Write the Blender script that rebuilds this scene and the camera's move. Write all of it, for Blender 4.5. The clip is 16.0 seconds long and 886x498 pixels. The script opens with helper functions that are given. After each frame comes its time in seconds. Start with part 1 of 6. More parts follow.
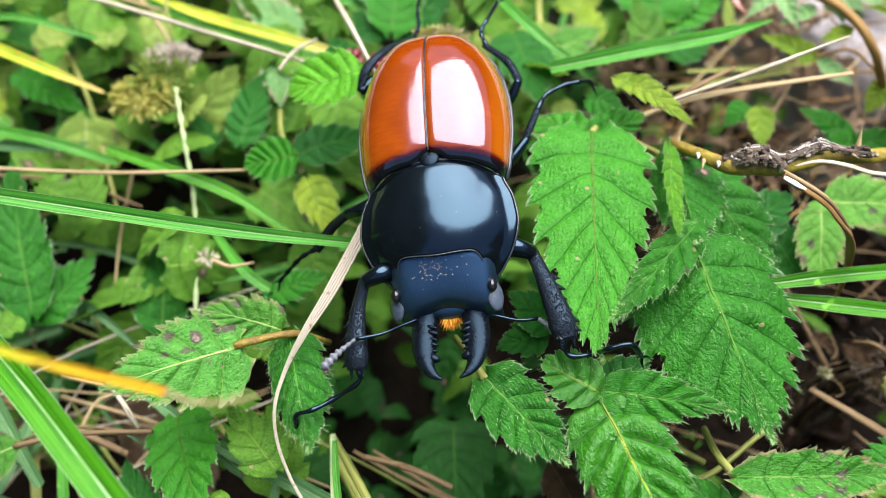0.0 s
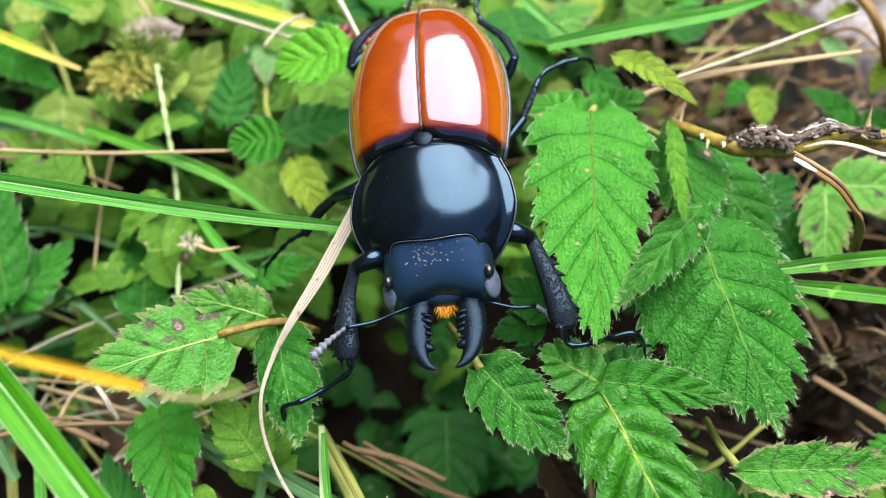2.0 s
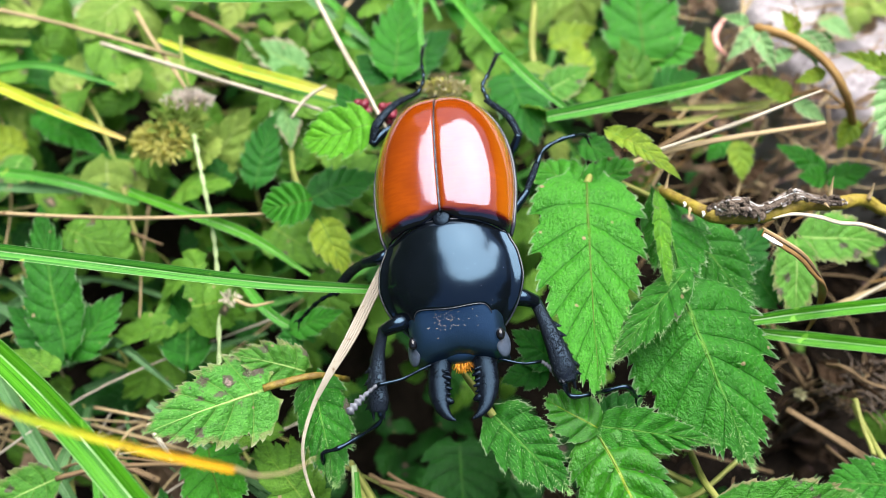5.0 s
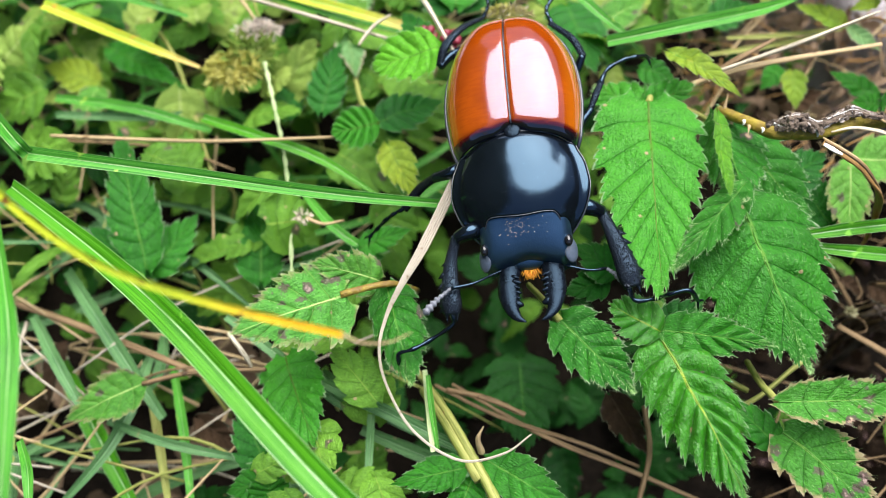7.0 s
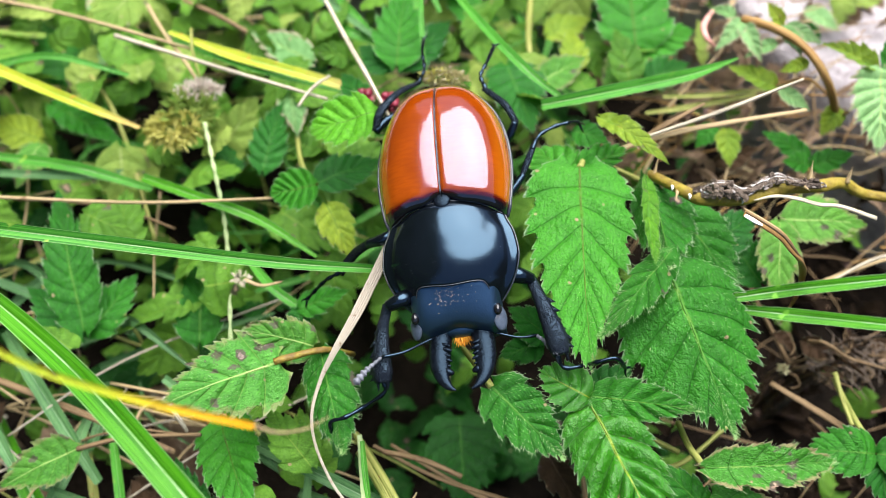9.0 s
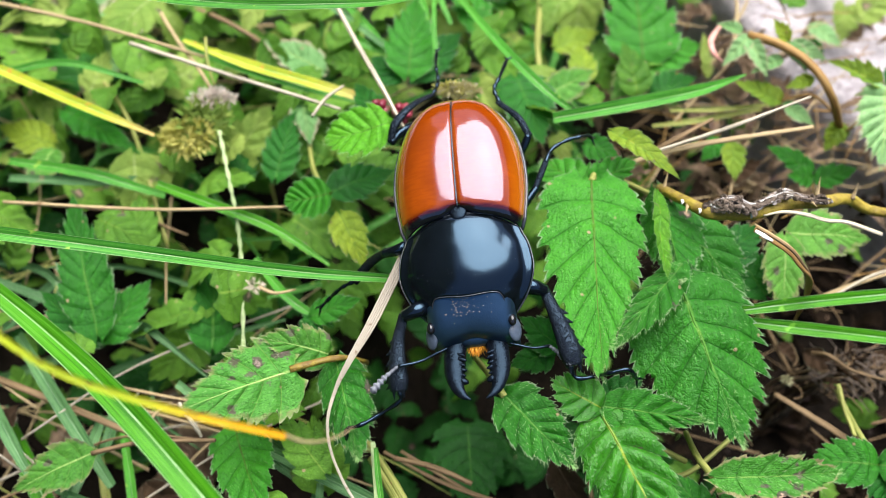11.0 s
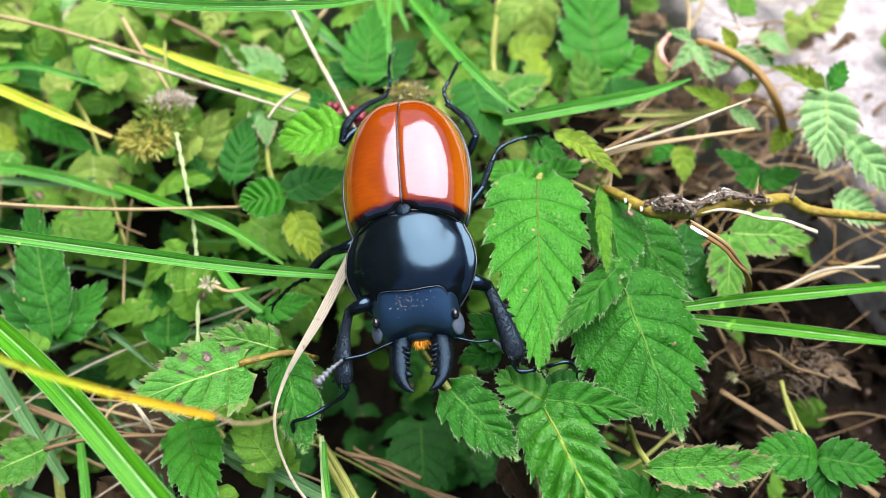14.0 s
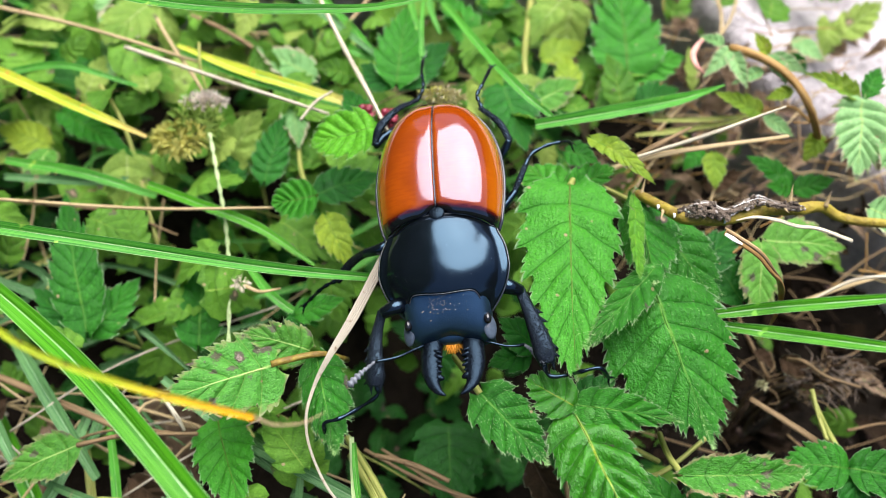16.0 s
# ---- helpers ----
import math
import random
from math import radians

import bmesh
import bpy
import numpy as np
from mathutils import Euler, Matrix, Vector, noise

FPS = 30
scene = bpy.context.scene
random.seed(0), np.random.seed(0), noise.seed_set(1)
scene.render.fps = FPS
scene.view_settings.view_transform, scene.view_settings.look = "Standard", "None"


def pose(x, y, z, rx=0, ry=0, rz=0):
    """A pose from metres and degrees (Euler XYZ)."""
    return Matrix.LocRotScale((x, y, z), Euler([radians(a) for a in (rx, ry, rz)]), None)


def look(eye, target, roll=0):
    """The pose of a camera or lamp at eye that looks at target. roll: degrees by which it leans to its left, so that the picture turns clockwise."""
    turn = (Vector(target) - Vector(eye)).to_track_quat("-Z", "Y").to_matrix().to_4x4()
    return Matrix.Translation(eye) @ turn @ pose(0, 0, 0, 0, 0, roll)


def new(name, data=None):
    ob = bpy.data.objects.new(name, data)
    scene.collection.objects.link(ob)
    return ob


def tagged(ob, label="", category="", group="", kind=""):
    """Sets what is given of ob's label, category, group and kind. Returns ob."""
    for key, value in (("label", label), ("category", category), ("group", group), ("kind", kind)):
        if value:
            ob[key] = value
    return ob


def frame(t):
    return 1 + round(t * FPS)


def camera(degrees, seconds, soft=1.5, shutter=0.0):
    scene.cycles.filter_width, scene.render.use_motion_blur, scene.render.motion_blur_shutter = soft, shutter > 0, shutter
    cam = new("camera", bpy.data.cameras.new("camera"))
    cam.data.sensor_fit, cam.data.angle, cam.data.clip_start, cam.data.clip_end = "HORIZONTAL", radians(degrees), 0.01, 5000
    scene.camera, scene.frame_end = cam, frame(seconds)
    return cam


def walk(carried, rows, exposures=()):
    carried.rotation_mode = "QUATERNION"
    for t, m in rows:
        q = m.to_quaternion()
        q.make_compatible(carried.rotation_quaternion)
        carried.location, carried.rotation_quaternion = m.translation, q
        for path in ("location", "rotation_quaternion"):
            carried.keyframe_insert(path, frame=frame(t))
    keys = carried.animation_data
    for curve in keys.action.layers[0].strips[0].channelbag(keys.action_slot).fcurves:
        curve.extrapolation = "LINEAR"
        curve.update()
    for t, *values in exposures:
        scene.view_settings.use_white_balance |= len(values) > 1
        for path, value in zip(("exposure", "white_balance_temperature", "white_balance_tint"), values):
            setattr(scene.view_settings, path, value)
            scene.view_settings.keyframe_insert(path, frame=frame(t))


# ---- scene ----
cam = camera(51.43, 16.0, soft=0.65)
# focus lies on the beetle; what is deeper in the plants goes soft
cam.data.dof.use_dof, cam.data.dof.focus_distance, cam.data.dof.aperture_fstop = True, 0.13, 16.5
METRES, EYE, TILT, LEAN, TURN = 0.165, 0.18, -58.0, 0.0, 0.0
ROWS = [
    (0, 0.00004, 0.00000, 0.00004, -0.000, 0.000, 0.000),
    (0.5, 0.01315, 0.00131, -0.00150, -0.451, 0.044, 0.618),
    (1, -0.00586, 0.01885, 0.01513, -0.337, -0.419, -0.149),
    (1.5, -0.00132, 0.03127, 0.01126, -0.845, -0.794, 0.026),
    (2, -0.00658, 0.03282, 0.00011, -0.893, -0.986, -0.064),
    (2.5, -0.00588, 0.03840, -0.01081, -1.106, -1.268, -0.153),
    (3, -0.00184, 0.04214, -0.01111, -1.216, -1.544, 0.054),
    (3.5, -0.00787, 0.03685, 0.00552, -1.423, -1.238, -0.113),
    (4, -0.01823, 0.03143, 0.00847, -1.552, -1.130, -0.336),
    (4.2, -0.01881, 0.02782, 0.01097, -1.264, -0.845, -0.087),
    (6.3, -0.04343, -0.25347, 0.14245, -1.405, -3.524, 1.348),
    (6.5, -0.03687, -0.21286, 0.08485, -1.498, -3.219, 0.422),
    (7, -0.06825, -0.11272, 0.01844, 0.438, -3.648, 0.718),
    (7.5, -0.05268, -0.09256, 0.04183, -0.094, -2.965, 1.339),
    (8, -0.06267, -0.10120, 0.06737, -0.541, -2.312, 1.524),
    (8.5, -0.05486, -0.11678, 0.06979, -0.821, -1.696, 1.071),
    (9, -0.02958, -0.11935, 0.06145, -1.320, -2.291, 0.869),
    (9.2, -0.03394, -0.12465, 0.06836, -1.356, -2.020, 0.680),
    (11.3, -0.05484, -0.13398, 0.06955, -2.145, -2.179, 0.160),
    (11.5, -0.04709, -0.13906, 0.05849, -2.434, -2.210, 0.478),
    (12, -0.04952, -0.13581, 0.05840, -2.890, -2.356, 0.473),
    (12.5, -0.05142, -0.13747, 0.05888, -2.879, -2.212, 0.485),
    (13, -0.03873, -0.14261, 0.04608, -2.833, -1.594, 0.494),
    (13.5, -0.03465, -0.14717, 0.04458, -2.670, -1.587, 0.154),
    (14, -0.01552, -0.15543, 0.05105, -2.784, -1.109, 0.164),
    (14.5, -0.01818, -0.15654, 0.04351, -2.456, -1.067, -0.201),
    (15, -0.03067, -0.15636, 0.04680, -2.091, -0.689, -0.465),
    (15.5, -0.03578, -0.15490, 0.04497, -1.895, -0.587, -0.253),
    (16, -0.02984, -0.15677, 0.05436, -1.624, -1.092, -0.603),
]
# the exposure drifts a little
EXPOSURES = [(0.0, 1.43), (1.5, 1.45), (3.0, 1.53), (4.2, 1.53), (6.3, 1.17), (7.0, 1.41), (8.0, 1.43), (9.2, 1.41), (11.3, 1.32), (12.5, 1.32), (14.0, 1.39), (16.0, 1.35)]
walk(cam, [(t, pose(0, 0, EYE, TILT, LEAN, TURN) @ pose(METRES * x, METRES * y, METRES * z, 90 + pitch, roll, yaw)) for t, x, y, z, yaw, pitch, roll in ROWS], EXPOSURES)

# ---- world and sun: a bright, hazy day ----
SUN_EL, SUN_AZ = 71.0, 24.0
world = bpy.data.worlds.new("sky")
scene.world = world
world.use_nodes = True
wn = world.node_tree
sky = wn.nodes.new("ShaderNodeTexSky")
sky.sky_type, sky.sun_disc = "NISHITA", False
sky.sun_elevation, sky.sun_rotation = radians(SUN_EL), radians(SUN_AZ)
sky.dust_density, sky.air_density, sky.ozone_density = 1.6, 1.0, 1.0
bg = wn.nodes["Background"]
bg.inputs["Strength"].default_value = 0.092
wn.links.new(sky.outputs["Color"], bg.inputs["Color"])
sun = new("sun", bpy.data.lights.new("sun", "SUN"))
sun.data.energy, sun.data.angle, sun.data.color = 4.2, radians(66), (1.0, 0.965, 0.945)
sun.matrix_world = look((0.0, 0.0, 1.0), (-math.sin(radians(SUN_AZ)) * math.cos(radians(SUN_EL)), -math.cos(radians(SUN_AZ)) * math.cos(radians(SUN_EL)), 1.0 - math.sin(radians(SUN_EL))))


# ---- materials ----
def material(name):
    mat = bpy.data.materials.new(name)
    mat.use_nodes = True
    nt = mat.node_tree
    return mat, nt, nt.nodes["Principled BSDF"]


def node(nt, kind, **values):
    n = nt.nodes.new(kind)
    for key, value in values.items():
        n.inputs[key].default_value = value
    return n


def math_node(nt, op, a, b=None, clamp=False):
    n = nt.nodes.new("ShaderNodeMath")
    n.operation, n.use_clamp = op, clamp
    for i, v in enumerate((a, b)):
        if v is None:
            continue
        if isinstance(v, (int, float)):
            n.inputs[i].default_value = v
        else:
            nt.links.new(v, n.inputs[i])
    return n.outputs[0]


def ramp(nt, fac, *stops):
    n = nt.nodes.new("ShaderNodeValToRGB")
    while len(n.color_ramp.elements) < len(stops):
        n.color_ramp.elements.new(0.5)
    for e, (p, c) in zip(n.color_ramp.elements, stops):
        e.position, e.color = p, (*c, 1) if len(c) == 3 else c
    nt.links.new(fac, n.inputs[0])
    return n.outputs[0]


def mix(nt, fac, a, b, mode="MIX"):
    n = nt.nodes.new("ShaderNodeMix")
    n.data_type, n.blend_type = "RGBA", mode
    for sock, v in ((n.inputs[0], fac), (n.inputs[6], a), (n.inputs[7], b)):
        if isinstance(v, (int, float)):
            sock.default_value = v
        elif isinstance(v, tuple):
            sock.default_value = (*v, 1)
        else:
            nt.links.new(v, sock)
    return n.outputs[2]


def noise_tex(nt, scale, detail=4.0, rough=0.55, vec=None, kind="ShaderNodeTexNoise"):
    n = nt.nodes.new(kind)
    n.inputs["Scale"].default_value = scale
    if kind == "ShaderNodeTexNoise":
        n.inputs["Detail"].default_value, n.inputs["Roughness"].default_value = detail, rough
    if vec is None:
        vec = nt.nodes.new("ShaderNodeTexCoord").outputs["Object"]
    nt.links.new(vec, n.inputs["Vector"])
    return n


def bump(nt, bsdf, height, strength, distance):
    n = node(nt, "ShaderNodeBump", Strength=strength, Distance=distance)
    nt.links.new(height, n.inputs["Height"])
    nt.links.new(n.outputs[0], bsdf.inputs["Normal"])
    return n


def smooth(nt, x, lo, hi):
    n = nt.nodes.new("ShaderNodeMapRange")
    n.interpolation_type = "SMOOTHSTEP"
    nt.links.new(x, n.inputs[0])
    n.inputs[1].default_value, n.inputs[2].default_value = lo, hi
    return n.outputs[0]


def thin(nt, bsdf, colour, share):
    """Lets a share of the light through a leaf."""
    tr = nt.nodes.new("ShaderNodeBsdfTranslucent")
    nt.links.new(colour, tr.inputs["Color"])
    m = nt.nodes.new("ShaderNodeMixShader")
    m.inputs[0].default_value = share
    nt.links.new(bsdf.outputs[0], m.inputs[1])
    nt.links.new(tr.outputs[0], m.inputs[2])
    nt.links.new(m.outputs[0], nt.nodes["Material Output"].inputs["Surface"])


def leaf_material(name, dark, light, vein, spots=0.0, rough=0.42, island=False, gloss=0.23, side_vein=None, ladder=0.12, fuzz=0.18, browned=0.0, blister=1.0, blots=(), mottle=0.5, tip=(0.30, 0.36, 0.24), tip_from=0.93):
    """A quilted leaf: side veins, a net of small veins between them, short pale down and brown spots."""
    mat, nt, bsdf = material(name)
    tc = nt.nodes.new("ShaderNodeTexCoord")
    uv = nt.nodes.new("ShaderNodeSeparateXYZ")
    nt.links.new(tc.outputs["UV"], uv.inputs[0])
    phase = math_node(nt, "FRACT", math_node(nt, "MULTIPLY", uv.outputs[0], 20.0))
    side = math_node(nt, "ABSOLUTE", math_node(nt, "SUBTRACT", math_node(nt, "MULTIPLY", uv.outputs[1], 2.0), 1.0))
    near_vein = math_node(nt, "ABSOLUTE", math_node(nt, "SUBTRACT", phase, 0.5))
    lateral = smooth(nt, near_vein, 0.466, 0.494)
    beside = smooth(nt, near_vein, 0.30, 0.49)
    middle = smooth(nt, math_node(nt, "SUBTRACT", 1.0, side), 0.955, 0.99)
    if island:
        rnd = nt.nodes.new("ShaderNodeNewGeometry").outputs["Random Per Island"]
    else:
        rnd = nt.nodes.new("ShaderNodeObjectInfo").outputs["Random"]
    large = noise_tex(nt, 160.0, 3.0)
    fine = noise_tex(nt, 2500.0, 4.0, 0.65)
    t = math_node(nt, "ADD", math_node(nt, "MULTIPLY", large.outputs[0], 0.9), math_node(nt, "MULTIPLY", rnd, 0.5))
    t = math_node(nt, "SUBTRACT", t, 0.2, True)
    colour = mix(nt, t, dark, light)
    # the small veins run like rungs from one side vein to the next
    rung = math_node(nt, "ADD", math_node(nt, "MULTIPLY", side, 11.0), math_node(nt, "MULTIPLY", noise_tex(nt, 420.0, 2.0).outputs[0], 3.6))
    rung = math_node(nt, "ABSOLUTE", math_node(nt, "SUBTRACT", math_node(nt, "FRACT", rung), 0.5))
    rung = smooth(nt, rung, 0.5, 0.18)
    cells = noise_tex(nt, 1500.0, kind="ShaderNodeTexVoronoi")
    cells.feature = "DISTANCE_TO_EDGE"
    net = smooth(nt, cells.outputs["Distance"], 0.0, 0.2)
    colour = mix(nt, math_node(nt, "MULTIPLY", math_node(nt, "SUBTRACT", 1.0, net), 0.06), colour, tuple(0.5 * c for c in dark))
    colour = mix(nt, math_node(nt, "MULTIPLY", math_node(nt, "SUBTRACT", 1.0, rung), 0.04), colour, tuple(0.55 * c for c in dark))
    colour = mix(nt, math_node(nt, "MULTIPLY", smooth(nt, fine.outputs[0], 0.48, 0.64), mottle), colour, tuple(0.36 * c for c in dark))
    colour = mix(nt, math_node(nt, "MULTIPLY", beside, 0.18), colour, tuple(0.7 * c for c in dark))
    # short down catches the light in pale streaks
    mp = nt.nodes.new("ShaderNodeMapping")
    mp.inputs["Rotation"].default_value, mp.inputs["Scale"].default_value = (0.0, 0.0, 0.6), (700.0, 3000.0, 1500.0)
    nt.links.new(tc.outputs["Object"], mp.inputs[0])
    down = noise_tex(nt, 1.0, 2.0, 0.6, mp.outputs[0])
    pale = tuple(min(0.8, 1.7 * c + 0.008) for c in light)
    colour = mix(nt, math_node(nt, "MULTIPLY", smooth(nt, down.outputs[0], 0.56, 0.66), min(1.0, 1.4 * fuzz)), colour, pale)
    colour = mix(nt, math_node(nt, "MULTIPLY", lateral, 0.36), colour, side_vein or tuple(0.5 * c for c in dark))
    colour = mix(nt, math_node(nt, "MULTIPLY", middle, 0.8), colour, vein)
    if not island:
        # the tips of the teeth are dry and silvery
        tips = math_node(nt, "ADD", side, math_node(nt, "MULTIPLY", math_node(nt, "SUBTRACT", noise_tex(nt, 700.0, 3.0, 0.6).outputs[0], 0.5), 0.16))
        colour = mix(nt, math_node(nt, "MULTIPLY", smooth(nt, tips, tip_from, tip_from + 0.07), 0.6), colour, tip)
    if browned:
        ragged = math_node(nt, "ADD", side, math_node(nt, "MULTIPLY", math_node(nt, "SUBTRACT", noise_tex(nt, 500.0, 4.0, 0.7).outputs[0], 0.5), 0.9))
        colour = mix(nt, math_node(nt, "MULTIPLY", smooth(nt, ragged, 0.76, 0.92), browned), colour, (0.30, 0.20, 0.12))
    if spots:
        warp = noise_tex(nt, 900.0, 3.0, 0.6)
        cell = noise_tex(nt, 320.0, kind="ShaderNodeTexVoronoi")
        rgb = nt.nodes.new("ShaderNodeSeparateColor")
        nt.links.new(cell.outputs["Color"], rgb.inputs[0])
        chosen = math_node(nt, "LESS_THAN", rgb.outputs[0], spots)
        reach = math_node(nt, "ADD", cell.outputs["Distance"], math_node(nt, "MULTIPLY", math_node(nt, "SUBTRACT", warp.outputs[0], 0.5), 0.9))
        reach = math_node(nt, "ADD", reach, math_node(nt, "MULTIPLY", rgb.outputs[1], 0.25))
        rim = math_node(nt, "MULTIPLY", chosen, math_node(nt, "SUBTRACT", 1.0, smooth(nt, reach, 0.32, 0.44)))
        heart = math_node(nt, "MULTIPLY", chosen, math_node(nt, "SUBTRACT", 1.0, smooth(nt, reach, 0.12, 0.22)))
        colour = mix(nt, math_node(nt, "MULTIPLY", rim, 0.85), colour, (0.085, 0.05, 0.055))
        colour = mix(nt, heart, colour, (0.42, 0.29, 0.20))
        tiny = noise_tex(nt, 620.0, kind="ShaderNodeTexVoronoi")
        pick = nt.nodes.new("ShaderNodeSeparateColor")
        nt.links.new(tiny.outputs["Color"], pick.inputs[0])
        speck = math_node(nt, "MULTIPLY", math_node(nt, "LESS_THAN", pick.outputs[0], 0.07), math_node(nt, "SUBTRACT", 1.0, smooth(nt, math_node(nt, "ADD", tiny.outputs["Distance"], math_node(nt, "MULTIPLY", math_node(nt, "SUBTRACT", warp.outputs[0], 0.5), 0.5)), 0.14, 0.26)))
        colour = mix(nt, math_node(nt, "MULTIPLY", speck, 0.8), colour, (0.36, 0.24, 0.15))
    for x, y, r in blots:
        away = nt.nodes.new("ShaderNodeVectorMath")
        away.operation = "DISTANCE"
        nt.links.new(tc.outputs["Object"], away.inputs[0])
        away.inputs[1].default_value = (x, y, -0.0008)
        ragged = math_node(nt, "ADD", math_node(nt, "MULTIPLY", away.outputs["Value"], 1.0 / r), math_node(nt, "MULTIPLY", math_node(nt, "SUBTRACT", noise_tex(nt, 1100.0, 3.0, 0.6).outputs[0], 0.5), 2.0))
        colour = mix(nt, math_node(nt, "MULTIPLY", smooth(nt, ragged, 1.1, 0.75), 0.88), colour, (0.075, 0.038, 0.045))
        colour = mix(nt, math_node(nt, "MULTIPLY", smooth(nt, ragged, 0.55, 0.30), 0.8), colour, (0.30, 0.22, 0.19))
    bsdf.inputs["Roughness"].default_value = rough
    bsdf.inputs["Specular IOR Level"].default_value = gloss
    nt.links.new(colour, bsdf.inputs["Base Color"])
    pucker = noise_tex(nt, 800.0, 2.0, 0.5)
    relief = math_node(nt, "ADD", math_node(nt, "MULTIPLY", fine.outputs[0], 0.5), math_node(nt, "MULTIPLY", lateral, -0.3))
    relief = math_node(nt, "ADD", relief, math_node(nt, "MULTIPLY", net, 0.07))
    relief = math_node(nt, "ADD", relief, math_node(nt, "MULTIPLY", rung, ladder))
    relief = math_node(nt, "ADD", relief, math_node(nt, "MULTIPLY", pucker.outputs[0], blister))
    bump(nt, bsdf, relief, 0.8, 0.0006)
    thin(nt, bsdf, mix(nt, 0.6, colour, tuple(min(1.0, 1.25 * c) for c in light)), 0.24)
    return mat


LEAF = leaf_material("leaf_fresh", (0.007, 0.082, 0.005), (0.040, 0.235, 0.014), (0.11, 0.24, 0.03), 0.07)
LEAF_BRIGHT = leaf_material("leaf_bright", (0.014, 0.135, 0.007), (0.062, 0.295, 0.020), (0.07, 0.17, 0.014), 0.04, fuzz=0.14)
LEAF_CRISP = leaf_material("leaf_crinkled", (0.008, 0.095, 0.003), (0.055, 0.29, 0.008), (0.30, 0.36, 0.02), 0.02, 0.28, gloss=0.55, ladder=0.08, fuzz=0.1, blister=1.1)
LEAF_FRESH = leaf_material("leaf_young", (0.05, 0.24, 0.008), (0.13, 0.42, 0.020), (0.12, 0.28, 0.02), 0.0)
LEAF_YOUNG_EDGE = leaf_material("leaf_folded_edge", (0.04, 0.18, 0.010), (0.15, 0.36, 0.025), (0.20, 0.30, 0.03), 0.2)
LEAF_TORN = leaf_material("leaf_torn", (0.016, 0.11, 0.008), (0.062, 0.26, 0.022), (0.16, 0.30, 0.05), 0.45, browned=0.7, ladder=0.05, blots=((0.0126, 0.0020, 0.0011), (0.0129, 0.0004, 0.0010), (0.0124, -0.0016, 0.0012)))
LEAF_BLOTCHED = leaf_material("leaf_blotched", (0.007, 0.082, 0.005), (0.040, 0.235, 0.014), (0.11, 0.24, 0.03), 0.05, blots=((0.0077, 0.0040, 0.0012),))
LEAF_SPOTTED = leaf_material("leaf_spotted", (0.028, 0.155, 0.016), (0.10, 0.33, 0.045), (0.30, 0.46, 0.12), 0.5, side_vein=(0.26, 0.42, 0.09), ladder=0.08, browned=0.4, blots=((0.0012, -0.0040, 0.0018), (0.0118, 0.0030, 0.0009), (0.0054, -0.0030, 0.0010), (0.0090, -0.0045, 0.0011)))
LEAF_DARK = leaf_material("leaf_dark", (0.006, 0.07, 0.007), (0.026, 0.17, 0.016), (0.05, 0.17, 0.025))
# leaf greens lowered to put the deep shade near the soil into them
LEAF_SHADED = leaf_material("leaf_shaded", (0.004, 0.045, 0.005), (0.020, 0.12, 0.012), (0.04, 0.12, 0.02), 0.1, island=True)
LEAF_WORN = leaf_material("leaf_worn", (0.030, 0.155, 0.014), (0.13, 0.34, 0.045), (0.30, 0.46, 0.12), 0.6, side_vein=(0.26, 0.42, 0.09), ladder=0.08, browned=0.4)
LEAF_PALE = leaf_material("leaf_pale", (0.10, 0.27, 0.07), (0.28, 0.48, 0.20), (0.34, 0.46, 0.14), 0.12, 0.6, side_vein=(0.06, 0.18, 0.04), browned=0.5, mottle=0.2, tip=(0.62, 0.58, 0.44), tip_from=0.80)
LEAF_YELLOW = leaf_material("leaf_yellowing", (0.09, 0.21, 0.02), (0.32, 0.40, 0.03), (0.36, 0.34, 0.06), 0.3, mottle=0.35)
LEAF_FILL = leaf_material("leaf_undergrowth", (0.022, 0.10, 0.008), (0.18, 0.385, 0.04), (0.20, 0.32, 0.05), 0.1, island=True, fuzz=0.15, mottle=0.4)
LEAF_FADED = leaf_material("leaf_faded", (0.08, 0.20, 0.02), (0.37, 0.46, 0.10), (0.36, 0.42, 0.16), 0.15, 0.6, True, fuzz=0.15, mottle=0.3)


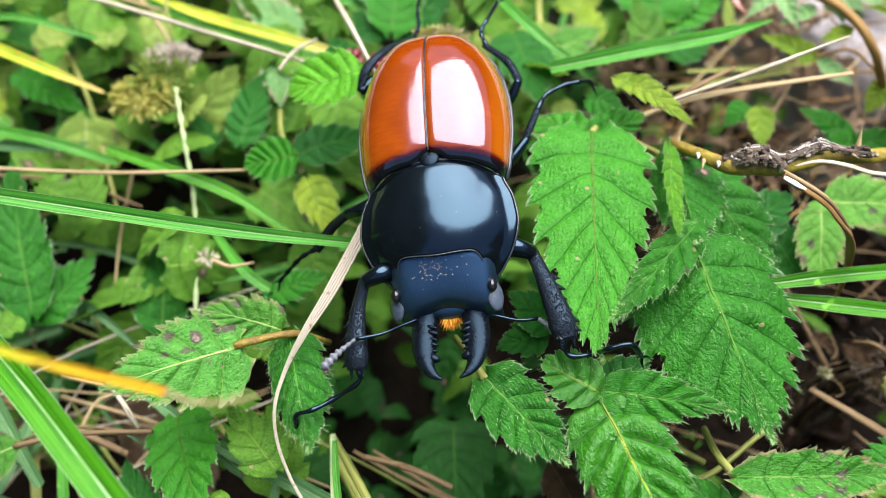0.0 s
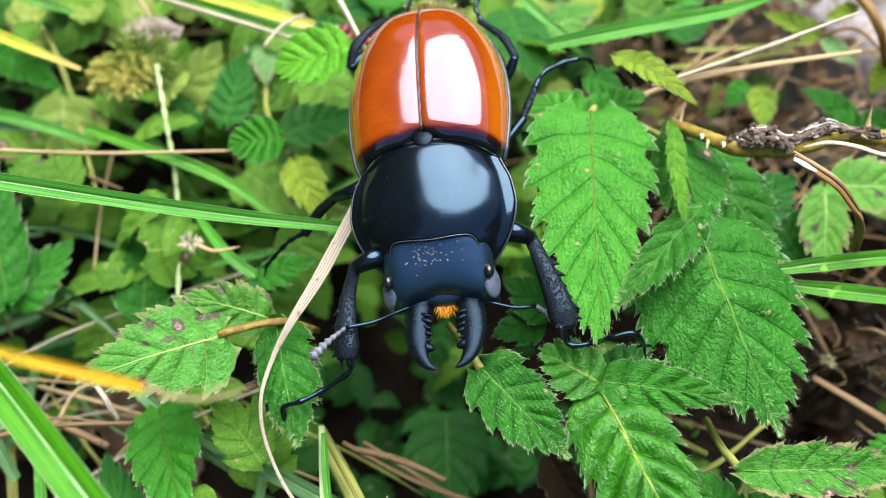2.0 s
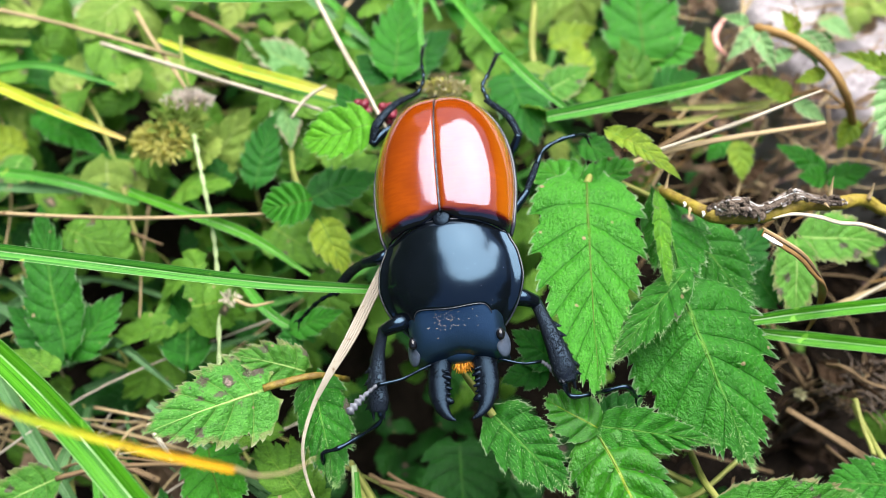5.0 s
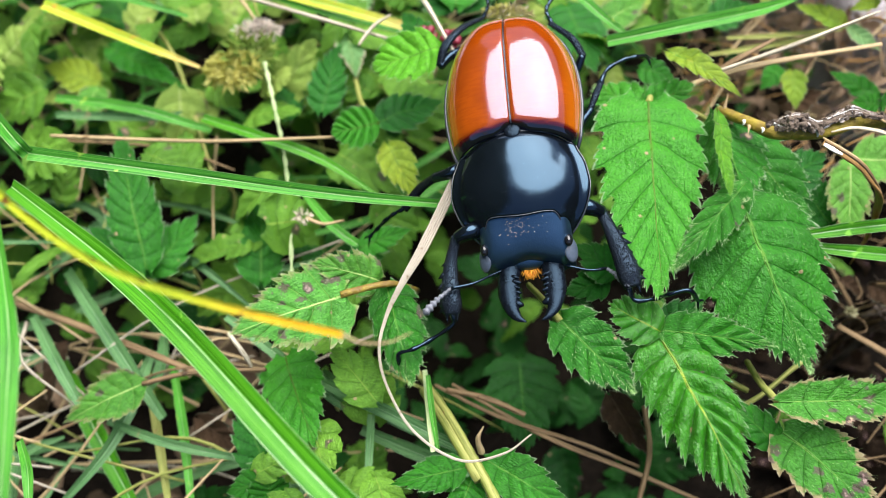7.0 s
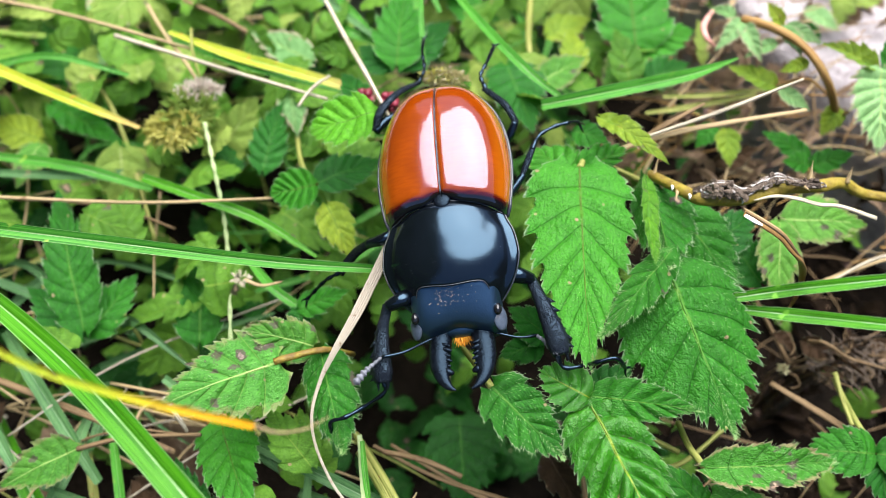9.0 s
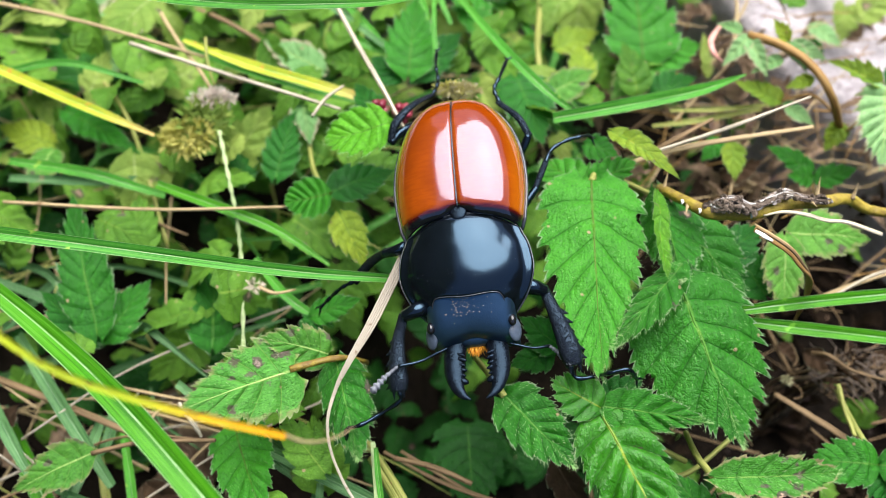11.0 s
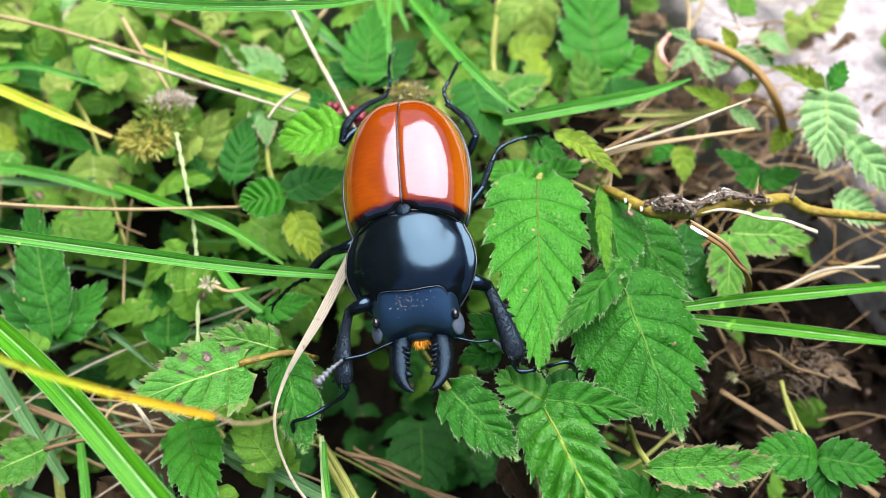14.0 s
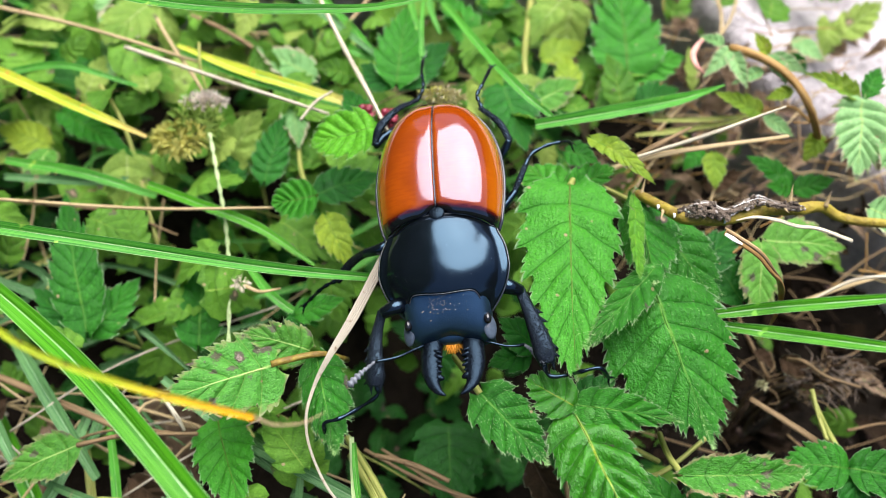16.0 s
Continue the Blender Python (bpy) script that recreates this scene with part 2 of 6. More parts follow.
def blade_material(name, edge, centre, rib, streak=(0.3, 0.25, 0.1), rough=0.35, patch=0.0, far=None, grain=220.0, stripe=0.75):
    mat, nt, bsdf = material(name)
    tc = nt.nodes.new("ShaderNodeTexCoord")
    uv = nt.nodes.new("ShaderNodeSeparateXYZ")
    nt.links.new(tc.outputs["UV"], uv.inputs[0])
    side = math_node(nt, "ABSOLUTE", math_node(nt, "SUBTRACT", math_node(nt, "MULTIPLY", uv.outputs[1], 2.0), 1.0))
    colour = ramp(nt, side, (0.0, rib), (0.03, rib), (0.10, edge), (0.55, centre), (0.9, edge), (1.0, rib))
    fade = noise_tex(nt, 90.0, 3.0, 0.6)
    colour = mix(nt, math_node(nt, "MULTIPLY", smooth(nt, fade.outputs[0], 0.42, 0.60), 0.6), colour, centre)
    if far:
        colour = mix(nt, smooth(nt, uv.outputs[0], 0.62, 0.97), colour, far)
    mp = nt.nodes.new("ShaderNodeMapping")
    mp.inputs["Scale"].default_value = (3.0, 26.0, 1.0)
    nt.links.new(tc.outputs["UV"], mp.inputs[0])
    lines = noise_tex(nt, 1.0, 2.0, 0.5, mp.outputs[0])
    blot = noise_tex(nt, grain, 4.0, 0.6)
    colour = mix(nt, math_node(nt, "MULTIPLY", smooth(nt, lines.outputs[0], 0.55, 0.80), 0.2), colour, rib)
    colour = mix(nt, math_node(nt, "MULTIPLY", smooth(nt, lines.outputs[0], 0.50, 0.36), stripe), colour, tuple(0.5 * c for c in edge))
    colour = mix(nt, smooth(nt, blot.outputs[0], 0.66 - patch, 0.72 - patch), colour, streak)
    nt.links.new(colour, bsdf.inputs["Base Color"])
    bsdf.inputs["Roughness"].default_value = rough
    bsdf.inputs["Specular IOR Level"].default_value = 0.2
    bump(nt, bsdf, lines.outputs[0], 0.4, 0.0003)
    thin(nt, bsdf, colour, 0.2)
    return mat


GRASS = blade_material("grass_green", (0.022, 0.17, 0.014), (0.075, 0.30, 0.028), (0.36, 0.54, 0.22), (0.25, 0.42, 0.06))
GRASS_RIB = blade_material("grass_white_ribbed", (0.022, 0.16, 0.004), (0.07, 0.28, 0.010), (0.46, 0.66, 0.34), (0.16, 0.42, 0.04))
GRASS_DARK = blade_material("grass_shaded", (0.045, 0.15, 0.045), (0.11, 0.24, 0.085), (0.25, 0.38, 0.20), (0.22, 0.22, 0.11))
GRASS_YELLOW = blade_material("grass_yellow", (0.15, 0.27, 0.01), (0.40, 0.46, 0.02), (0.66, 0.60, 0.06), (0.10, 0.045, 0.008), 0.4, 0.105, (0.78, 0.36, 0.008), 640.0)
GRASS_TURNING = blade_material("grass_turning", (0.16, 0.40, 0.02), (0.56, 0.58, 0.04), (0.76, 0.70, 0.30), (0.62, 0.36, 0.06), 0.4, 0.06, (0.60, 0.44, 0.14), 500.0)
STRAW = blade_material("straw", (0.34, 0.25, 0.12), (0.50, 0.38, 0.21), (0.64, 0.53, 0.36), (0.18, 0.11, 0.05), 0.6, stripe=0.6)
STRAW_PALE = blade_material("straw_pale", (0.40, 0.34, 0.24), (0.58, 0.52, 0.40), (0.74, 0.70, 0.60), (0.34, 0.24, 0.14), 0.65, stripe=0.9)
STRAW_GREY = blade_material("straw_grey", (0.34, 0.29, 0.21), (0.50, 0.45, 0.36), (0.62, 0.57, 0.48), (0.22, 0.16, 0.10), 0.7, 0.05, None, 700.0, 0.9)
STRAW_BROWN = blade_material("straw_brown", (0.16, 0.10, 0.05), (0.25, 0.17, 0.09), (0.34, 0.24, 0.14), (0.08, 0.05, 0.03), 0.7)
STEM_PALE = blade_material("stem_pale", (0.40, 0.56, 0.22), (0.54, 0.64, 0.34), (0.66, 0.70, 0.46), (0.45, 0.40, 0.2), 0.6)
TWIG_RED = blade_material("stem_reddish", (0.30, 0.14, 0.05), (0.42, 0.26, 0.09), (0.52, 0.38, 0.14), (0.20, 0.08, 0.05), 0.5)
STEM = blade_material("stem_green", (0.20, 0.26, 0.05), (0.34, 0.34, 0.10), (0.40, 0.36, 0.14), (0.30, 0.14, 0.07), 0.5)


def plain(name, base, other, scale, rough, height=0.3, metal=0.0, coat=0.0, spec=0.5, depth=0.0003, sheen=(1.0, 1.0, 1.0), lets=0.0, ior=1.5):
    mat, nt, bsdf = material(name)
    big = noise_tex(nt, scale * 0.15, 3.0)
    fine = noise_tex(nt, scale, 5.0, 0.6)
    t = math_node(nt, "ADD", math_node(nt, "MULTIPLY", big.outputs[0], 0.6), math_node(nt, "MULTIPLY", fine.outputs[0], 0.5))
    colour = mix(nt, smooth(nt, t, 0.35, 0.75), base, other)
    nt.links.new(colour, bsdf.inputs["Base Color"])
    if lets:
        thin(nt, bsdf, colour, lets)
    bsdf.inputs["Roughness"].default_value, bsdf.inputs["Metallic"].default_value = rough, metal
    bsdf.inputs["Coat Weight"].default_value, bsdf.inputs["Specular IOR Level"].default_value = coat, spec
    bsdf.inputs["Specular Tint"].default_value, bsdf.inputs["IOR"].default_value = (*sheen, 1), ior
    if height:
        bump(nt, bsdf, fine.outputs[0], height, depth)
    return mat


SOIL = plain("soil", (0.014, 0.010, 0.007), (0.004, 0.003, 0.002), 400.0, 0.95, 0.9, spec=0.08, depth=0.002)
ROCK = plain("stone", (0.62, 0.56, 0.58), (0.24, 0.21, 0.215), 900.0, 0.9, 1.0, depth=0.002)
BLOCKER = plain("blocker_dark_green", (0.012, 0.03, 0.008), (0.025, 0.055, 0.013), 12.0, 0.8, 0.0)
GRIT = plain("grit", (0.05, 0.037, 0.03), (0.016, 0.012, 0.010), 600.0, 0.9, spec=0.1)
BARK = plain("bark", (0.10, 0.050, 0.008), (0.30, 0.235, 0.022), 620.0, 0.6, 0.8, depth=0.0008)
BARK_DARK = plain("bark_dark", (0.035, 0.022, 0.015), (0.20, 0.15, 0.11), 1400.0, 0.85, 1.0, depth=0.001)
BARK_GREY = plain("bark_grey", (0.16, 0.13, 0.11), (0.38, 0.34, 0.31), 1600.0, 0.85, 0.6, depth=0.0005)
HAIR = plain("leaf_hair", (0.20, 0.42, 0.10), (0.46, 0.62, 0.30), 900.0, 0.4, 0.0, lets=0.3)
FLUFF = plain("seed_fluff", (0.52, 0.43, 0.36), (0.72, 0.65, 0.58), 500.0, 0.8, 0.0, lets=0.4)
FLORET = plain("floret", (0.34, 0.34, 0.05), (0.66, 0.62, 0.20), 500.0, 0.7, 0.0, lets=0.45)
BLACK = plain("beetle_black", (0.0015, 0.002, 0.003), (0.003, 0.004, 0.006), 1100.0, 0.16, 0.06, coat=0.04, ior=1.5, spec=0.62, sheen=(0.40, 0.70, 1.0))
BLACK_MATT = plain("beetle_black_grained", (0.003, 0.006, 0.011), (0.007, 0.013, 0.023), 3800.0, 0.38, 0.14, ior=1.8, spec=1.0, depth=0.0002, sheen=(0.28, 0.58, 1.0))
BLACK_HORN = plain("beetle_jaw", (0.0015, 0.002, 0.003), (0.005, 0.007, 0.011), 4200.0, 0.15, 0.22, spec=0.2, sheen=(0.40, 0.68, 1.0))


def pitted_material():
    """Glossy black chitin with a net of round pits."""
    mat, nt, bsdf = material("beetle_black_pitted")
    cell = noise_tex(nt, 4600.0, kind="ShaderNodeTexVoronoi")
    pits = smooth(nt, cell.outputs["Distance"], 0.05, 0.6)
    nt.links.new(mix(nt, pits, (0.001, 0.001, 0.002), (0.005, 0.006, 0.009)), bsdf.inputs["Base Color"])
    bsdf.inputs["Roughness"].default_value, bsdf.inputs["Specular IOR Level"].default_value = 0.20, 0.26
    bsdf.inputs["Specular Tint"].default_value = (0.45, 0.72, 1.0, 1)
    bump(nt, bsdf, pits, 0.6, 0.00018)
    return mat


BLACK_PITTED = pitted_material()
GREY_LOBE = plain("eye_ridge_grey", (0.022, 0.030, 0.044), (0.055, 0.072, 0.10), 2400.0, 0.3, 0.2)
RIM = plain("rim_horn", (0.015, 0.018, 0.024), (0.04, 0.045, 0.055), 2000.0, 0.2, 0.1)
EYE_MAT = plain("beetle_eye", (0.004, 0.004, 0.005), (0.01, 0.01, 0.012), 3000.0, 0.08, 0.0)
TUFT_MAT = plain("mouth_bristle", (0.70, 0.22, 0.01), (0.85, 0.38, 0.03), 900.0, 0.5, 0.0)
CLUB = plain("antenna_club", (0.03, 0.033, 0.04), (0.17, 0.18, 0.21), 2600.0, 0.6, 0.3)
MOSS = plain("moss", (0.30, 0.25, 0.12), (0.46, 0.44, 0.18), 900.0, 0.9, 0.0, lets=0.3)
LICHEN = plain("lichen", (0.22, 0.21, 0.10), (0.34, 0.32, 0.18), 900.0, 0.9, 0.0)
VEIN = plain("leaf_vein", (0.035, 0.14, 0.014), (0.07, 0.20, 0.025), 800.0, 0.5, 0.0, spec=0.2)
VEIN_DARK = plain("leaf_vein_dark", (0.05, 0.09, 0.012), (0.07, 0.16, 0.014), 500.0, 0.5, 0.0, spec=0.2)
VEIN_GOLD = plain("leaf_vein_gold", (0.08, 0.15, 0.012), (0.14, 0.21, 0.02), 500.0, 0.45, 0.0, spec=0.3)
VEIN_PALE = plain("leaf_vein_pale", (0.26, 0.40, 0.10), (0.34, 0.46, 0.16), 500.0, 0.5, 0.0, spec=0.2)
RIBS = {"leaf_spotted": VEIN_PALE, "leaf_bright": VEIN_DARK, "leaf_crinkled": VEIN_GOLD, "leaf_worn": VEIN_PALE, "leaf_pale": VEIN_PALE}
PINK = plain("stem_pink", (0.42, 0.17, 0.14), (0.58, 0.32, 0.26), 500.0, 0.6)
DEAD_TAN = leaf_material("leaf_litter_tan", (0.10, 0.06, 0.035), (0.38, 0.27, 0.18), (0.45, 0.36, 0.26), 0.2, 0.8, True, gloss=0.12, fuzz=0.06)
DEAD = leaf_material("leaf_dead", (0.03, 0.019, 0.011), (0.10, 0.06, 0.034), (0.12, 0.08, 0.05), 0.3, 0.8, gloss=0.1, fuzz=0.06)
# litter browns are halved so that the colour carries the deep shade
DEAD_SHADED = leaf_material("leaf_litter", (0.010, 0.007, 0.004), (0.040, 0.025, 0.015), (0.05, 0.035, 0.02), 0.3, 0.8, True, gloss=0.08, fuzz=0.06)
PITH = plain("straw_pith", (0.78, 0.76, 0.72), (0.88, 0.87, 0.84), 700.0, 0.7, 0.2)
BERRY = plain("berry", (0.13, 0.006, 0.018), (0.24, 0.02, 0.045), 800.0, 0.4)
DUST = plain("dust_grain", (0.26, 0.22, 0.17), (0.50, 0.45, 0.37), 800.0, 0.9, 0.0)


def elytron_material():
    mat, nt, bsdf = material("elytron_amber")
    tc = nt.nodes.new("ShaderNodeTexCoord")
    uv = nt.nodes.new("ShaderNodeSeparateXYZ")
    nt.links.new(tc.outputs["UV"], uv.inputs[0])
    mp = nt.nodes.new("ShaderNodeMapping")
    mp.inputs["Scale"].default_value = (420.0, 2300.0, 420.0)
    nt.links.new(tc.outputs["Object"], mp.inputs[0])
    ripple = noise_tex(nt, 1.0, 2.0, 0.5, mp.outputs[0])
    cloud = noise_tex(nt, 120.0, 3.0)
    colour = mix(nt, smooth(nt, cloud.outputs[0], 0.35, 0.7), (0.165, 0.026, 0.0004), (0.24, 0.043, 0.0007))
    colour = mix(nt, math_node(nt, "MULTIPLY", smooth(nt, ripple.outputs[0], 0.42, 0.62), 0.32), colour, (0.15, 0.019, 0.0004))
    # side margins turn to honey, the base by the shield to black
    colour = mix(nt, math_node(nt, "MULTIPLY", smooth(nt, uv.outputs[1], 0.72, 0.95), 0.6), colour, (0.36, 0.10, 0.003))
    wob = math_node(nt, "ADD", uv.outputs[0], math_node(nt, "MULTIPLY", math_node(nt, "SUBTRACT", ripple.outputs[0], 0.5), 0.03))
    dark = math_node(nt, "SUBTRACT", 1.0, smooth(nt, wob, 0.045, 0.070))
    colour = mix(nt, dark, colour, (0.05, 0.002, 0.002))
    darker = math_node(nt, "SUBTRACT", 1.0, smooth(nt, wob, 0.030, 0.048))
    colour = mix(nt, darker, colour, (0.004, 0.004, 0.006))
    nt.links.new(colour, bsdf.inputs["Base Color"])
    bsdf.inputs["Roughness"].default_value = 0.13
    bsdf.inputs["Coat Weight"].default_value, bsdf.inputs["Coat Roughness"].default_value = 0.85, 0.04
    bsdf.inputs["Coat IOR"].default_value, bsdf.inputs["Specular IOR Level"].default_value = 1.5, 0.5
    bsdf.inputs["Specular Tint"].default_value = (0.42, 0.58, 1.0, 1)
    relief = bump(nt, bsdf, ripple.outputs[0], 0.07, 0.0002)
    nt.links.new(relief.outputs[0], bsdf.inputs["Coat Normal"])
    return mat


ELYTRON = elytron_material()


# ---- mesh helpers ----
def vec(p):
    return Vector(p)


def mesh_of(name, verts, faces, mat, uvs=None, shade=True):
    me = bpy.data.meshes.new(name)
    me.from_pydata([tuple(v) for v in verts], [], faces)
    if uvs is not None:
        layer = me.uv_layers.new(name="UVMap")
        index = np.zeros(len(me.loops), dtype=np.int32)
        me.loops.foreach_get("vertex_index", index)
        layer.data.foreach_set("uv", np.asarray(uvs, dtype=np.float32)[index].ravel())
    me.materials.append(mat)
    if shade:
        me.polygons.foreach_set("use_smooth", [True] * len(me.polygons))
    me.update()
    return me


def thing(name, me, m, label, category, group="", kind=""):
    ob = new(name, me)
    ob.matrix_world = m
    return tagged(ob, label, category, group, kind)


def part(name, me, parent, label="", m=None):
    ob = new(name, me)
    ob.parent = parent
    if m is not None:
        ob.matrix_basis = m
    return tagged(ob, label)


def spline(points, count):
    """Evenly spread points on a smooth curve through the given ones."""
    p = [vec(q) for q in points]
    p = [p[0] * 2 - p[1], *p, p[-1] * 2 - p[-2]]
    out = []
    n = len(p) - 3
    for i in range(count + 1):
        s = i / count * n
        k = min(int(s), n - 1)
        f = s - k
        a, b, c, d = p[k : k + 4]
        out.append(0.5 * (2 * b + (c - a) * f + (2 * a - 5 * b + 4 * c - d) * f * f + (3 * b - a - 3 * c + d) * f**3))
    return out


def along(values, s):
    x = s * (len(values) - 1)
    k = min(int(x), len(values) - 2)
    return values[k] + (values[k + 1] - values[k]) * (x - k)


def tube_data(points, radii, count=24, sides=8, rough=0.0, flat=1.0, seed=0):
    """A round or flattened tube of changing thickness; radii in metres."""
    rng = random.Random(seed)
    path = spline(points, count)
    verts, faces, uvs = [], [], []
    up = vec((0, 0, 1))
    for i, p in enumerate(path):
        d = (path[min(i + 1, count)] - path[max(i - 1, 0)]).normalized()
        side = d.cross(up)
        side = side.normalized() if side.length > 1e-4 else vec((1, 0, 0))
        nrm = side.cross(d)
        r = along(radii, i / count)
        for k in range(sides):
            a = 2 * math.pi * k / sides
            q = r * (1 + rough * rng.uniform(-1, 1))
            verts.append(p + side * (math.cos(a) * q) + nrm * (math.sin(a) * q * flat))
            uvs.append((i / count, k / sides))
    for i in range(count):
        for k in range(sides):
            a, b = i * sides + k, i * sides + (k + 1) % sides
            faces.append((a, b, b + sides, a + sides))
    faces.append(tuple(range(sides))[::-1])
    faces.append(tuple(range(count * sides, (count + 1) * sides)))
    return verts, faces, uvs


def joined(*datas):
    verts, faces, uvs = [], [], []
    for v, f, u in datas:
        base = len(verts)
        verts += list(v)
        faces += [tuple(i + base for i in q) for q in f]
        uvs += list(u)
    return verts, faces, uvs


def local(data, origin):
    v, f, u = data
    o = vec(origin)
    return [vec(p) - o for p in v], f, u


# ---- leaves, blades and stalks ----
def soft_step(table, x):
    """Smoothly read a value off a short table of (x, value): a cubic through the points."""
    if x <= table[0][0]:
        return table[0][1]
    if x >= table[-1][0]:
        return table[-1][1]
    n = len(table)
    for k in range(n - 1):
        (a, va), (b, vb) = table[k], table[k + 1]
        if x <= b:
            h = b - a
            f = (x - a) / h
            sa = (vb - table[k - 1][1]) / (b - table[k - 1][0]) if k else (vb - va) / h
            sb = (table[k + 2][1] - va) / (table[k + 2][0] - a) if k + 2 < n else (vb - va) / h
            return va * (1 + 2 * f) * (1 - f) ** 2 + h * sa * f * (1 - f) ** 2 + vb * f * f * (3 - 2 * f) - h * sb * f * f * (1 - f)
    return table[-1][1]


# half widths of a leaf from its lobes behind the stalk to its tip
OUTLINES = {
    "heart": ((0, 0.30), (0.04, 0.66), (0.10, 0.88), (0.2, 1.0), (0.38, 1.0), (0.5, 0.93), (0.62, 0.80), (0.75, 0.62), (0.86, 0.42), (0.95, 0.20), (1, 0)),
    "broad": ((0, 0.24), (0.04, 0.55), (0.12, 0.84), (0.26, 0.98), (0.42, 1.0), (0.56, 0.95), (0.68, 0.82), (0.8, 0.60), (0.92, 0.28), (1, 0)),
    "oval": ((0, 0.10), (0.05, 0.42), (0.15, 0.76), (0.3, 0.97), (0.42, 1.0), (0.55, 0.92), (0.7, 0.70), (0.85, 0.38), (0.95, 0.14), (1, 0)),
    "round": ((0, 0.08), (0.05, 0.40), (0.15, 0.72), (0.32, 0.95), (0.5, 1.0), (0.66, 0.94), (0.8, 0.76), (0.91, 0.48), (0.97, 0.24), (1, 0)),
}


def tooth(f):
    """How far a toothed rim stands back, along one tooth."""
    return f / 0.16 if f < 0.16 else ((1 - f) / 0.84) ** 2.0


def leaf_data(length, width, teeth=8, fold=0.12, curl=0.15, pleat=0.35, shape="oval", serrate=0.26, seed=0, fine=9, across=6, crimp=0.0, sag=0.0):
    """A doubly toothed, quilted leaf that lies along x from its stalk, face up. Its veins run from the midrib to the large teeth; sag bends its halves down."""
    rng = random.Random(seed)
    count = teeth * fine
    outline = OUTLINES[shape]
    verts, faces, uvs = [], [], []
    sway, lift = rng.uniform(-0.06, 0.06), rng.uniform(-0.05, 0.05)
    jag = [rng.uniform(0.55, 1.3) for _ in range(2 * teeth + 4)]
    slip = [rng.uniform(-0.03, 0.03) for _ in range(2)]
    minor = 4 if fine >= 12 else 3
    sweep = min(2.4, 1.15 + 1.75 * width / length)
    for i in range(count + 1):
        u = i / count
        ph = u * teeth
        k = int(ph)
        frac = ph - k
        xe = 1 - (1 - u) ** sweep - 0.08 * (1 - u) ** 6
        for j in range(-across, across + 1):
            s = j / across
            t = min(1.0, max(0.0, (xe + slip[j > 0] * math.sin(math.pi * u) + 0.08) / 1.08))
            h = soft_step(outline, t)
            saw = serrate * (jag[2 * k + (j > 0)] * tooth(frac) * 0.8 + 0.38 * tooth((ph * minor) % 1))
            q = abs(s) * (1 - saw * abs(s) ** 6)
            y = math.copysign(q, s) * h * width / 2
            x = length * (u + (xe - u) * q ** (1.1 + 1.6 * (1 - u) ** 8))
            groove = (1 - 1.7 * math.sin(math.pi * frac) ** 0.8) * min(1.0, abs(s) * 4.0) * min(1.0, h * 1.6) * (1 - 0.5 * abs(s) ** 4)
            z = -pleat * 0.0005 * groove + fold * abs(y) - sag * y * y / width
            z += -curl * x * x / length + lift * abs(y) * (1 if s > 0 else -1)
            z += 0.0011 * noise.noise((x * 190 + seed * 7.3, y * 190, seed * 1.7)) * h
            if crimp:
                z += crimp * 0.0007 * noise.noise((x * 620 + seed, y * 620, 2.2)) * h
            verts.append((x, y + sway * length * u * u, z))
            uvs.append((ph / 20, s * 0.5 + 0.5))
    n = 2 * across + 1
    for i in range(count):
        for j in range(n - 1):
            q = i * n + j
            faces.append((q, q + n, q + n + 1, q + 1))
    return verts, faces, uvs


def hair_data(data, number, size, seed, rim=0.6):
    """Fine bent hairs on a leaf: a fringe along its rim, the rest lying on its face."""
    rng = random.Random(seed)
    v, f, u = data
    verts, faces, uvs = [], [], []
    rims = [i for i, q in enumerate(u) if q[1] < 0.01 or q[1] > 0.99]
    for k in range(number):
        i = rng.choice(rims) if rng.random() < rim else rng.randrange(len(v))
        p = vec(v[i])
        edge = u[i][1] < 0.01 or u[i][1] > 0.99
        out = (1 if u[i][1] > 0.5 else -1) * rng.uniform(0.3, 1.0)
        d = vec((rng.uniform(0.3, 1.0), out, rng.uniform(0.0, 0.5) if edge else rng.uniform(0.25, 0.7))).normalized() * size * rng.uniform(0.5, 1.3)
        w = vec((-d.y, d.x, 0)).normalized() * rng.uniform(0.000009, 0.000016)
        bend = vec((rng.uniform(-0.2, 0.2), rng.uniform(-0.2, 0.2), 0.16)) * d.length
        b = len(verts)
        verts += [p - w, p + w, p + d * 0.55 + bend + w * 0.8, p + d * 0.55 + bend - w * 0.8, p + d]
        faces += [(b, b + 1, b + 2, b + 3), (b + 3, b + 2, b + 4)]
        uvs += [(0, 0), (1, 0), (1, 0.5), (0, 0.5), (0.5, 1)]
    return verts, faces, uvs


def frame_of(base, tip, roll=0.0, up=(0, -0.25, 1)):
    b, t = vec(base), vec(tip)
    x = (t - b).normalized()
    z = vec(up)
    z = (z - x * z.dot(x)).normalized()
    y = z.cross(x)
    m = Matrix((x, y, z)).transposed().to_4x4()
    return Matrix.Translation(b) @ m @ pose(0, 0, 0, roll)


SEED = [0]


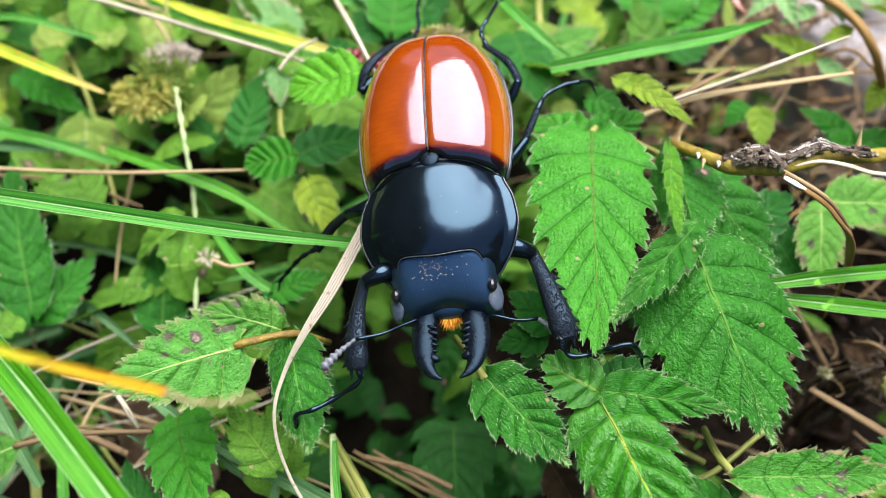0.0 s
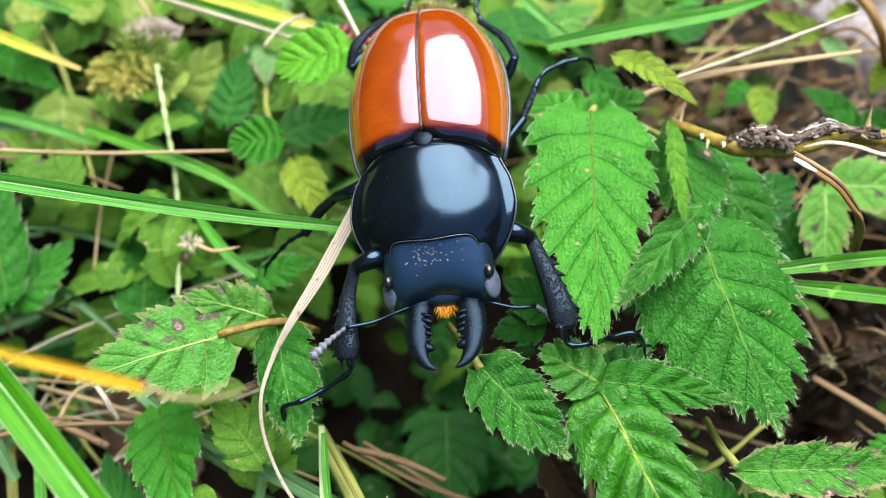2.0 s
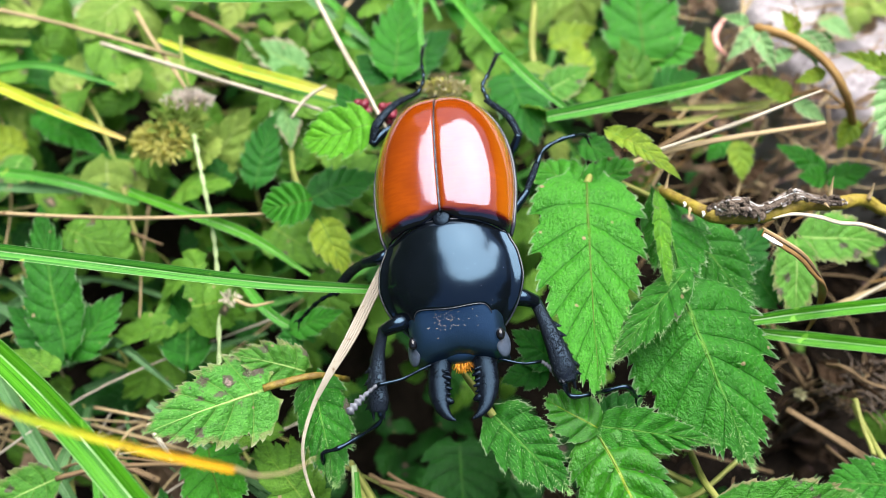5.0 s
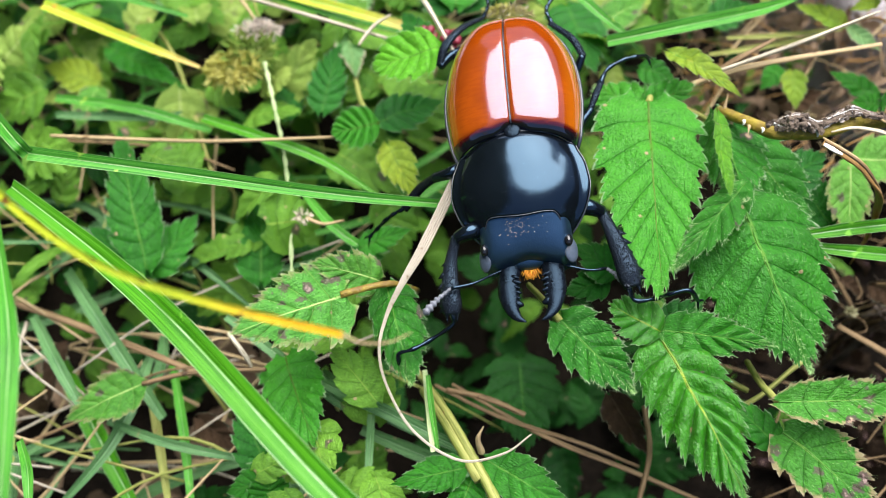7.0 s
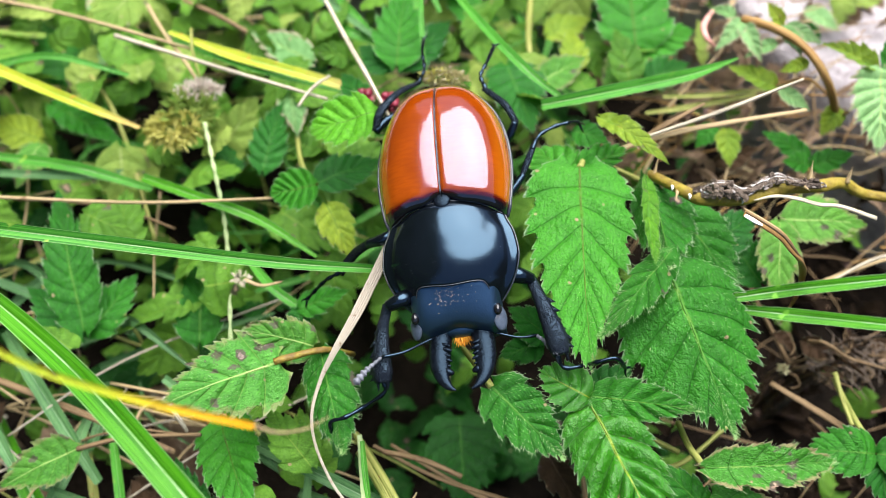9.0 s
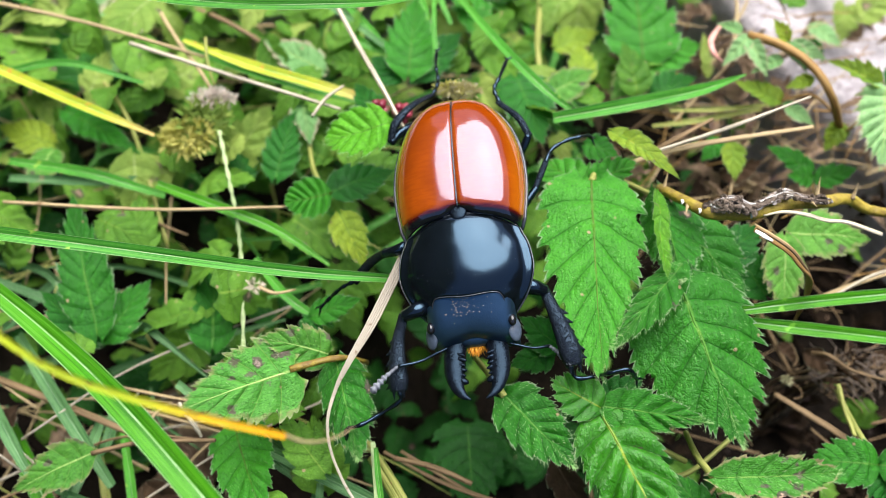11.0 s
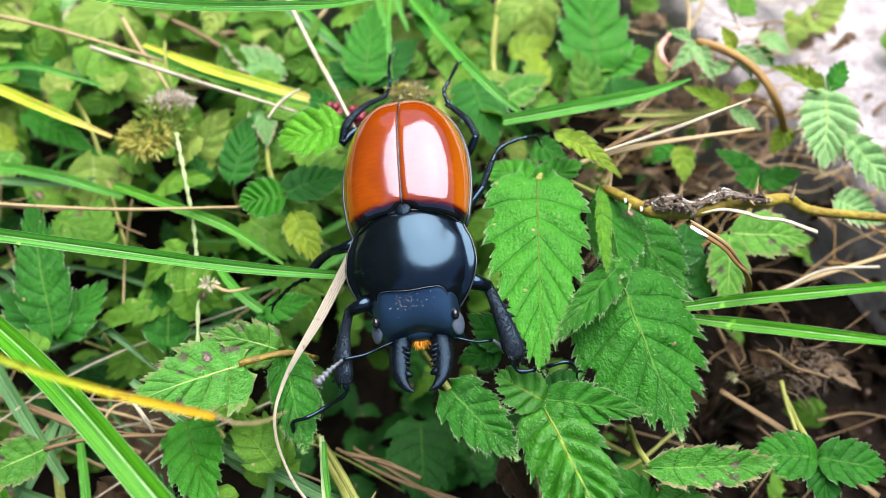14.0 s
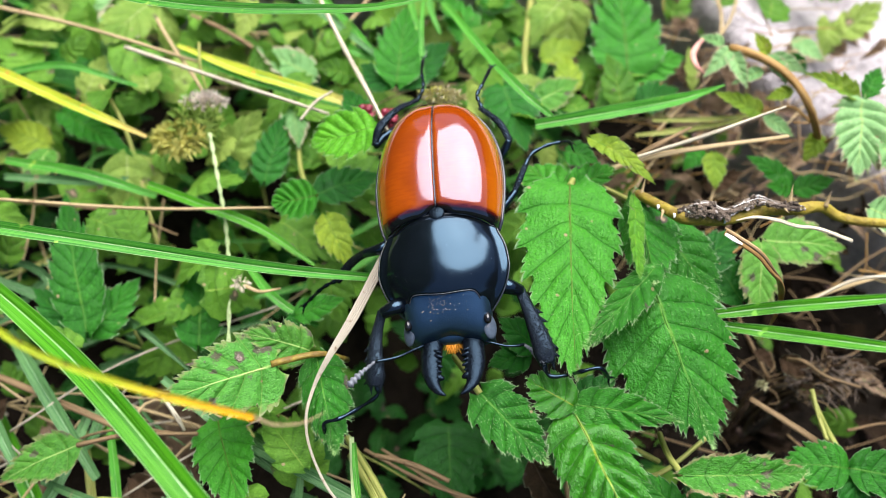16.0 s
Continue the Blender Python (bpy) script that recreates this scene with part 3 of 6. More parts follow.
def leaf_plant(leaflets, label, stalk=(), thick=0.0005, stalk_mat=None):
    """A compound leaf: an empty at its joint, a blade for each leaflet and a stalk. Leaflets: base, tip, width in mm, and settings."""
    SEED[0] += 1
    root = new("bramble_leaf")
    origin = vec(leaflets[0][0])
    root.location = origin
    tagged(root, label, "leaf", "bramble leaves")
    for base, tip, width, *rest in leaflets:
        opt = dict(rest[0]) if rest else {}
        mat, roll, hairs, size = opt.pop("mat", LEAF), opt.pop("roll", 0.0), opt.pop("hairs", 0), opt.pop("hair", 0.0008)
        SEED[0] += 1
        length = (vec(tip) - vec(base)).length
        curl = opt.get("curl", 0.15)
        data = leaf_data(length * (1 + 0.3 * curl * curl), width * 0.001, seed=SEED[0], **opt)
        m = Matrix.Translation(-origin) @ frame_of(base, tip, roll) @ pose(0, 0, 0, 0, -math.degrees(math.atan(curl)), 0)
        leaflet = part("leaflet", mesh_of("leaflet", *data[:2], mat, data[2]), root, "", m)
        n = 2 * opt.get("across", 6) + 1
        spine = [vec(p) + vec((0, 0, -0.00003)) for p in data[0][n // 2 :: n]][:: opt.get("fine", 9)]
        d = tube_data(spine, [0.000008 * width + 0.00004, 0.00003], 24, 5)
        part("midrib", mesh_of("midrib", *d[:2], RIBS.get(mat.name, VEIN), d[2]), leaflet, "raised midrib")
        if hairs:
            h = hair_data(data, int(hairs * 1.1), size * 0.75, SEED[0], 0.22)
            part("hairs", mesh_of("hairs", *h[:2], HAIR, h[2], False), leaflet, "pale fine hairs along the toothed rim")
    if stalk:
        d = local(tube_data(stalk, [thick * 1.2, thick], 14, 7, 0.06), origin)
        part("petiole", mesh_of("petiole", *d[:2], stalk_mat or STEM, d[2]), root, "thin reddish green leaf stalk")
    return root


def blade_data(points, width, count=40, keel=0.25, taper=(0.7, 1.0, 1.0, 0.6), tilt=0.0, up=(0, -0.5, 1), twist=0.0):
    path = spline(points, count)
    verts, faces, uvs = [], [], []
    cross = (-1.0, -0.55, -0.12, 0.0, 0.12, 0.55, 1.0)
    for i, p in enumerate(path):
        s = i / count
        d = (path[min(i + 1, count)] - path[max(i - 1, 0)]).normalized()
        u = vec(up)
        side = d.cross(u).normalized()
        nrm = side.cross(d)
        a = radians(tilt + twist * s)
        side, nrm = side * math.cos(a) + nrm * math.sin(a), nrm * math.cos(a) - side * math.sin(a)
        w = width / 2 * along(taper, s) * (1 + 0.04 * noise.noise((s * 9, width * 5000, p.x * 40)))
        for c in cross:
            verts.append(p + side * (c * w) + nrm * (w * keel * abs(c) - (0.03 * w if c == 0 else 0)))
            uvs.append((s, c * 0.5 + 0.5))
    n = len(cross)
    for i in range(count):
        for j in range(n - 1):
            q = i * n + j
            faces.append((q, q + 1, q + n + 1, q + n))
    return verts, faces, uvs


def grass_blade(points, width, mat, label, **opt):
    d = local(blade_data(points, width * 0.001, **opt), points[0])
    blade = thing("grass_blade", mesh_of("grass_blade", *d[:2], mat, d[2]), Matrix.Translation(points[0]), label, "grass", "grass blades")
    if width >= 1.8:
        taper = opt.get("taper", (0.7, 1.0, 1.0, 0.6))
        d = local(tube_data([vec(p) + vec((0, 0.00005, -0.00012 * width / 2)) for p in points], [0.000045 * width * t for t in taper], 40, 6), points[0])
        part("midrib", mesh_of("midrib", *d[:2], mat, d[2]), blade)
    return blade


def stalk(points, radii, mat, label, name="dry_stalk", category="stalk", group="dry stalks", count=30, sides=8, rough=0.08, flat=1.0):
    SEED[0] += 1
    d = local(tube_data(points, [r * 0.0008 for r in radii], count, sides, rough, flat, SEED[0]), points[0])
    return thing(name, mesh_of(name, *d[:2], mat, d[2]), Matrix.Translation(points[0]), label, category, group)


# ---- ground ----
def ground_height(x, y):
    near = math.exp(-((x / 0.4) ** 2 + ((y - 0.1) / 0.4) ** 2))
    return -0.010 + near * (0.010 * noise.noise((x * 22, y * 22, 3.1)) + 0.004 * noise.noise((x * 90, y * 90, 1.3)) + 0.0012 * noise.noise((x * 420, y * 420, 5.0)))


def build_ground():
    steps = [-60, -20, -6, -2, -0.8, -0.4] + [-0.24 + 0.004 * i for i in range(121)] + [0.4, 0.8, 2, 6, 20, 60]
    n = len(steps)
    verts = [(x, y + 0.1, ground_height(x, y + 0.1)) for y in steps for x in steps]
    faces = [(i * n + j, i * n + j + 1, (i + 1) * n + j + 1, (i + 1) * n + j) for i in range(n - 1) for j in range(n - 1)]
    ob = new("ground", mesh_of("ground", verts, faces, SOIL))
    tagged(ob, "dark crumbly soil under the plants", "ground", kind="structure")


def build_stone():
    """A rough slab behind the plants, its near edge broken."""
    nx, ny = 110, 90
    verts, faces = [], []
    for j in range(ny + 1):
        for i in range(nx + 1):
            x = -0.30 + 0.62 * i / nx
            front = 0.192 - 1.6 * max(0.0, x - 0.06) + 0.012 * noise.noise((x * 30, 0.0, 8.8)) + 0.005 * noise.noise((x * 120, 0.0, 2.0))
            front = max(front, 0.09)
            s = j / ny
            y = front + s * s * 0.30
            z = 0.030 - 0.020 * math.exp(-s * 18) + 0.006 * noise.noise((x * 25, y * 25, 9.0)) + 0.0018 * noise.noise((x * 130, y * 130, 4.0)) + 0.0009 * noise.noise((x * 420, y * 420, 7.0))
            verts.append((x, y, z))
    n = nx + 1
    for j in range(ny):
        for i in range(nx):
            q = j * n + i
            faces.append((q, q + 1, q + n + 1, q + n))
    base = len(verts)
    verts += [(x, y, -0.03) for x, y, _ in verts[:n]]
    faces += [(i + 1, i, base + i, base + i + 1) for i in range(nx)]
    tagged(new("stone_slab", mesh_of("stone_slab", verts, faces, ROCK)), "rough weathered pinkish grey stone slab", "stone")


def build_blocker(name, a, b, height, label):
    """A plain dark wall with a ragged top, well outside the view, added to close the place, block light and shape
    reflections.
    """
    n = 160
    verts, faces = [], []
    off = vec((b[1] - a[1], a[0] - b[0], 0)).normalized() * 0.08
    for i in range(n + 1):
        s = i / n
        p = vec((a[0] + (b[0] - a[0]) * s, a[1] + (b[1] - a[1]) * s, 0))
        h = height * (1 + 0.10 * noise.noise((s * 9, height, 1.0)) + 0.06 * noise.noise((s * 45, height, 2.0)))
        verts += [p, p + vec((0, 0, h)), p + off + vec((0, 0, h * 0.97)), p + off]
    for i in range(n):
        for k in range(3):
            q = 4 * i + k
            faces.append((q, q + 1, q + 5, q + 4))
    tagged(new(name, mesh_of(name, verts, faces, BLOCKER, None, False)), label, "hedge", kind="structure")


build_ground()
build_stone()
# unseen walls, added to cut off sky and sun and shape the beetle's reflections
build_blocker("unseen_wall_west", (-0.70, -0.45), (-0.70, 1.25), 1.30, "tall dark green unseen wall added to block light")
build_blocker("unseen_wall_north", (-0.80, 1.20), (0.90, 1.20), 0.61, "dark green unseen wall added to block light")
build_blocker("unseen_wall_east", (0.80, 1.25), (0.80, -0.45), 0.55, "dark green unseen wall added to block light")
build_blocker("unseen_wall_south", (0.90, -0.40), (-0.80, -0.40), 0.27, "low dark green unseen wall added to block light")


# ---- bramble leaves ----
HERO = dict(hairs=420, pleat=0.75, crimp=0.4, fine=16, across=10)
leaf_plant(
    [
        ((0.0222, 0.0876, 0.0730), (0.0186, 0.0511, 0.0720), 18.8, dict(mat=LEAF_BRIGHT, teeth=9, curl=0.10, fold=-0.05, shape="heart", serrate=0.27, **HERO)),
        ((0.0217, 0.0885, 0.0690), (0.0152, 0.0975, 0.0640), 9.5, dict(mat=LEAF_BRIGHT, teeth=7, curl=0.2, pleat=0.6, hairs=120, fine=12, shape="broad")),
        ((0.0232, 0.0893, 0.0690), (0.0318, 0.0950, 0.0680), 6.5, dict(mat=LEAF_BRIGHT, teeth=6, curl=0.2, pleat=0.6, hairs=90, fine=12, shape="broad", serrate=0.34)),
    ],
    "large bright green toothed bramble leaf with small brown specks",
    ((0.0223, 0.0878, 0.0725), (0.0258, 0.0939, 0.0660), (0.0372, 0.0942, 0.0580)),
)
leaf_plant(
    [
        ((0.0343, 0.0676, 0.0730), (0.0416, 0.0420, 0.0660), 24.0, dict(mat=LEAF, teeth=8, curl=0.16, fold=-0.10, sag=0.5, hairs=750, pleat=0.9, crimp=0.5, fine=16, across=10, shape="broad", serrate=0.30)),
        ((0.0348, 0.0893, 0.0680), (0.0345, 0.0660, 0.0765), 11.5, dict(mat=LEAF, teeth=8, curl=-0.12, fold=-0.75, roll=28, pleat=0.8, hairs=520, hair=0.0011, fine=12, across=8)),
        ((0.0345, 0.0690, 0.0762), (0.0228, 0.0553, 0.0740), 6.8, dict(mat=LEAF, teeth=8, curl=0.2, fold=-0.5, roll=16, pleat=0.8, hairs=420, hair=0.0011, fine=12, across=8)),
        ((0.0328, 0.0840, 0.0745), (0.0308, 0.0650, 0.0792), 3.2, dict(mat=LEAF_YOUNG_EDGE, teeth=7, curl=-0.1, fold=0.5, roll=-10, pleat=0.5, hairs=160, hair=0.0009, fine=12, shape="round")),
        ((0.0385, 0.0842, 0.0670), (0.0490, 0.0685, 0.0625), 13.5, dict(mat=LEAF, teeth=8, curl=0.1, fold=-0.1, hairs=300, hair=0.0010, pleat=0.6, fine=12, shape="broad")),
    ],
    "broad hairy green bramble leaf with a curled side leaflet",
    ((0.0349, 0.0690, 0.0720), (0.0368, 0.0785, 0.0680), (0.0379, 0.0902, 0.0620)),
)
leaf_plant(
    [
        ((0.0206, 0.0479, 0.0665), (0.0300, 0.0238, 0.0655), 14.2, dict(mat=LEAF_CRISP, teeth=9, curl=0.22, fold=-0.12, sag=0.4, hairs=300, pleat=1.9, crimp=0.7, fine=16, across=12, shape="broad", serrate=0.32)),
        ((0.0207, 0.0485, 0.0670), (0.0375, 0.0458, 0.0680), 7.6, dict(mat=LEAF, teeth=7, fold=-0.1, hairs=300, pleat=1.2, crimp=0.6, fine=12, serrate=0.28)),
        ((0.0207, 0.0482, 0.0670), (0.0130, 0.0521, 0.0680), 8.0, dict(mat=LEAF_CRISP, teeth=5, hairs=96, pleat=0.9, crimp=0.5, fine=12, shape="round", serrate=0.32)),
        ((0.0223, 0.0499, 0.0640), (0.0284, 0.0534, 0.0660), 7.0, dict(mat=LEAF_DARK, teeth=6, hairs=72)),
    ],
    "crinkled bright green bramble leaf below the beetle",
    ((0.0209, 0.0487, 0.0660), (0.0237, 0.0491, 0.0580), (0.0374, 0.0439, 0.0520)),
)
leaf_plant(
    [((0.0056, 0.0508, 0.0660), (0.0162, 0.0396, 0.0640), 10.0, dict(mat=LEAF_BLOTCHED, teeth=8, curl=0.12, hairs=420, pleat=0.6, fine=12, across=8, shape="broad"))],
    "hairy oval green leaflet with a purple blotch",
    ((0.0056, 0.0507, 0.0660), (0.0039, 0.0547, 0.0640), (0.0018, 0.0609, 0.0580)),
)
leaf_plant(
    [
        ((-0.0281, 0.0565, 0.0640), (-0.0453, 0.0495, 0.0660), 15.0, dict(mat=LEAF_SPOTTED, teeth=7, curl=0.18, fold=-0.1, hairs=260, pleat=0.8, fine=14, across=10, shape="heart", serrate=0.3)),
        ((-0.0231, 0.0600, 0.0620), (-0.0337, 0.0618, 0.0660), 7.6, dict(mat=LEAF_WORN, teeth=7, curl=0.2, hairs=200, fine=12, pleat=0.6, shape="broad")),
        ((-0.0220, 0.0589, 0.0630), (-0.0168, 0.0417, 0.0640), 9.2, dict(mat=LEAF, teeth=8, curl=0.15, fold=-0.25, sag=0.4, roll=6, pleat=0.6, hairs=520, hair=0.0010, fine=12, shape="broad")),
    ],
    "worn green bramble leaf with brown and purple spots",
    ((-0.0290, 0.0563, 0.0645), (-0.0252, 0.0574, 0.0645), (-0.0218, 0.0584, 0.0640), (-0.0197, 0.0592, 0.0620), (-0.0170, 0.0610, 0.0560)),
    0.0005,
    BARK,
)
leaf_plant(
    [((-0.0403, 0.0526, 0.0480), (-0.0342, 0.0349, 0.0520), 11.5, dict(mat=LEAF_BRIGHT, teeth=8, curl=0.15, pleat=0.6, fine=12, hairs=160, shape="broad"))],
    "green toothed leaf under a spotted leaf",
)
leaf_plant(
    [
        ((-0.0128, 0.1010, 0.0715), (-0.0246, 0.0985, 0.0690), 10.6, dict(mat=LEAF_FRESH, teeth=7, curl=0.15, pleat=0.6, hairs=80, fine=12, shape="round", serrate=0.27)),
        ((-0.0149, 0.1052, 0.0660), (-0.0198, 0.1201, 0.0600), 6.0, dict(mat=LEAF_DARK, teeth=6)),
    ],
    "fresh light green toothed leaflet beside the wing cases",
)
leaf_plant(
    [
        ((-0.0247, 0.0947, 0.0580), (-0.0331, 0.0928, 0.0570), 9.0, dict(mat=LEAF_BRIGHT, teeth=7, curl=0.15, pleat=1.2, shape="round")),
        ((-0.0248, 0.0964, 0.0560), (-0.0126, 0.1041, 0.0520), 8.5, dict(mat=LEAF_DARK, teeth=8)),
        ((-0.0228, 0.0921, 0.0550), (-0.0179, 0.0819, 0.0520), 7.5, dict(mat=LEAF_YELLOW, teeth=7)),
    ],
    "small dark green trifoliate bramble leaf",
    ((-0.0249, 0.0953, 0.0570), (-0.0280, 0.1014, 0.0550), (-0.0304, 0.1135, 0.0480)),
)
leaf_plant([((-0.0369, 0.1050, 0.0480), (-0.0341, 0.1209, 0.0500), 8.5, dict(mat=LEAF_DARK, teeth=9, pleat=0.6))], "dark green pleated leaf in the undergrowth")
leaf_plant([((-0.0445, 0.1064, 0.0440), (-0.0441, 0.1188, 0.0460), 7.0, dict(mat=LEAF_DARK, teeth=7))], "dark green leaf in the undergrowth")
leaf_plant(
    [
        ((-0.0685, 0.0718, 0.0440), (-0.0760, 0.0985, 0.0520), 11.0, dict(mat=LEAF, teeth=11, curl=0.1)),
        ((-0.0681, 0.0721, 0.0420), (-0.0601, 0.0838, 0.0440), 9.5, dict(mat=LEAF, teeth=8)),
        ((-0.0691, 0.0715, 0.0420), (-0.0817, 0.0826, 0.0420), 9.0, dict(mat=LEAF_DARK, teeth=8)),
    ],
    "green toothed bramble leaf deep among the grass",
)
leaf_plant([((-0.0472, 0.0700, 0.0420), (-0.0479, 0.0868, 0.0440), 11.0, dict(mat=LEAF, teeth=8, shape="round"))], "broad green leaf in shade")
leaf_plant([((-0.0280, 0.0739, 0.0480), (-0.0184, 0.0764, 0.0500), 6.0, dict(mat=LEAF, teeth=7)), ((-0.0270, 0.0738, 0.0470), (-0.0300, 0.0698, 0.0470), 5.0, dict(mat=LEAF_DARK, teeth=6))], "small round green leaf under the antenna")
leaf_plant(
    [
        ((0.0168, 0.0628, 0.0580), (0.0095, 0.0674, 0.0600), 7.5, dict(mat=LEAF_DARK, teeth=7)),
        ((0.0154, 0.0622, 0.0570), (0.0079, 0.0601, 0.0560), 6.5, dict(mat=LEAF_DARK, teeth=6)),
    ],
    "dark green leaf shaded by the beetle",
)
leaf_plant([((0.0018, 0.0590, 0.0290), (0.0022, 0.0405, 0.0310), 15.0, dict(mat=LEAF_SHADED, teeth=8, curl=0.2, shape="broad"))], "green leaf under the beetle with shade put into its colour")
leaf_plant(
    [
        ((-0.0095, 0.0321, 0.0500), (-0.0213, 0.0290, 0.0520), 6.5, dict(mat=LEAF, teeth=7)),
        ((-0.0058, 0.0333, 0.0500), (0.0080, 0.0250, 0.0500), 8.5, dict(mat=LEAF, teeth=8)),
        ((-0.0083, 0.0306, 0.0480), (-0.0116, 0.0235, 0.0480), 7.0, dict(mat=LEAF, teeth=8)),
    ],
    "young green bramble leaf low on its stem",
    ((-0.0070, 0.0301, 0.0500), (-0.0123, 0.0401, 0.0480), (-0.0163, 0.0475, 0.0440)),
    0.0009,
)
leaf_plant(
    [
        ((0.0371, 0.0372, 0.0660), (0.0569, 0.0368, 0.0660), 7.4, dict(mat=LEAF_TORN, teeth=6, fold=0.3, hairs=300, hair=0.0010, curl=0.1, pleat=0.25, fine=14, shape="round", crimp=0.6)),
        ((0.0390, 0.0344, 0.0600), (0.0503, 0.0220, 0.0620), 12.0, dict(mat=LEAF_TORN, teeth=8, hairs=160, pleat=0.4, fine=12, shape="broad")),
        ((0.0385, 0.0328, 0.0580), (0.0313, 0.0404, 0.0600), 6.0, dict(mat=LEAF, teeth=7, hairs=48)),
    ],
    "hairy green bramble leaf with torn brown edges",
    ((0.0374, 0.0375, 0.0650), (0.0370, 0.0423, 0.0600), (0.0382, 0.0490, 0.0520)),
)
leaf_plant(
    [
        ((0.0714, 0.0435, 0.0500), (0.0603, 0.0446, 0.0500), 9.0, dict(mat=LEAF, teeth=7, shape="round")),
        ((0.0718, 0.0435, 0.0500), (0.0837, 0.0415, 0.0500), 9.0, dict(mat=LEAF, teeth=7, shape="round")),
        ((0.0725, 0.0434, 0.0480), (0.0735, 0.0349, 0.0460), 8.0, dict(mat=LEAF_DARK, teeth=7)),
    ],
    "trifoliate green bramble leaf over bare soil",
    ((0.0721, 0.0436, 0.0490), (0.0719, 0.0533, 0.0440), (0.0742, 0.0633, 0.0360)),
)
leaf_plant(
    [
        ((0.0618, 0.0862, 0.0560), (0.0598, 0.0730, 0.0520), 9.0, dict(mat=LEAF_WORN, teeth=7, shape="round")),
        ((0.0630, 0.0868, 0.0560), (0.0794, 0.0866, 0.0540), 10.5, dict(mat=LEAF_WORN, teeth=8)),
        ((0.0468, 0.0796, 0.0580), (0.0577, 0.0881, 0.0560), 9.0, dict(mat=LEAF_DARK, teeth=7)),
        ((0.0585, 0.0765, 0.0500), (0.0511, 0.0881, 0.0520), 9.0, dict(mat=LEAF_DARK, teeth=7)),
    ],
    "dull green browning leaf behind a bent straw",
)
leaf_plant(
    [
        ((0.0739, 0.1027, 0.0500), (0.0820, 0.1048, 0.0520), 5.5, dict(mat=LEAF, teeth=6)),
        ((0.0735, 0.1035, 0.0500), (0.0677, 0.1035, 0.0510), 5.0, dict(mat=LEAF, teeth=6)),
        ((0.0738, 0.1049, 0.0500), (0.0648, 0.1103, 0.0520), 5.0, dict(mat=LEAF, teeth=6)),
    ],
    "small green toothed leaf beside the branch",
)
leaf_plant(
    [
        ((0.0843, 0.1144, 0.0660), (0.0810, 0.0973, 0.0620), 14.0, dict(mat=LEAF_PALE, teeth=9, pleat=1.4, crimp=0.8, hairs=220, shape="round", serrate=0.5, fine=14, across=9)),
        ((0.0838, 0.1148, 0.0660), (0.0727, 0.1186, 0.0680), 5.0, dict(mat=LEAF_YELLOW, teeth=7, fold=0.7, crimp=0.8, serrate=0.4)),
        ((0.0850, 0.1148, 0.0660), (0.0901, 0.1230, 0.0660), 5.0, dict(mat=LEAF, teeth=7, fold=0.5, crimp=0.8, serrate=0.4)),
        ((0.0855, 0.1022, 0.0660), (0.0966, 0.0889, 0.0600), 9.0, dict(mat=LEAF_PALE, teeth=9, pleat=1.1, serrate=0.5, fine=12)),
        ((0.0830, 0.0920, 0.0600), (0.0923, 0.0874, 0.0580), 9.0, dict(mat=LEAF_PALE, teeth=9, pleat=0.6)),
    ],
    "pale silvery green leaf with browned edges over the stone",
    ((0.0856, 0.1159, 0.0640), (0.0817, 0.1120, 0.0570), (0.0811, 0.1135, 0.0520)),
    0.0003,
    TWIG_RED,
)
leaf_plant(
    [
        ((0.0424, 0.1351, 0.0500), (0.0421, 0.1623, 0.0550), 17.5, dict(mat=LEAF_BRIGHT, teeth=8, shape="heart", pleat=0.8, fine=12, serrate=0.3)),
        ((0.0434, 0.1354, 0.0495), (0.0560, 0.1392, 0.0500), 9.5, dict(mat=LEAF_BRIGHT, teeth=7, shape="broad", pleat=0.6)),
        ((0.0430, 0.1346, 0.0495), (0.0346, 0.1255, 0.0480), 9.0, dict(mat=LEAF_WORN, teeth=8, shape="broad")),
        ((0.0439, 0.1271, 0.0480), (0.0542, 0.1319, 0.0480), 8.0, dict(mat=LEAF_DARK, teeth=8)),
    ],
    "green bramble leaf behind the beetle near the stone",
    ((0.0435, 0.1368, 0.0490), (0.0463, 0.1337, 0.0440), (0.0501, 0.1337, 0.0360)),
)
leaf_plant([((0.0266, 0.0974, 0.0740), (0.0360, 0.0861, 0.0770), 4.6, dict(mat=LEAF_YELLOW, teeth=8, fold=0.25, curl=0.3, fine=12)), ((0.0238, 0.1019, 0.0640), (0.0300, 0.0992, 0.0640), 6.0, dict(mat=LEAF, teeth=6))], "drooping yellow-green leaf with a brown tip")
leaf_plant(
    [
        ((-0.0096, 0.1259, 0.0550), (-0.0082, 0.1457, 0.0580), 12.0, dict(mat=LEAF, teeth=9)),
        ((-0.0108, 0.1260, 0.0540), (-0.0174, 0.1314, 0.0550), 8.0, dict(mat=LEAF_DARK, teeth=7)),
        ((-0.0084, 0.1260, 0.0540), (0.0017, 0.1415, 0.0520), 9.0, dict(mat=LEAF_DARK, teeth=7)),
    ],
    "green leaves behind the wing cases",
)
leaf_plant([((-0.0283, 0.1336, 0.0480), (-0.0420, 0.1400, 0.0500), 9.0, dict(mat=LEAF_PALE, teeth=8)), ((-0.0329, 0.1272, 0.0480), (-0.0296, 0.1120, 0.0500), 7.0, dict(mat=LEAF_PALE, teeth=7))], "pale green leaf among grass")
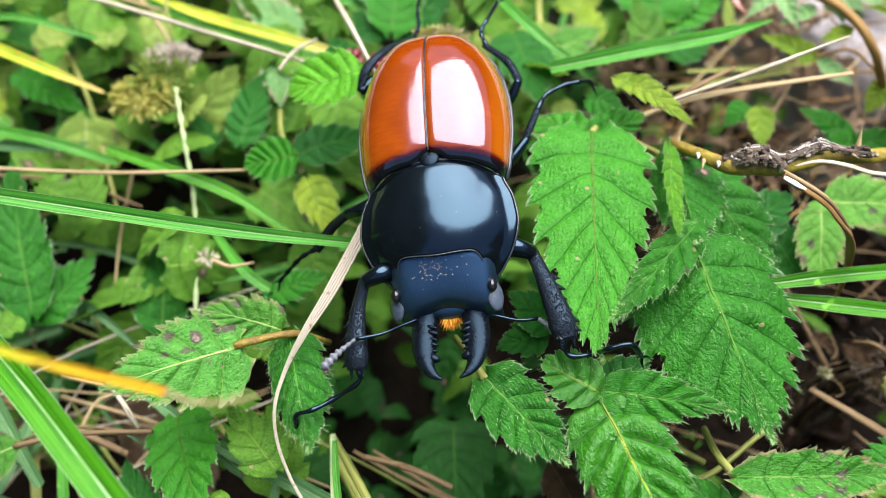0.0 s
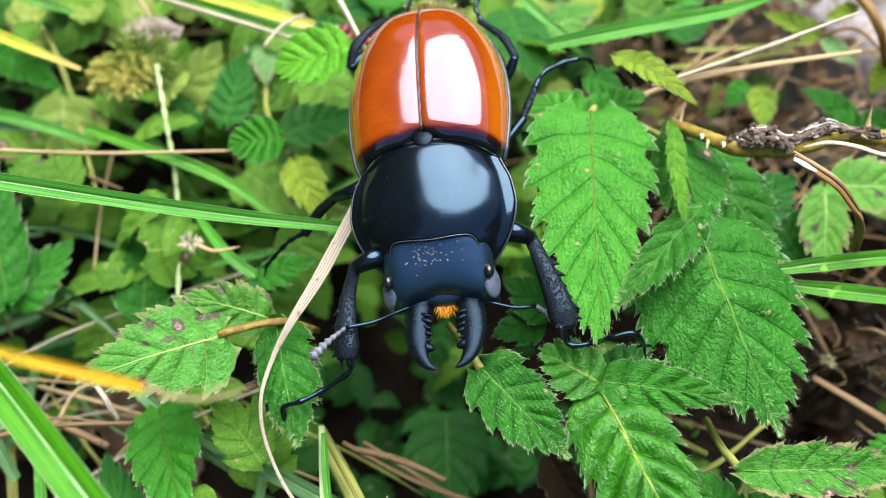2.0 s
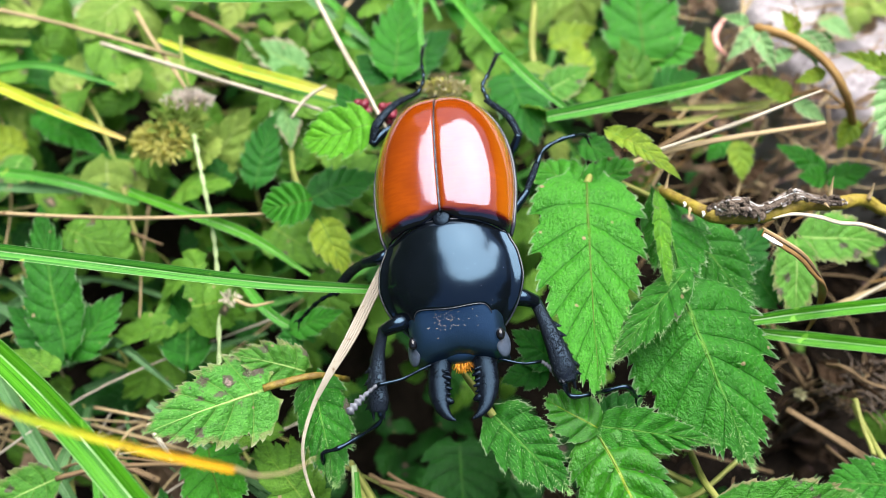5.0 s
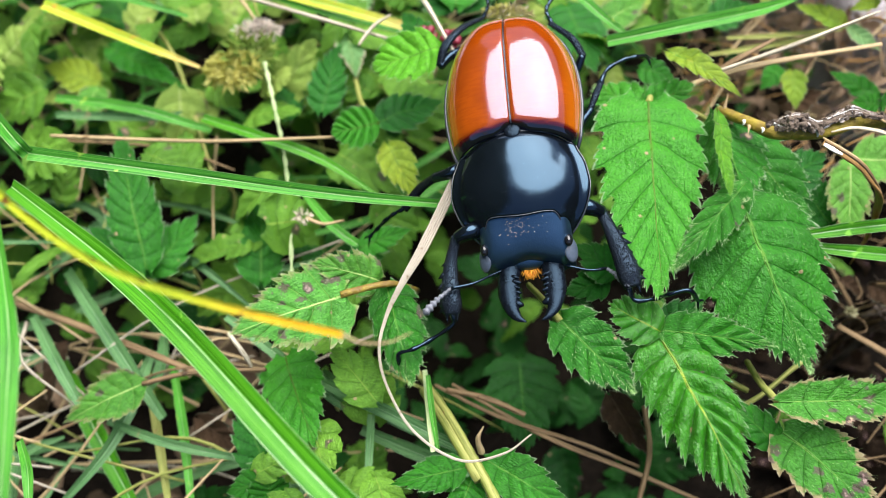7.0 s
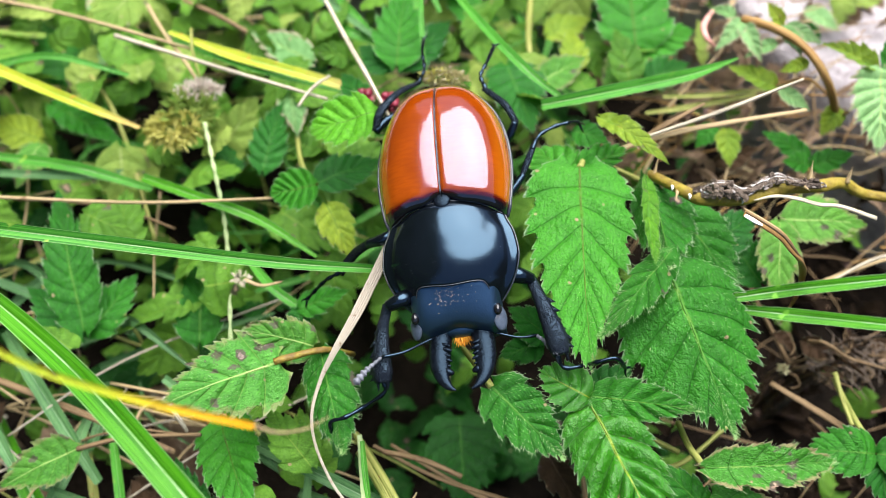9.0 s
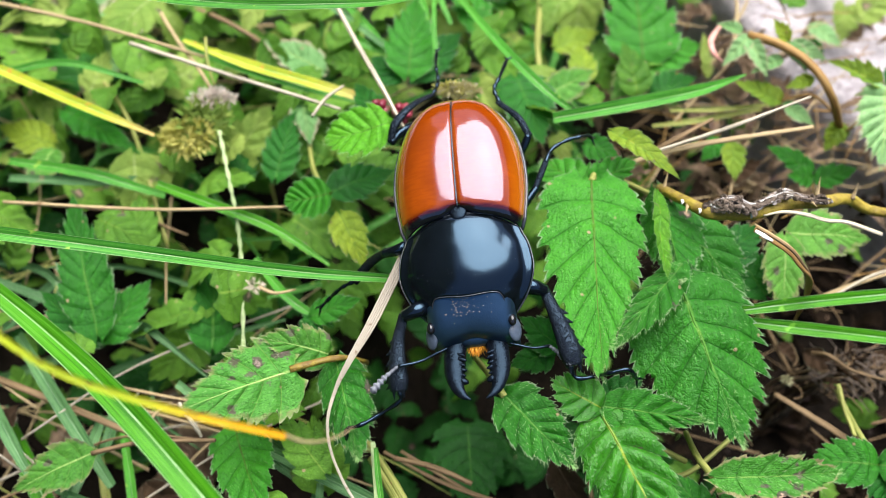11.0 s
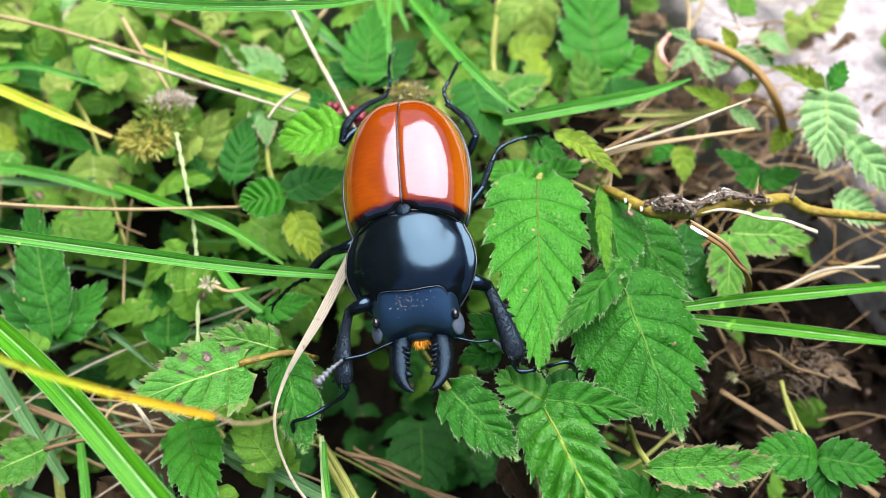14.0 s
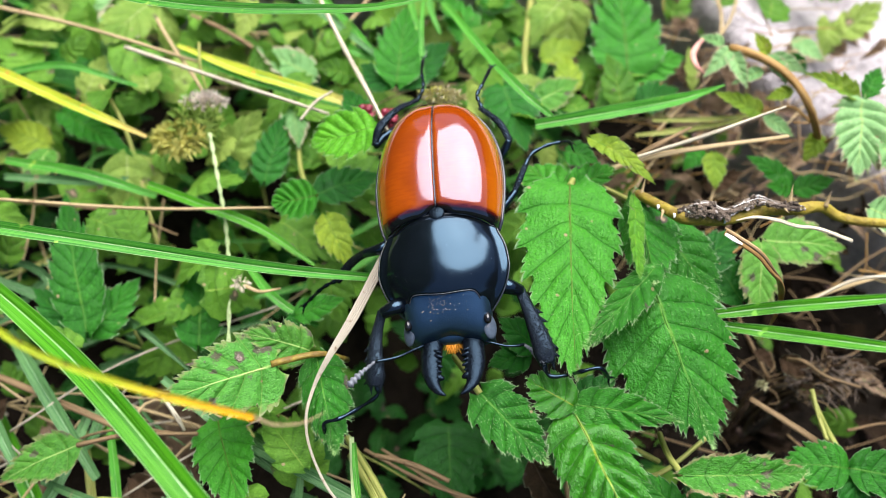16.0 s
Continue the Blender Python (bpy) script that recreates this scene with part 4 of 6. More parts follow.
leaf_plant([((0.0135, 0.1285, 0.0520), (0.0179, 0.1088, 0.0540), 13.0, dict(mat=LEAF_DARK, teeth=9)), ((0.0209, 0.1254, 0.0500), (0.0315, 0.1318, 0.0500), 8.0, dict(mat=LEAF_WORN, teeth=7)), ((0.0291, 0.1303, 0.0480), (0.0290, 0.1420, 0.0480), 7.0, dict(mat=LEAF_YELLOW, teeth=7))], "dark green leaf behind the hind legs")
leaf_plant([((-0.0795, 0.1406, 0.0400), (-0.0750, 0.1615, 0.0440), 15.0, dict(mat=LEAF_PALE, teeth=9)), ((-0.0824, 0.1356, 0.0400), (-0.0920, 0.1508, 0.0420), 12.0, dict(mat=LEAF, teeth=9))], "pale green leaves at the foot of the stone")
leaf_plant([((-0.0844, 0.1259, 0.0440), (-0.0651, 0.1115, 0.0480), 7.0, dict(mat=LEAF, teeth=9)), ((-0.0868, 0.1183, 0.0400), (-0.0893, 0.1066, 0.0400), 8.0, dict(mat=LEAF_WORN, teeth=9)), ((-0.0870, 0.1198, 0.0400), (-0.1000, 0.1245, 0.0400), 9.0, dict(mat=LEAF_YELLOW, teeth=9))], "toothed green leaf among yellowing grass")
leaf_plant([((-0.0659, 0.0492, 0.0440), (-0.0797, 0.0436, 0.0420), 9.0, dict(mat=LEAF_WORN, teeth=8))], "green leaf on a dry stem", ((-0.0659, 0.0492, 0.0440), (-0.0567, 0.0504, 0.0460), (-0.0431, 0.0493, 0.0500)), 0.00038, STRAW_BROWN)
leaf_plant([((-0.0423, 0.0299, 0.0400), (-0.0429, 0.0339, 0.0440), 8.0, dict(mat=LEAF, teeth=8)), ((-0.0425, 0.0330, 0.0400), (-0.0496, 0.0306, 0.0420), 8.0, dict(mat=LEAF, teeth=8)), ((-0.0425, 0.0330, 0.0400), (-0.0494, 0.0476, 0.0420), 9.0, dict(mat=LEAF_DARK, teeth=8))], "small leaves low in the grass")

# ---- grass blades ----
grass_blade(((-0.0119, 0.0721, 0.0660), (-0.0291, 0.0705, 0.0720), (-0.0548, 0.0713, 0.0780), (-0.0753, 0.0724, 0.0820)), 2.0, GRASS, "long green grass blade lying beside the beetle", taper=(0.7, 1, 1.1, 1.1), keel=0.5)
grass_blade(((-0.0753, 0.0724, 0.0820), (-0.0775, 0.0743, 0.0840), (-0.0897, 0.0885, 0.0800)), 2.2, GRASS, "upper half of a kinked green grass blade", taper=(1, 1, 1, 0.6), keel=0.5)
grass_blade(((-0.0789, 0.0690, 0.0780), (-0.0619, 0.0554, 0.0800), (-0.0481, 0.0427, 0.0830), (-0.0293, 0.0231, 0.0840), (-0.0198, 0.0145, 0.0820)), 4.1, GRASS_RIB, "broad green grass blade with a white midrib", taper=(0.6, 0.9, 1, 1, 1), keel=0.3)
grass_blade(((-0.0679, 0.0531, 0.1080), (-0.0562, 0.0426, 0.1120), (-0.0462, 0.0361, 0.1130), (-0.0343, 0.0323, 0.1120), (-0.0224, 0.0296, 0.1110)), 0.84, GRASS_YELLOW, "yellow dying grass blade with brown flecks", taper=(0.9, 1, 1, 1, 1, 1.05, 1.05, 0.8), keel=0.45)
stalk(((-0.0228, 0.0300, 0.1105), (-0.0207, 0.0299, 0.1080), (-0.0180, 0.0312, 0.1050), (-0.0158, 0.0336, 0.1020)), (0.25, 0.2, 0.15, 0.08), STRAW, "curled dry tip of a grass blade")
grass_blade(((0.0176, 0.1049, 0.0680), (0.0313, 0.1050, 0.0720), (0.0446, 0.1083, 0.0720), (0.0552, 0.1139, 0.0700)), 2.6, GRASS, "green grass blade behind the legs", taper=(0.8, 1, 0.9, 0.12), keel=0.4)
grass_blade(((0.0004, 0.1454, 0.0600), (0.0087, 0.1252, 0.0660), (0.0155, 0.1132, 0.0680), (0.0214, 0.1085, 0.0660)), 1.9, GRASS, "green grass blade slanting behind the beetle", keel=0.4)
grass_blade(((0.0473, 0.0670, 0.0630), (0.0602, 0.0682, 0.0640), (0.0946, 0.0733, 0.0600)), 2.2, GRASS_RIB, "light green grass blade over bare soil", keel=0.35)
grass_blade(((0.0497, 0.0658, 0.0610), (0.0629, 0.0634, 0.0620), (0.0919, 0.0616, 0.0580)), 2.3, GRASS_RIB, "light green grass blade over bare soil", keel=0.35)
grass_blade(((-0.0944, 0.1273, 0.0560), (-0.0759, 0.1167, 0.0580), (-0.0594, 0.1086, 0.0580)), 2.2, GRASS_TURNING, "half yellow half green grass blade", taper=(1, 1, 0.9, 0.3))
grass_blade(((-0.0952, 0.1276, 0.0540), (-0.0800, 0.1271, 0.0580), (-0.0641, 0.1235, 0.0560)), 1.6, GRASS, "thin arching green grass blade", taper=(1, 1, 0.8, 0.5))
grass_blade(((-0.0600, 0.1024, 0.0500), (-0.0490, 0.0956, 0.0540), (-0.0356, 0.0897, 0.0540), (-0.0246, 0.0826, 0.0520)), 2.0, GRASS_RIB, "striped green grass blade", taper=(0.9, 1, 1, 0.3))
grass_blade(((-0.0567, 0.1333, 0.0580), (-0.0434, 0.1271, 0.0580), (-0.0292, 0.1218, 0.0580), (-0.0154, 0.1182, 0.0560)), 2.2, GRASS_TURNING, "turning yellow and green grass blade", taper=(0.4, 1, 1, 0.8))
grass_blade(((-0.0560, 0.1328, 0.0560), (-0.0375, 0.1242, 0.0570), (-0.0155, 0.1191, 0.0540)), 2.2, GRASS, "green grass blade beside a straw")
grass_blade(((-0.0723, 0.0557, 0.0920), (-0.0651, 0.0389, 0.0960), (-0.0630, 0.0288, 0.0960), (-0.0623, 0.0130, 0.0920)), 2.6, GRASS, "upright pale green grass blade", up=(0.3, -1, 0.6), keel=0.3)
grass_blade(((-0.0040, 0.1429, 0.0640), (-0.0044, 0.1263, 0.0680), (-0.0036, 0.1114, 0.0660)), 1.0, GRASS, "thin green grass blade behind the wing cases")
grass_blade(((-0.0442, 0.1666, 0.0500), (-0.0320, 0.1541, 0.0520), (-0.0138, 0.1345, 0.0540)), 1.8, GRASS_DARK, "green grass blade near the stone")
grass_blade(((-0.0897, 0.1266, 0.0880), (-0.0705, 0.1183, 0.0920), (-0.0527, 0.1094, 0.0950), (-0.0368, 0.1062, 0.0960), (-0.0214, 0.1062, 0.0960), (-0.0112, 0.1092, 0.0940), (-0.0004, 0.1175, 0.0900), (0.0150, 0.1336, 0.0850)), 1.9, GRASS, "long arching green grass blade", taper=(1, 1.1, 1, 0.8, 0.5, 0.2), up=(0, -0.7, 1))
grass_blade(((-0.0399, 0.0875, 0.0460), (-0.0324, 0.0776, 0.0480), (-0.0239, 0.0725, 0.0460)), 1.8, GRASS, "green blade under the antenna")
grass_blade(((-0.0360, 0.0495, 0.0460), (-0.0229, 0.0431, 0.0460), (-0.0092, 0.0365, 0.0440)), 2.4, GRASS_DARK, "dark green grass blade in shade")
grass_blade(((-0.0152, 0.0457, 0.0560), (-0.0146, 0.0400, 0.0560), (-0.0137, 0.0341, 0.0540)), 1.0, GRASS, "short upright grass stalk", keel=0.6)

# ---- straws and twigs ----
def ribbed_straw(points, half, strands, label):
    """A flat dry straw of parallel strands with grooves between them."""
    path = spline(points, 90)
    runs = []
    for k in range(strands):
        f = -1 + 2 * k / (strands - 1)
        run = []
        for i, p in enumerate(path):
            d = (path[min(i + 1, 90)] - path[max(i - 1, 0)]).normalized()
            run.append(p + d.cross(vec((0, -0.4, 1))).normalized() * (f * along(half, i / 90) * 0.8) + vec((0, 0, -0.00008 * f * f)))
        runs.append(tube_data(run, [max(0.00006, h / strands * 1.15) for h in half], 120, 7, 0.10, seed=k))
    d = local(joined(*runs), points[0])
    thing("dry_stalk", mesh_of("dry_stalk", *d[:2], STRAW_GREY, d[2]), Matrix.Translation(points[0]), label, "stalk", "dry stalks")


ribbed_straw(((-0.0092, 0.0760, 0.0715), (-0.0153, 0.0632, 0.0690), (-0.0192, 0.0567, 0.0670), (-0.0215, 0.0524, 0.0650), (-0.0226, 0.0470, 0.0640), (-0.0212, 0.0410, 0.0635), (-0.0171, 0.0342, 0.0630), (-0.0104, 0.0298, 0.0630), (-0.0038, 0.0307, 0.0630), (0.0005, 0.0336, 0.0630)), (0.0009, 0.00085, 0.0005, 0.00028, 0.00022, 0.0002, 0.0002, 0.00019, 0.00016, 0.00008), 5, "long curled pale dry grass straw")
stalk(((-0.0874, 0.0957, 0.0540), (-0.0578, 0.0926, 0.0560), (-0.0329, 0.0931, 0.0560)), (0.42, 0.42, 0.3), STRAW, "thin straight pink-brown straw")
stalk(((-0.0264, 0.1407, 0.0660), (-0.0204, 0.1236, 0.0700), (-0.0147, 0.1089, 0.0730), (-0.0105, 0.0991, 0.0730)), (0.55, 0.6, 0.6, 0.4), STRAW_PALE, "pale dry straw behind the wing cases")
stalk(((-0.0669, 0.1306, 0.0600), (-0.0444, 0.1201, 0.0620), (-0.0230, 0.1134, 0.0600)), (0.55, 0.5, 0.4), STRAW_PALE, "pale dry straw lying on grass")
stalk(((-0.0983, 0.1456, 0.0560), (-0.0773, 0.1380, 0.0580), (-0.0522, 0.1304, 0.0560)), (0.6, 0.5, 0.4), STRAW, "long thin tan dry straw")
stalk(((-0.0283, 0.1101, 0.0620), (-0.0257, 0.1147, 0.0620), (-0.0227, 0.1193, 0.0600)), (0.35, 0.45, 0.3), STRAW_PALE, "short forked dry twig")
stalk(((0.0325, 0.0948, 0.0700), (0.0468, 0.0965, 0.0760), (0.0616, 0.1011, 0.0790)), (0.4, 0.5, 0.25), STRAW_PALE, "pale dry straw near the branch")
stalk(((0.0292, 0.0952, 0.0660), (0.0405, 0.0954, 0.0720), (0.0633, 0.0983, 0.0740)), (0.7, 0.8, 0.5), STRAW, "split dry straw near the branch", flat=0.5)
stalk(((0.0349, 0.0981, 0.0660), (0.0393, 0.0986, 0.0700), (0.0470, 0.1032, 0.0700)), (0.5, 0.7, 0.4), STRAW_BROWN, "brown dry sheath of a grass stem", flat=0.5)
bent = stalk(((0.0433, 0.0698, 0.0860), (0.0459, 0.0682, 0.0855), (0.0490, 0.0667, 0.0840), (0.0517, 0.0655, 0.0810), (0.0554, 0.0672, 0.0745), (0.0600, 0.0708, 0.0640), (0.0618, 0.0711, 0.0570), (0.0625, 0.0711, 0.0510), (0.0627, 0.0707, 0.0450)), (0.85, 1.0, 1.0, 1.0, 1.0, 0.95, 0.8, 0.5, 0.2), TWIG_RED, "bent brown and white dry straw", flat=0.45, sides=12)
for shift, thick, mat, text in (((0.0, 0.0006, 0.0002), 0.00022, STRAW, "tan edge of the split straw"), ((0.0001, -0.0001, 0.0004), 0.00026, STRAW_BROWN, "brown rib of the split straw")):
    d = tube_data([vec(p) + vec(shift) for p in ((0.0, 0.0, 0.0), (0.0026, -0.0016, -0.0005), (0.0057, -0.0031, -0.0020), (0.0084, -0.0043, -0.0050), (0.0121, -0.0026, -0.0115), (0.0167, 0.0010, -0.0220))], [thick * 0.7, thick, thick, thick * 0.6], 40, 6, 0.1)
    part("fibre", mesh_of("fibre", *d[:2], mat, d[2]), bent, text)
d = tube_data(((-0.0003, -0.0008, 0.0006), (0.0008, -0.0017, 0.0006), (0.0022, -0.0023, 0.0001)), [0.0003, 0.00042, 0.0002], 16, 8, 0.1, 0.5)
part("peeled_pith", mesh_of("peeled_pith", *d[:2], PITH, d[2]), bent, "white pith showing where the straw is split")
stalk(((0.0478, 0.0758, 0.0800), (0.0511, 0.0762, 0.0805), (0.0550, 0.0759, 0.0800), (0.0583, 0.0755, 0.0790), (0.0631, 0.0762, 0.0770), (0.0687, 0.0745, 0.0760)), (0.15, 0.42, 0.5, 0.5, 0.5, 0.55), STRAW_PALE, "peeling white straw over the branch", flat=0.5)
stalk(((0.0602, 0.0605, 0.0400), (0.0683, 0.0530, 0.0420), (0.0773, 0.0469, 0.0400), (0.0871, 0.0398, 0.0380)), (0.7, 0.9, 0.9, 0.9), STRAW_BROWN, "flat dry stalk on the soil", flat=0.4)
stalk(((0.0695, 0.0763, 0.0500), (0.0783, 0.0789, 0.0520), (0.0956, 0.0843, 0.0520)), (0.6, 0.6, 0.6), STRAW, "dry stalk on the soil", flat=0.5)
stalk(((0.0682, 0.0733, 0.0560), (0.0778, 0.0772, 0.0580), (0.0886, 0.0779, 0.0580)), (0.3, 0.45, 0.4), STRAW_PALE, "forked pale dry stalk")
stalk(((-0.0145, 0.0513, 0.0360), (-0.0030, 0.0445, 0.0380), (0.0112, 0.0395, 0.0380), (0.0215, 0.0357, 0.0360)), (0.4, 0.5, 0.5, 0.4), STRAW_BROWN, "dry stalk in the shade", flat=0.5)
stalk(((-0.0113, 0.0514, 0.0360), (0.0046, 0.0410, 0.0380), (0.0199, 0.0343, 0.0380), (0.0351, 0.0279, 0.0360)), (0.4, 0.6, 0.6, 0.5), STRAW_BROWN, "dry stalk lying under the leaves", flat=0.5)
stalk(((-0.1051, 0.0740, 0.0300), (-0.0824, 0.0645, 0.0340), (-0.0643, 0.0565, 0.0360), (-0.0510, 0.0508, 0.0360)), (0.9, 0.9, 0.8, 0.7), STRAW_BROWN, "brown dry stalk low in the grass", flat=0.6)
stalk(((0.0227, 0.1640, 0.0440), (0.0193, 0.1401, 0.0500), (0.0192, 0.1270, 0.0500)), (1.0, 0.9, 0.8), STEM, "upright reddish brown plant stem", "plant_stem", "stem", "plant stems")
stalk(((0.0265, 0.0502, 0.0440), (0.0355, 0.0419, 0.0500), (0.0474, 0.0489, 0.0520)), (0.6, 0.6, 0.5), STEM, "thorny green bramble stem", "plant_stem", "stem", "plant stems")
stalk(((-0.0044, 0.0265, 0.0500), (-0.0078, 0.0333, 0.0500), (-0.0123, 0.0421, 0.0480), (-0.0174, 0.0515, 0.0420)), (1.1, 1.0, 0.9, 0.8), STEM, "thick yellow-green thorny bramble stem", "plant_stem", "stem", "plant stems")


def twisted_stem():
    path = spline(((-0.0469, 0.1096, 0.0580), (-0.0444, 0.0995, 0.0560), (-0.0427, 0.0916, 0.0520), (-0.0417, 0.0826, 0.0480), (-0.0408, 0.0678, 0.0440)), 60)
    a = [p + vec((0.00022 * math.cos(i * 0.7), 0, 0.00022 * math.sin(i * 0.7))) for i, p in enumerate(path)]
    b = [p - vec((0.00022 * math.cos(i * 0.7), 0, 0.00022 * math.sin(i * 0.7))) for i, p in enumerate(path)]
    d = local(joined(tube_data(a, [0.00024, 0.00018], 120, 6), tube_data(b, [0.00024, 0.00018], 120, 6)), path[0])
    thing("twisted_stem", mesh_of("twisted_stem", *d[:2], STEM_PALE, d[2]), Matrix.Translation(path[0]), "pale twisted flower stem", "stem", "plant stems")


def tuft(name, centre, parts, label, category):
    """A clump of many tiny bracts round one or more middles. Parts: name, material, offset, radii, how many, size, label."""
    rng = random.Random(len(label))
    root = new(name)
    root.location = centre
    tagged(root, label, category)
    for piece, mat, offset, radii, count, size, said in parts:
        verts, faces, uvs = [], [], []
        for _ in range(count):
            d = vec((rng.gauss(0, 1), rng.gauss(0, 1), rng.gauss(0.3, 0.8))).normalized()
            p = vec([offset[i] + d[i] * radii[i] * rng.uniform(0.2, 1.0) ** 0.5 for i in range(3)]) * MM
            ax = (d * 0.8 + vec((rng.uniform(-1, 1), rng.uniform(-1, 1), rng.uniform(-1, 1)))).normalized()
            w = ax.cross(vec((rng.random() - 0.5, rng.random() - 0.5, rng.random() - 0.5))).normalized()
            n = ax.cross(w)
            long, wide = size * rng.uniform(0.6, 1.4) * MM, size * rng.uniform(0.08, 0.26) * MM
            b = len(verts)
            verts += [p, p + ax * long * 0.5 + w * wide + n * wide * 0.4, p + ax * long, p + ax * long * 0.5 - w * wide + n * wide * 0.4]
            faces.append((b, b + 1, b + 2, b + 3))
            uvs += [(0, 0), (0.5, 0), (1, 0.5), (0.5, 1)]
        tagged(part(piece, mesh_of(piece, verts, faces, mat, uvs, False), root, said), kind="stuff")


MM = 0.001
tuft("seed_head", (-0.0541, 0.1127, 0.0540), (("bloom", FLORET, (0.0, -1.8, 0.0), (5.2, 3.4, 2.0), 520, 2.3, "olive-yellow withered bracts"), ("fluff", FLUFF, (4.6, 6.6, 2.0), (4.2, 1.8, 1.6), 420, 1.5, "brown withered fluff"), ("green_bract", LEAF_FADED, (3.0, 1.5, 1.0), (4.6, 4.0, 2.0), 110, 3.6, "pale green bracts")), "fading yellow-green seed head with brown fluff", "seed head")
tuft("moss_clump", (-0.0008, 0.1098, 0.0700), (("moss", MOSS, (0.5, 0.0, 0.0), (4.4, 1.5, 1.3), 700, 0.9, "olive and brown moss"), ("tuft", FLORET, (-1.0, 0.2, 0.3), (3.0, 1.1, 1.0), 160, 1.1, "pale green moss tips"), ("chaff", STRAW_PALE, (0.0, 0.0, 0.6), (4.2, 1.4, 1.0), 50, 1.0, "pale bits of chaff")), "olive moss clump with pale chaff behind the beetle", "moss")
tuft("dried_flower", (-0.0382, 0.0782, 0.0520), (("petal_mass", STRAW_PALE, (0.0, 0.0, 0.3), (1.1, 0.9, 0.5), 60, 1.2, "crumpled cream petals"),), "small withered cream flower among leaves", "flower")
stalk(((-0.0377, 0.0780, 0.0520), (-0.0345, 0.0767, 0.0520), (-0.0307, 0.0774, 0.0520)), (0.5, 0.4, 0.2), STRAW, "brown stalk of a withered flower")
tuft("lichen", (0.0622, 0.0625, 0.0420), (("frond", LICHEN, (0.0, 0.0, 0.0), (0.9, 0.8, 0.6), 90, 0.7, "pale yellow-green fronds"),), "small pale yellow-green lichen on soil", "lichen")


def branch():
    root = new("bramble_branch")
    o = vec((0.0354, 0.0891, 0.0680))
    root.location = o
    tagged(root, "thorny olive-brown branch with dark peeling bark", "branch")
    main = (o, (0.0382, 0.0839, 0.0720), (0.0408, 0.0800, 0.0745), (0.0442, 0.0796, 0.0750), (0.0478, 0.0794, 0.0750), (0.0516, 0.0805, 0.0745), (0.0558, 0.0820, 0.0740), (0.0626, 0.0832, 0.0725), (0.0680, 0.0850, 0.0705), (0.0734, 0.0841, 0.0680), (0.0892, 0.0851, 0.0640))
    d = local(tube_data(main, [0.0009, 0.0009, 0.0011, 0.0014, 0.0013, 0.0011, 0.0011, 0.0011, 0.0011, 0.0010, 0.0009, 0.0008], 90, 12, 0.06, seed=3), o)
    part("stem", mesh_of("stem", *d[:2], BARK, d[2]), root)
    rng = random.Random(14)
    peel = ((0.0406, 0.0803, 0.0752), (0.0424, 0.0797, 0.0772), (0.0445, 0.0797, 0.0776), (0.0473, 0.0791, 0.0770), (0.0508, 0.0808, 0.0768), (0.0538, 0.0821, 0.0766), (0.0564, 0.0818, 0.0762), (0.0607, 0.0817, 0.0752), (0.0630, 0.0822, 0.0742))
    path = spline(peel, 60)
    girth = (0.5, 1.2, 1.35, 0.9, 0.8, 1.0, 0.7, 0.6, 0.3)
    # torn strips of bark wind about one another, dark ones under grey and whitish ones
    for mat, count, lift, thick, text in ((BARK_DARK, 18, 0.0, 0.00036, "dark flaking bark"), (BARK_GREY, 20, 0.3, 0.00014, "grey torn fibres of bark"), (PITH, 8, 0.42, 0.00006, "whitish split fibres of bark")):
        strips, wild = [], 0.4 * thick
        for k in range(count):
            start, span = (0, 60) if k < 3 and thick > 0.0003 else (rng.randint(0, 44), rng.randint(7, 16))
            turn, spin = rng.uniform(0, 6.28), rng.uniform(-0.12, 0.12)
            run = []
            for i in range(start, min(60, start + span) + 1, 2):
                a, g = turn + spin * (i - start), along(girth, i / 60) * 0.00085
                run.append(path[i] + vec((rng.gauss(0, wild), math.cos(a) * g + rng.gauss(0, wild), math.sin(a) * g * 0.7 + lift * g)))
            if len(run) > 2:
                strips.append(tube_data(run, [thick * rng.uniform(0.4, 1.2) for _ in range(7)] + [thick * 0.3], 2 * len(run), 7, 0.22, rng.uniform(0.4, 0.9), seed=k))
        d = local(joined(*strips), o)
        tagged(part("bark", mesh_of("bark", *d[:2], mat, d[2]), root, text), kind="stuff")
    # warty knots sit close together on the dead bark, with whitish chips between them
    for mat, count, low, high, text in ((BARK_DARK, 70, 0.00025, 0.00068, "dark gnarled knots of bark"), (BARK_GREY, 34, 0.00018, 0.0004, "grey knots of bark"), (PITH, 20, 0.0001, 0.00026, "whitish chips in the bark")):
        bm = bmesh.new()
        for k in range(count):
            i = min(59, int(60 * (rng.betavariate(1.2, 3.2) if k % 3 else rng.random())))
            g, a, r = along(girth, i / 60) * 0.0009, rng.uniform(-0.4, 3.5), rng.uniform(low, high)
            c = path[i] - o + vec((rng.gauss(0, 0.0002), math.cos(a) * g, math.sin(a) * g * 0.8))
            shape = Matrix.Translation(c) @ pose(0, 0, 0, rng.uniform(0, 360), rng.uniform(0, 360), rng.uniform(0, 360)) @ Matrix.Diagonal((r * rng.uniform(0.7, 1.7), r, r * rng.uniform(0.4, 0.9), 1))
            for v in bmesh.ops.create_icosphere(bm, subdivisions=2, radius=1.0, matrix=shape)["verts"]:
                v.co = c + (v.co - c) * rng.uniform(0.72, 1.22)
        me = bpy.data.meshes.new("bark")
        bm.to_mesh(me)
        bm.free()
        me.materials.append(mat)
        tagged(part("bark", me, root, text), kind="stuff")
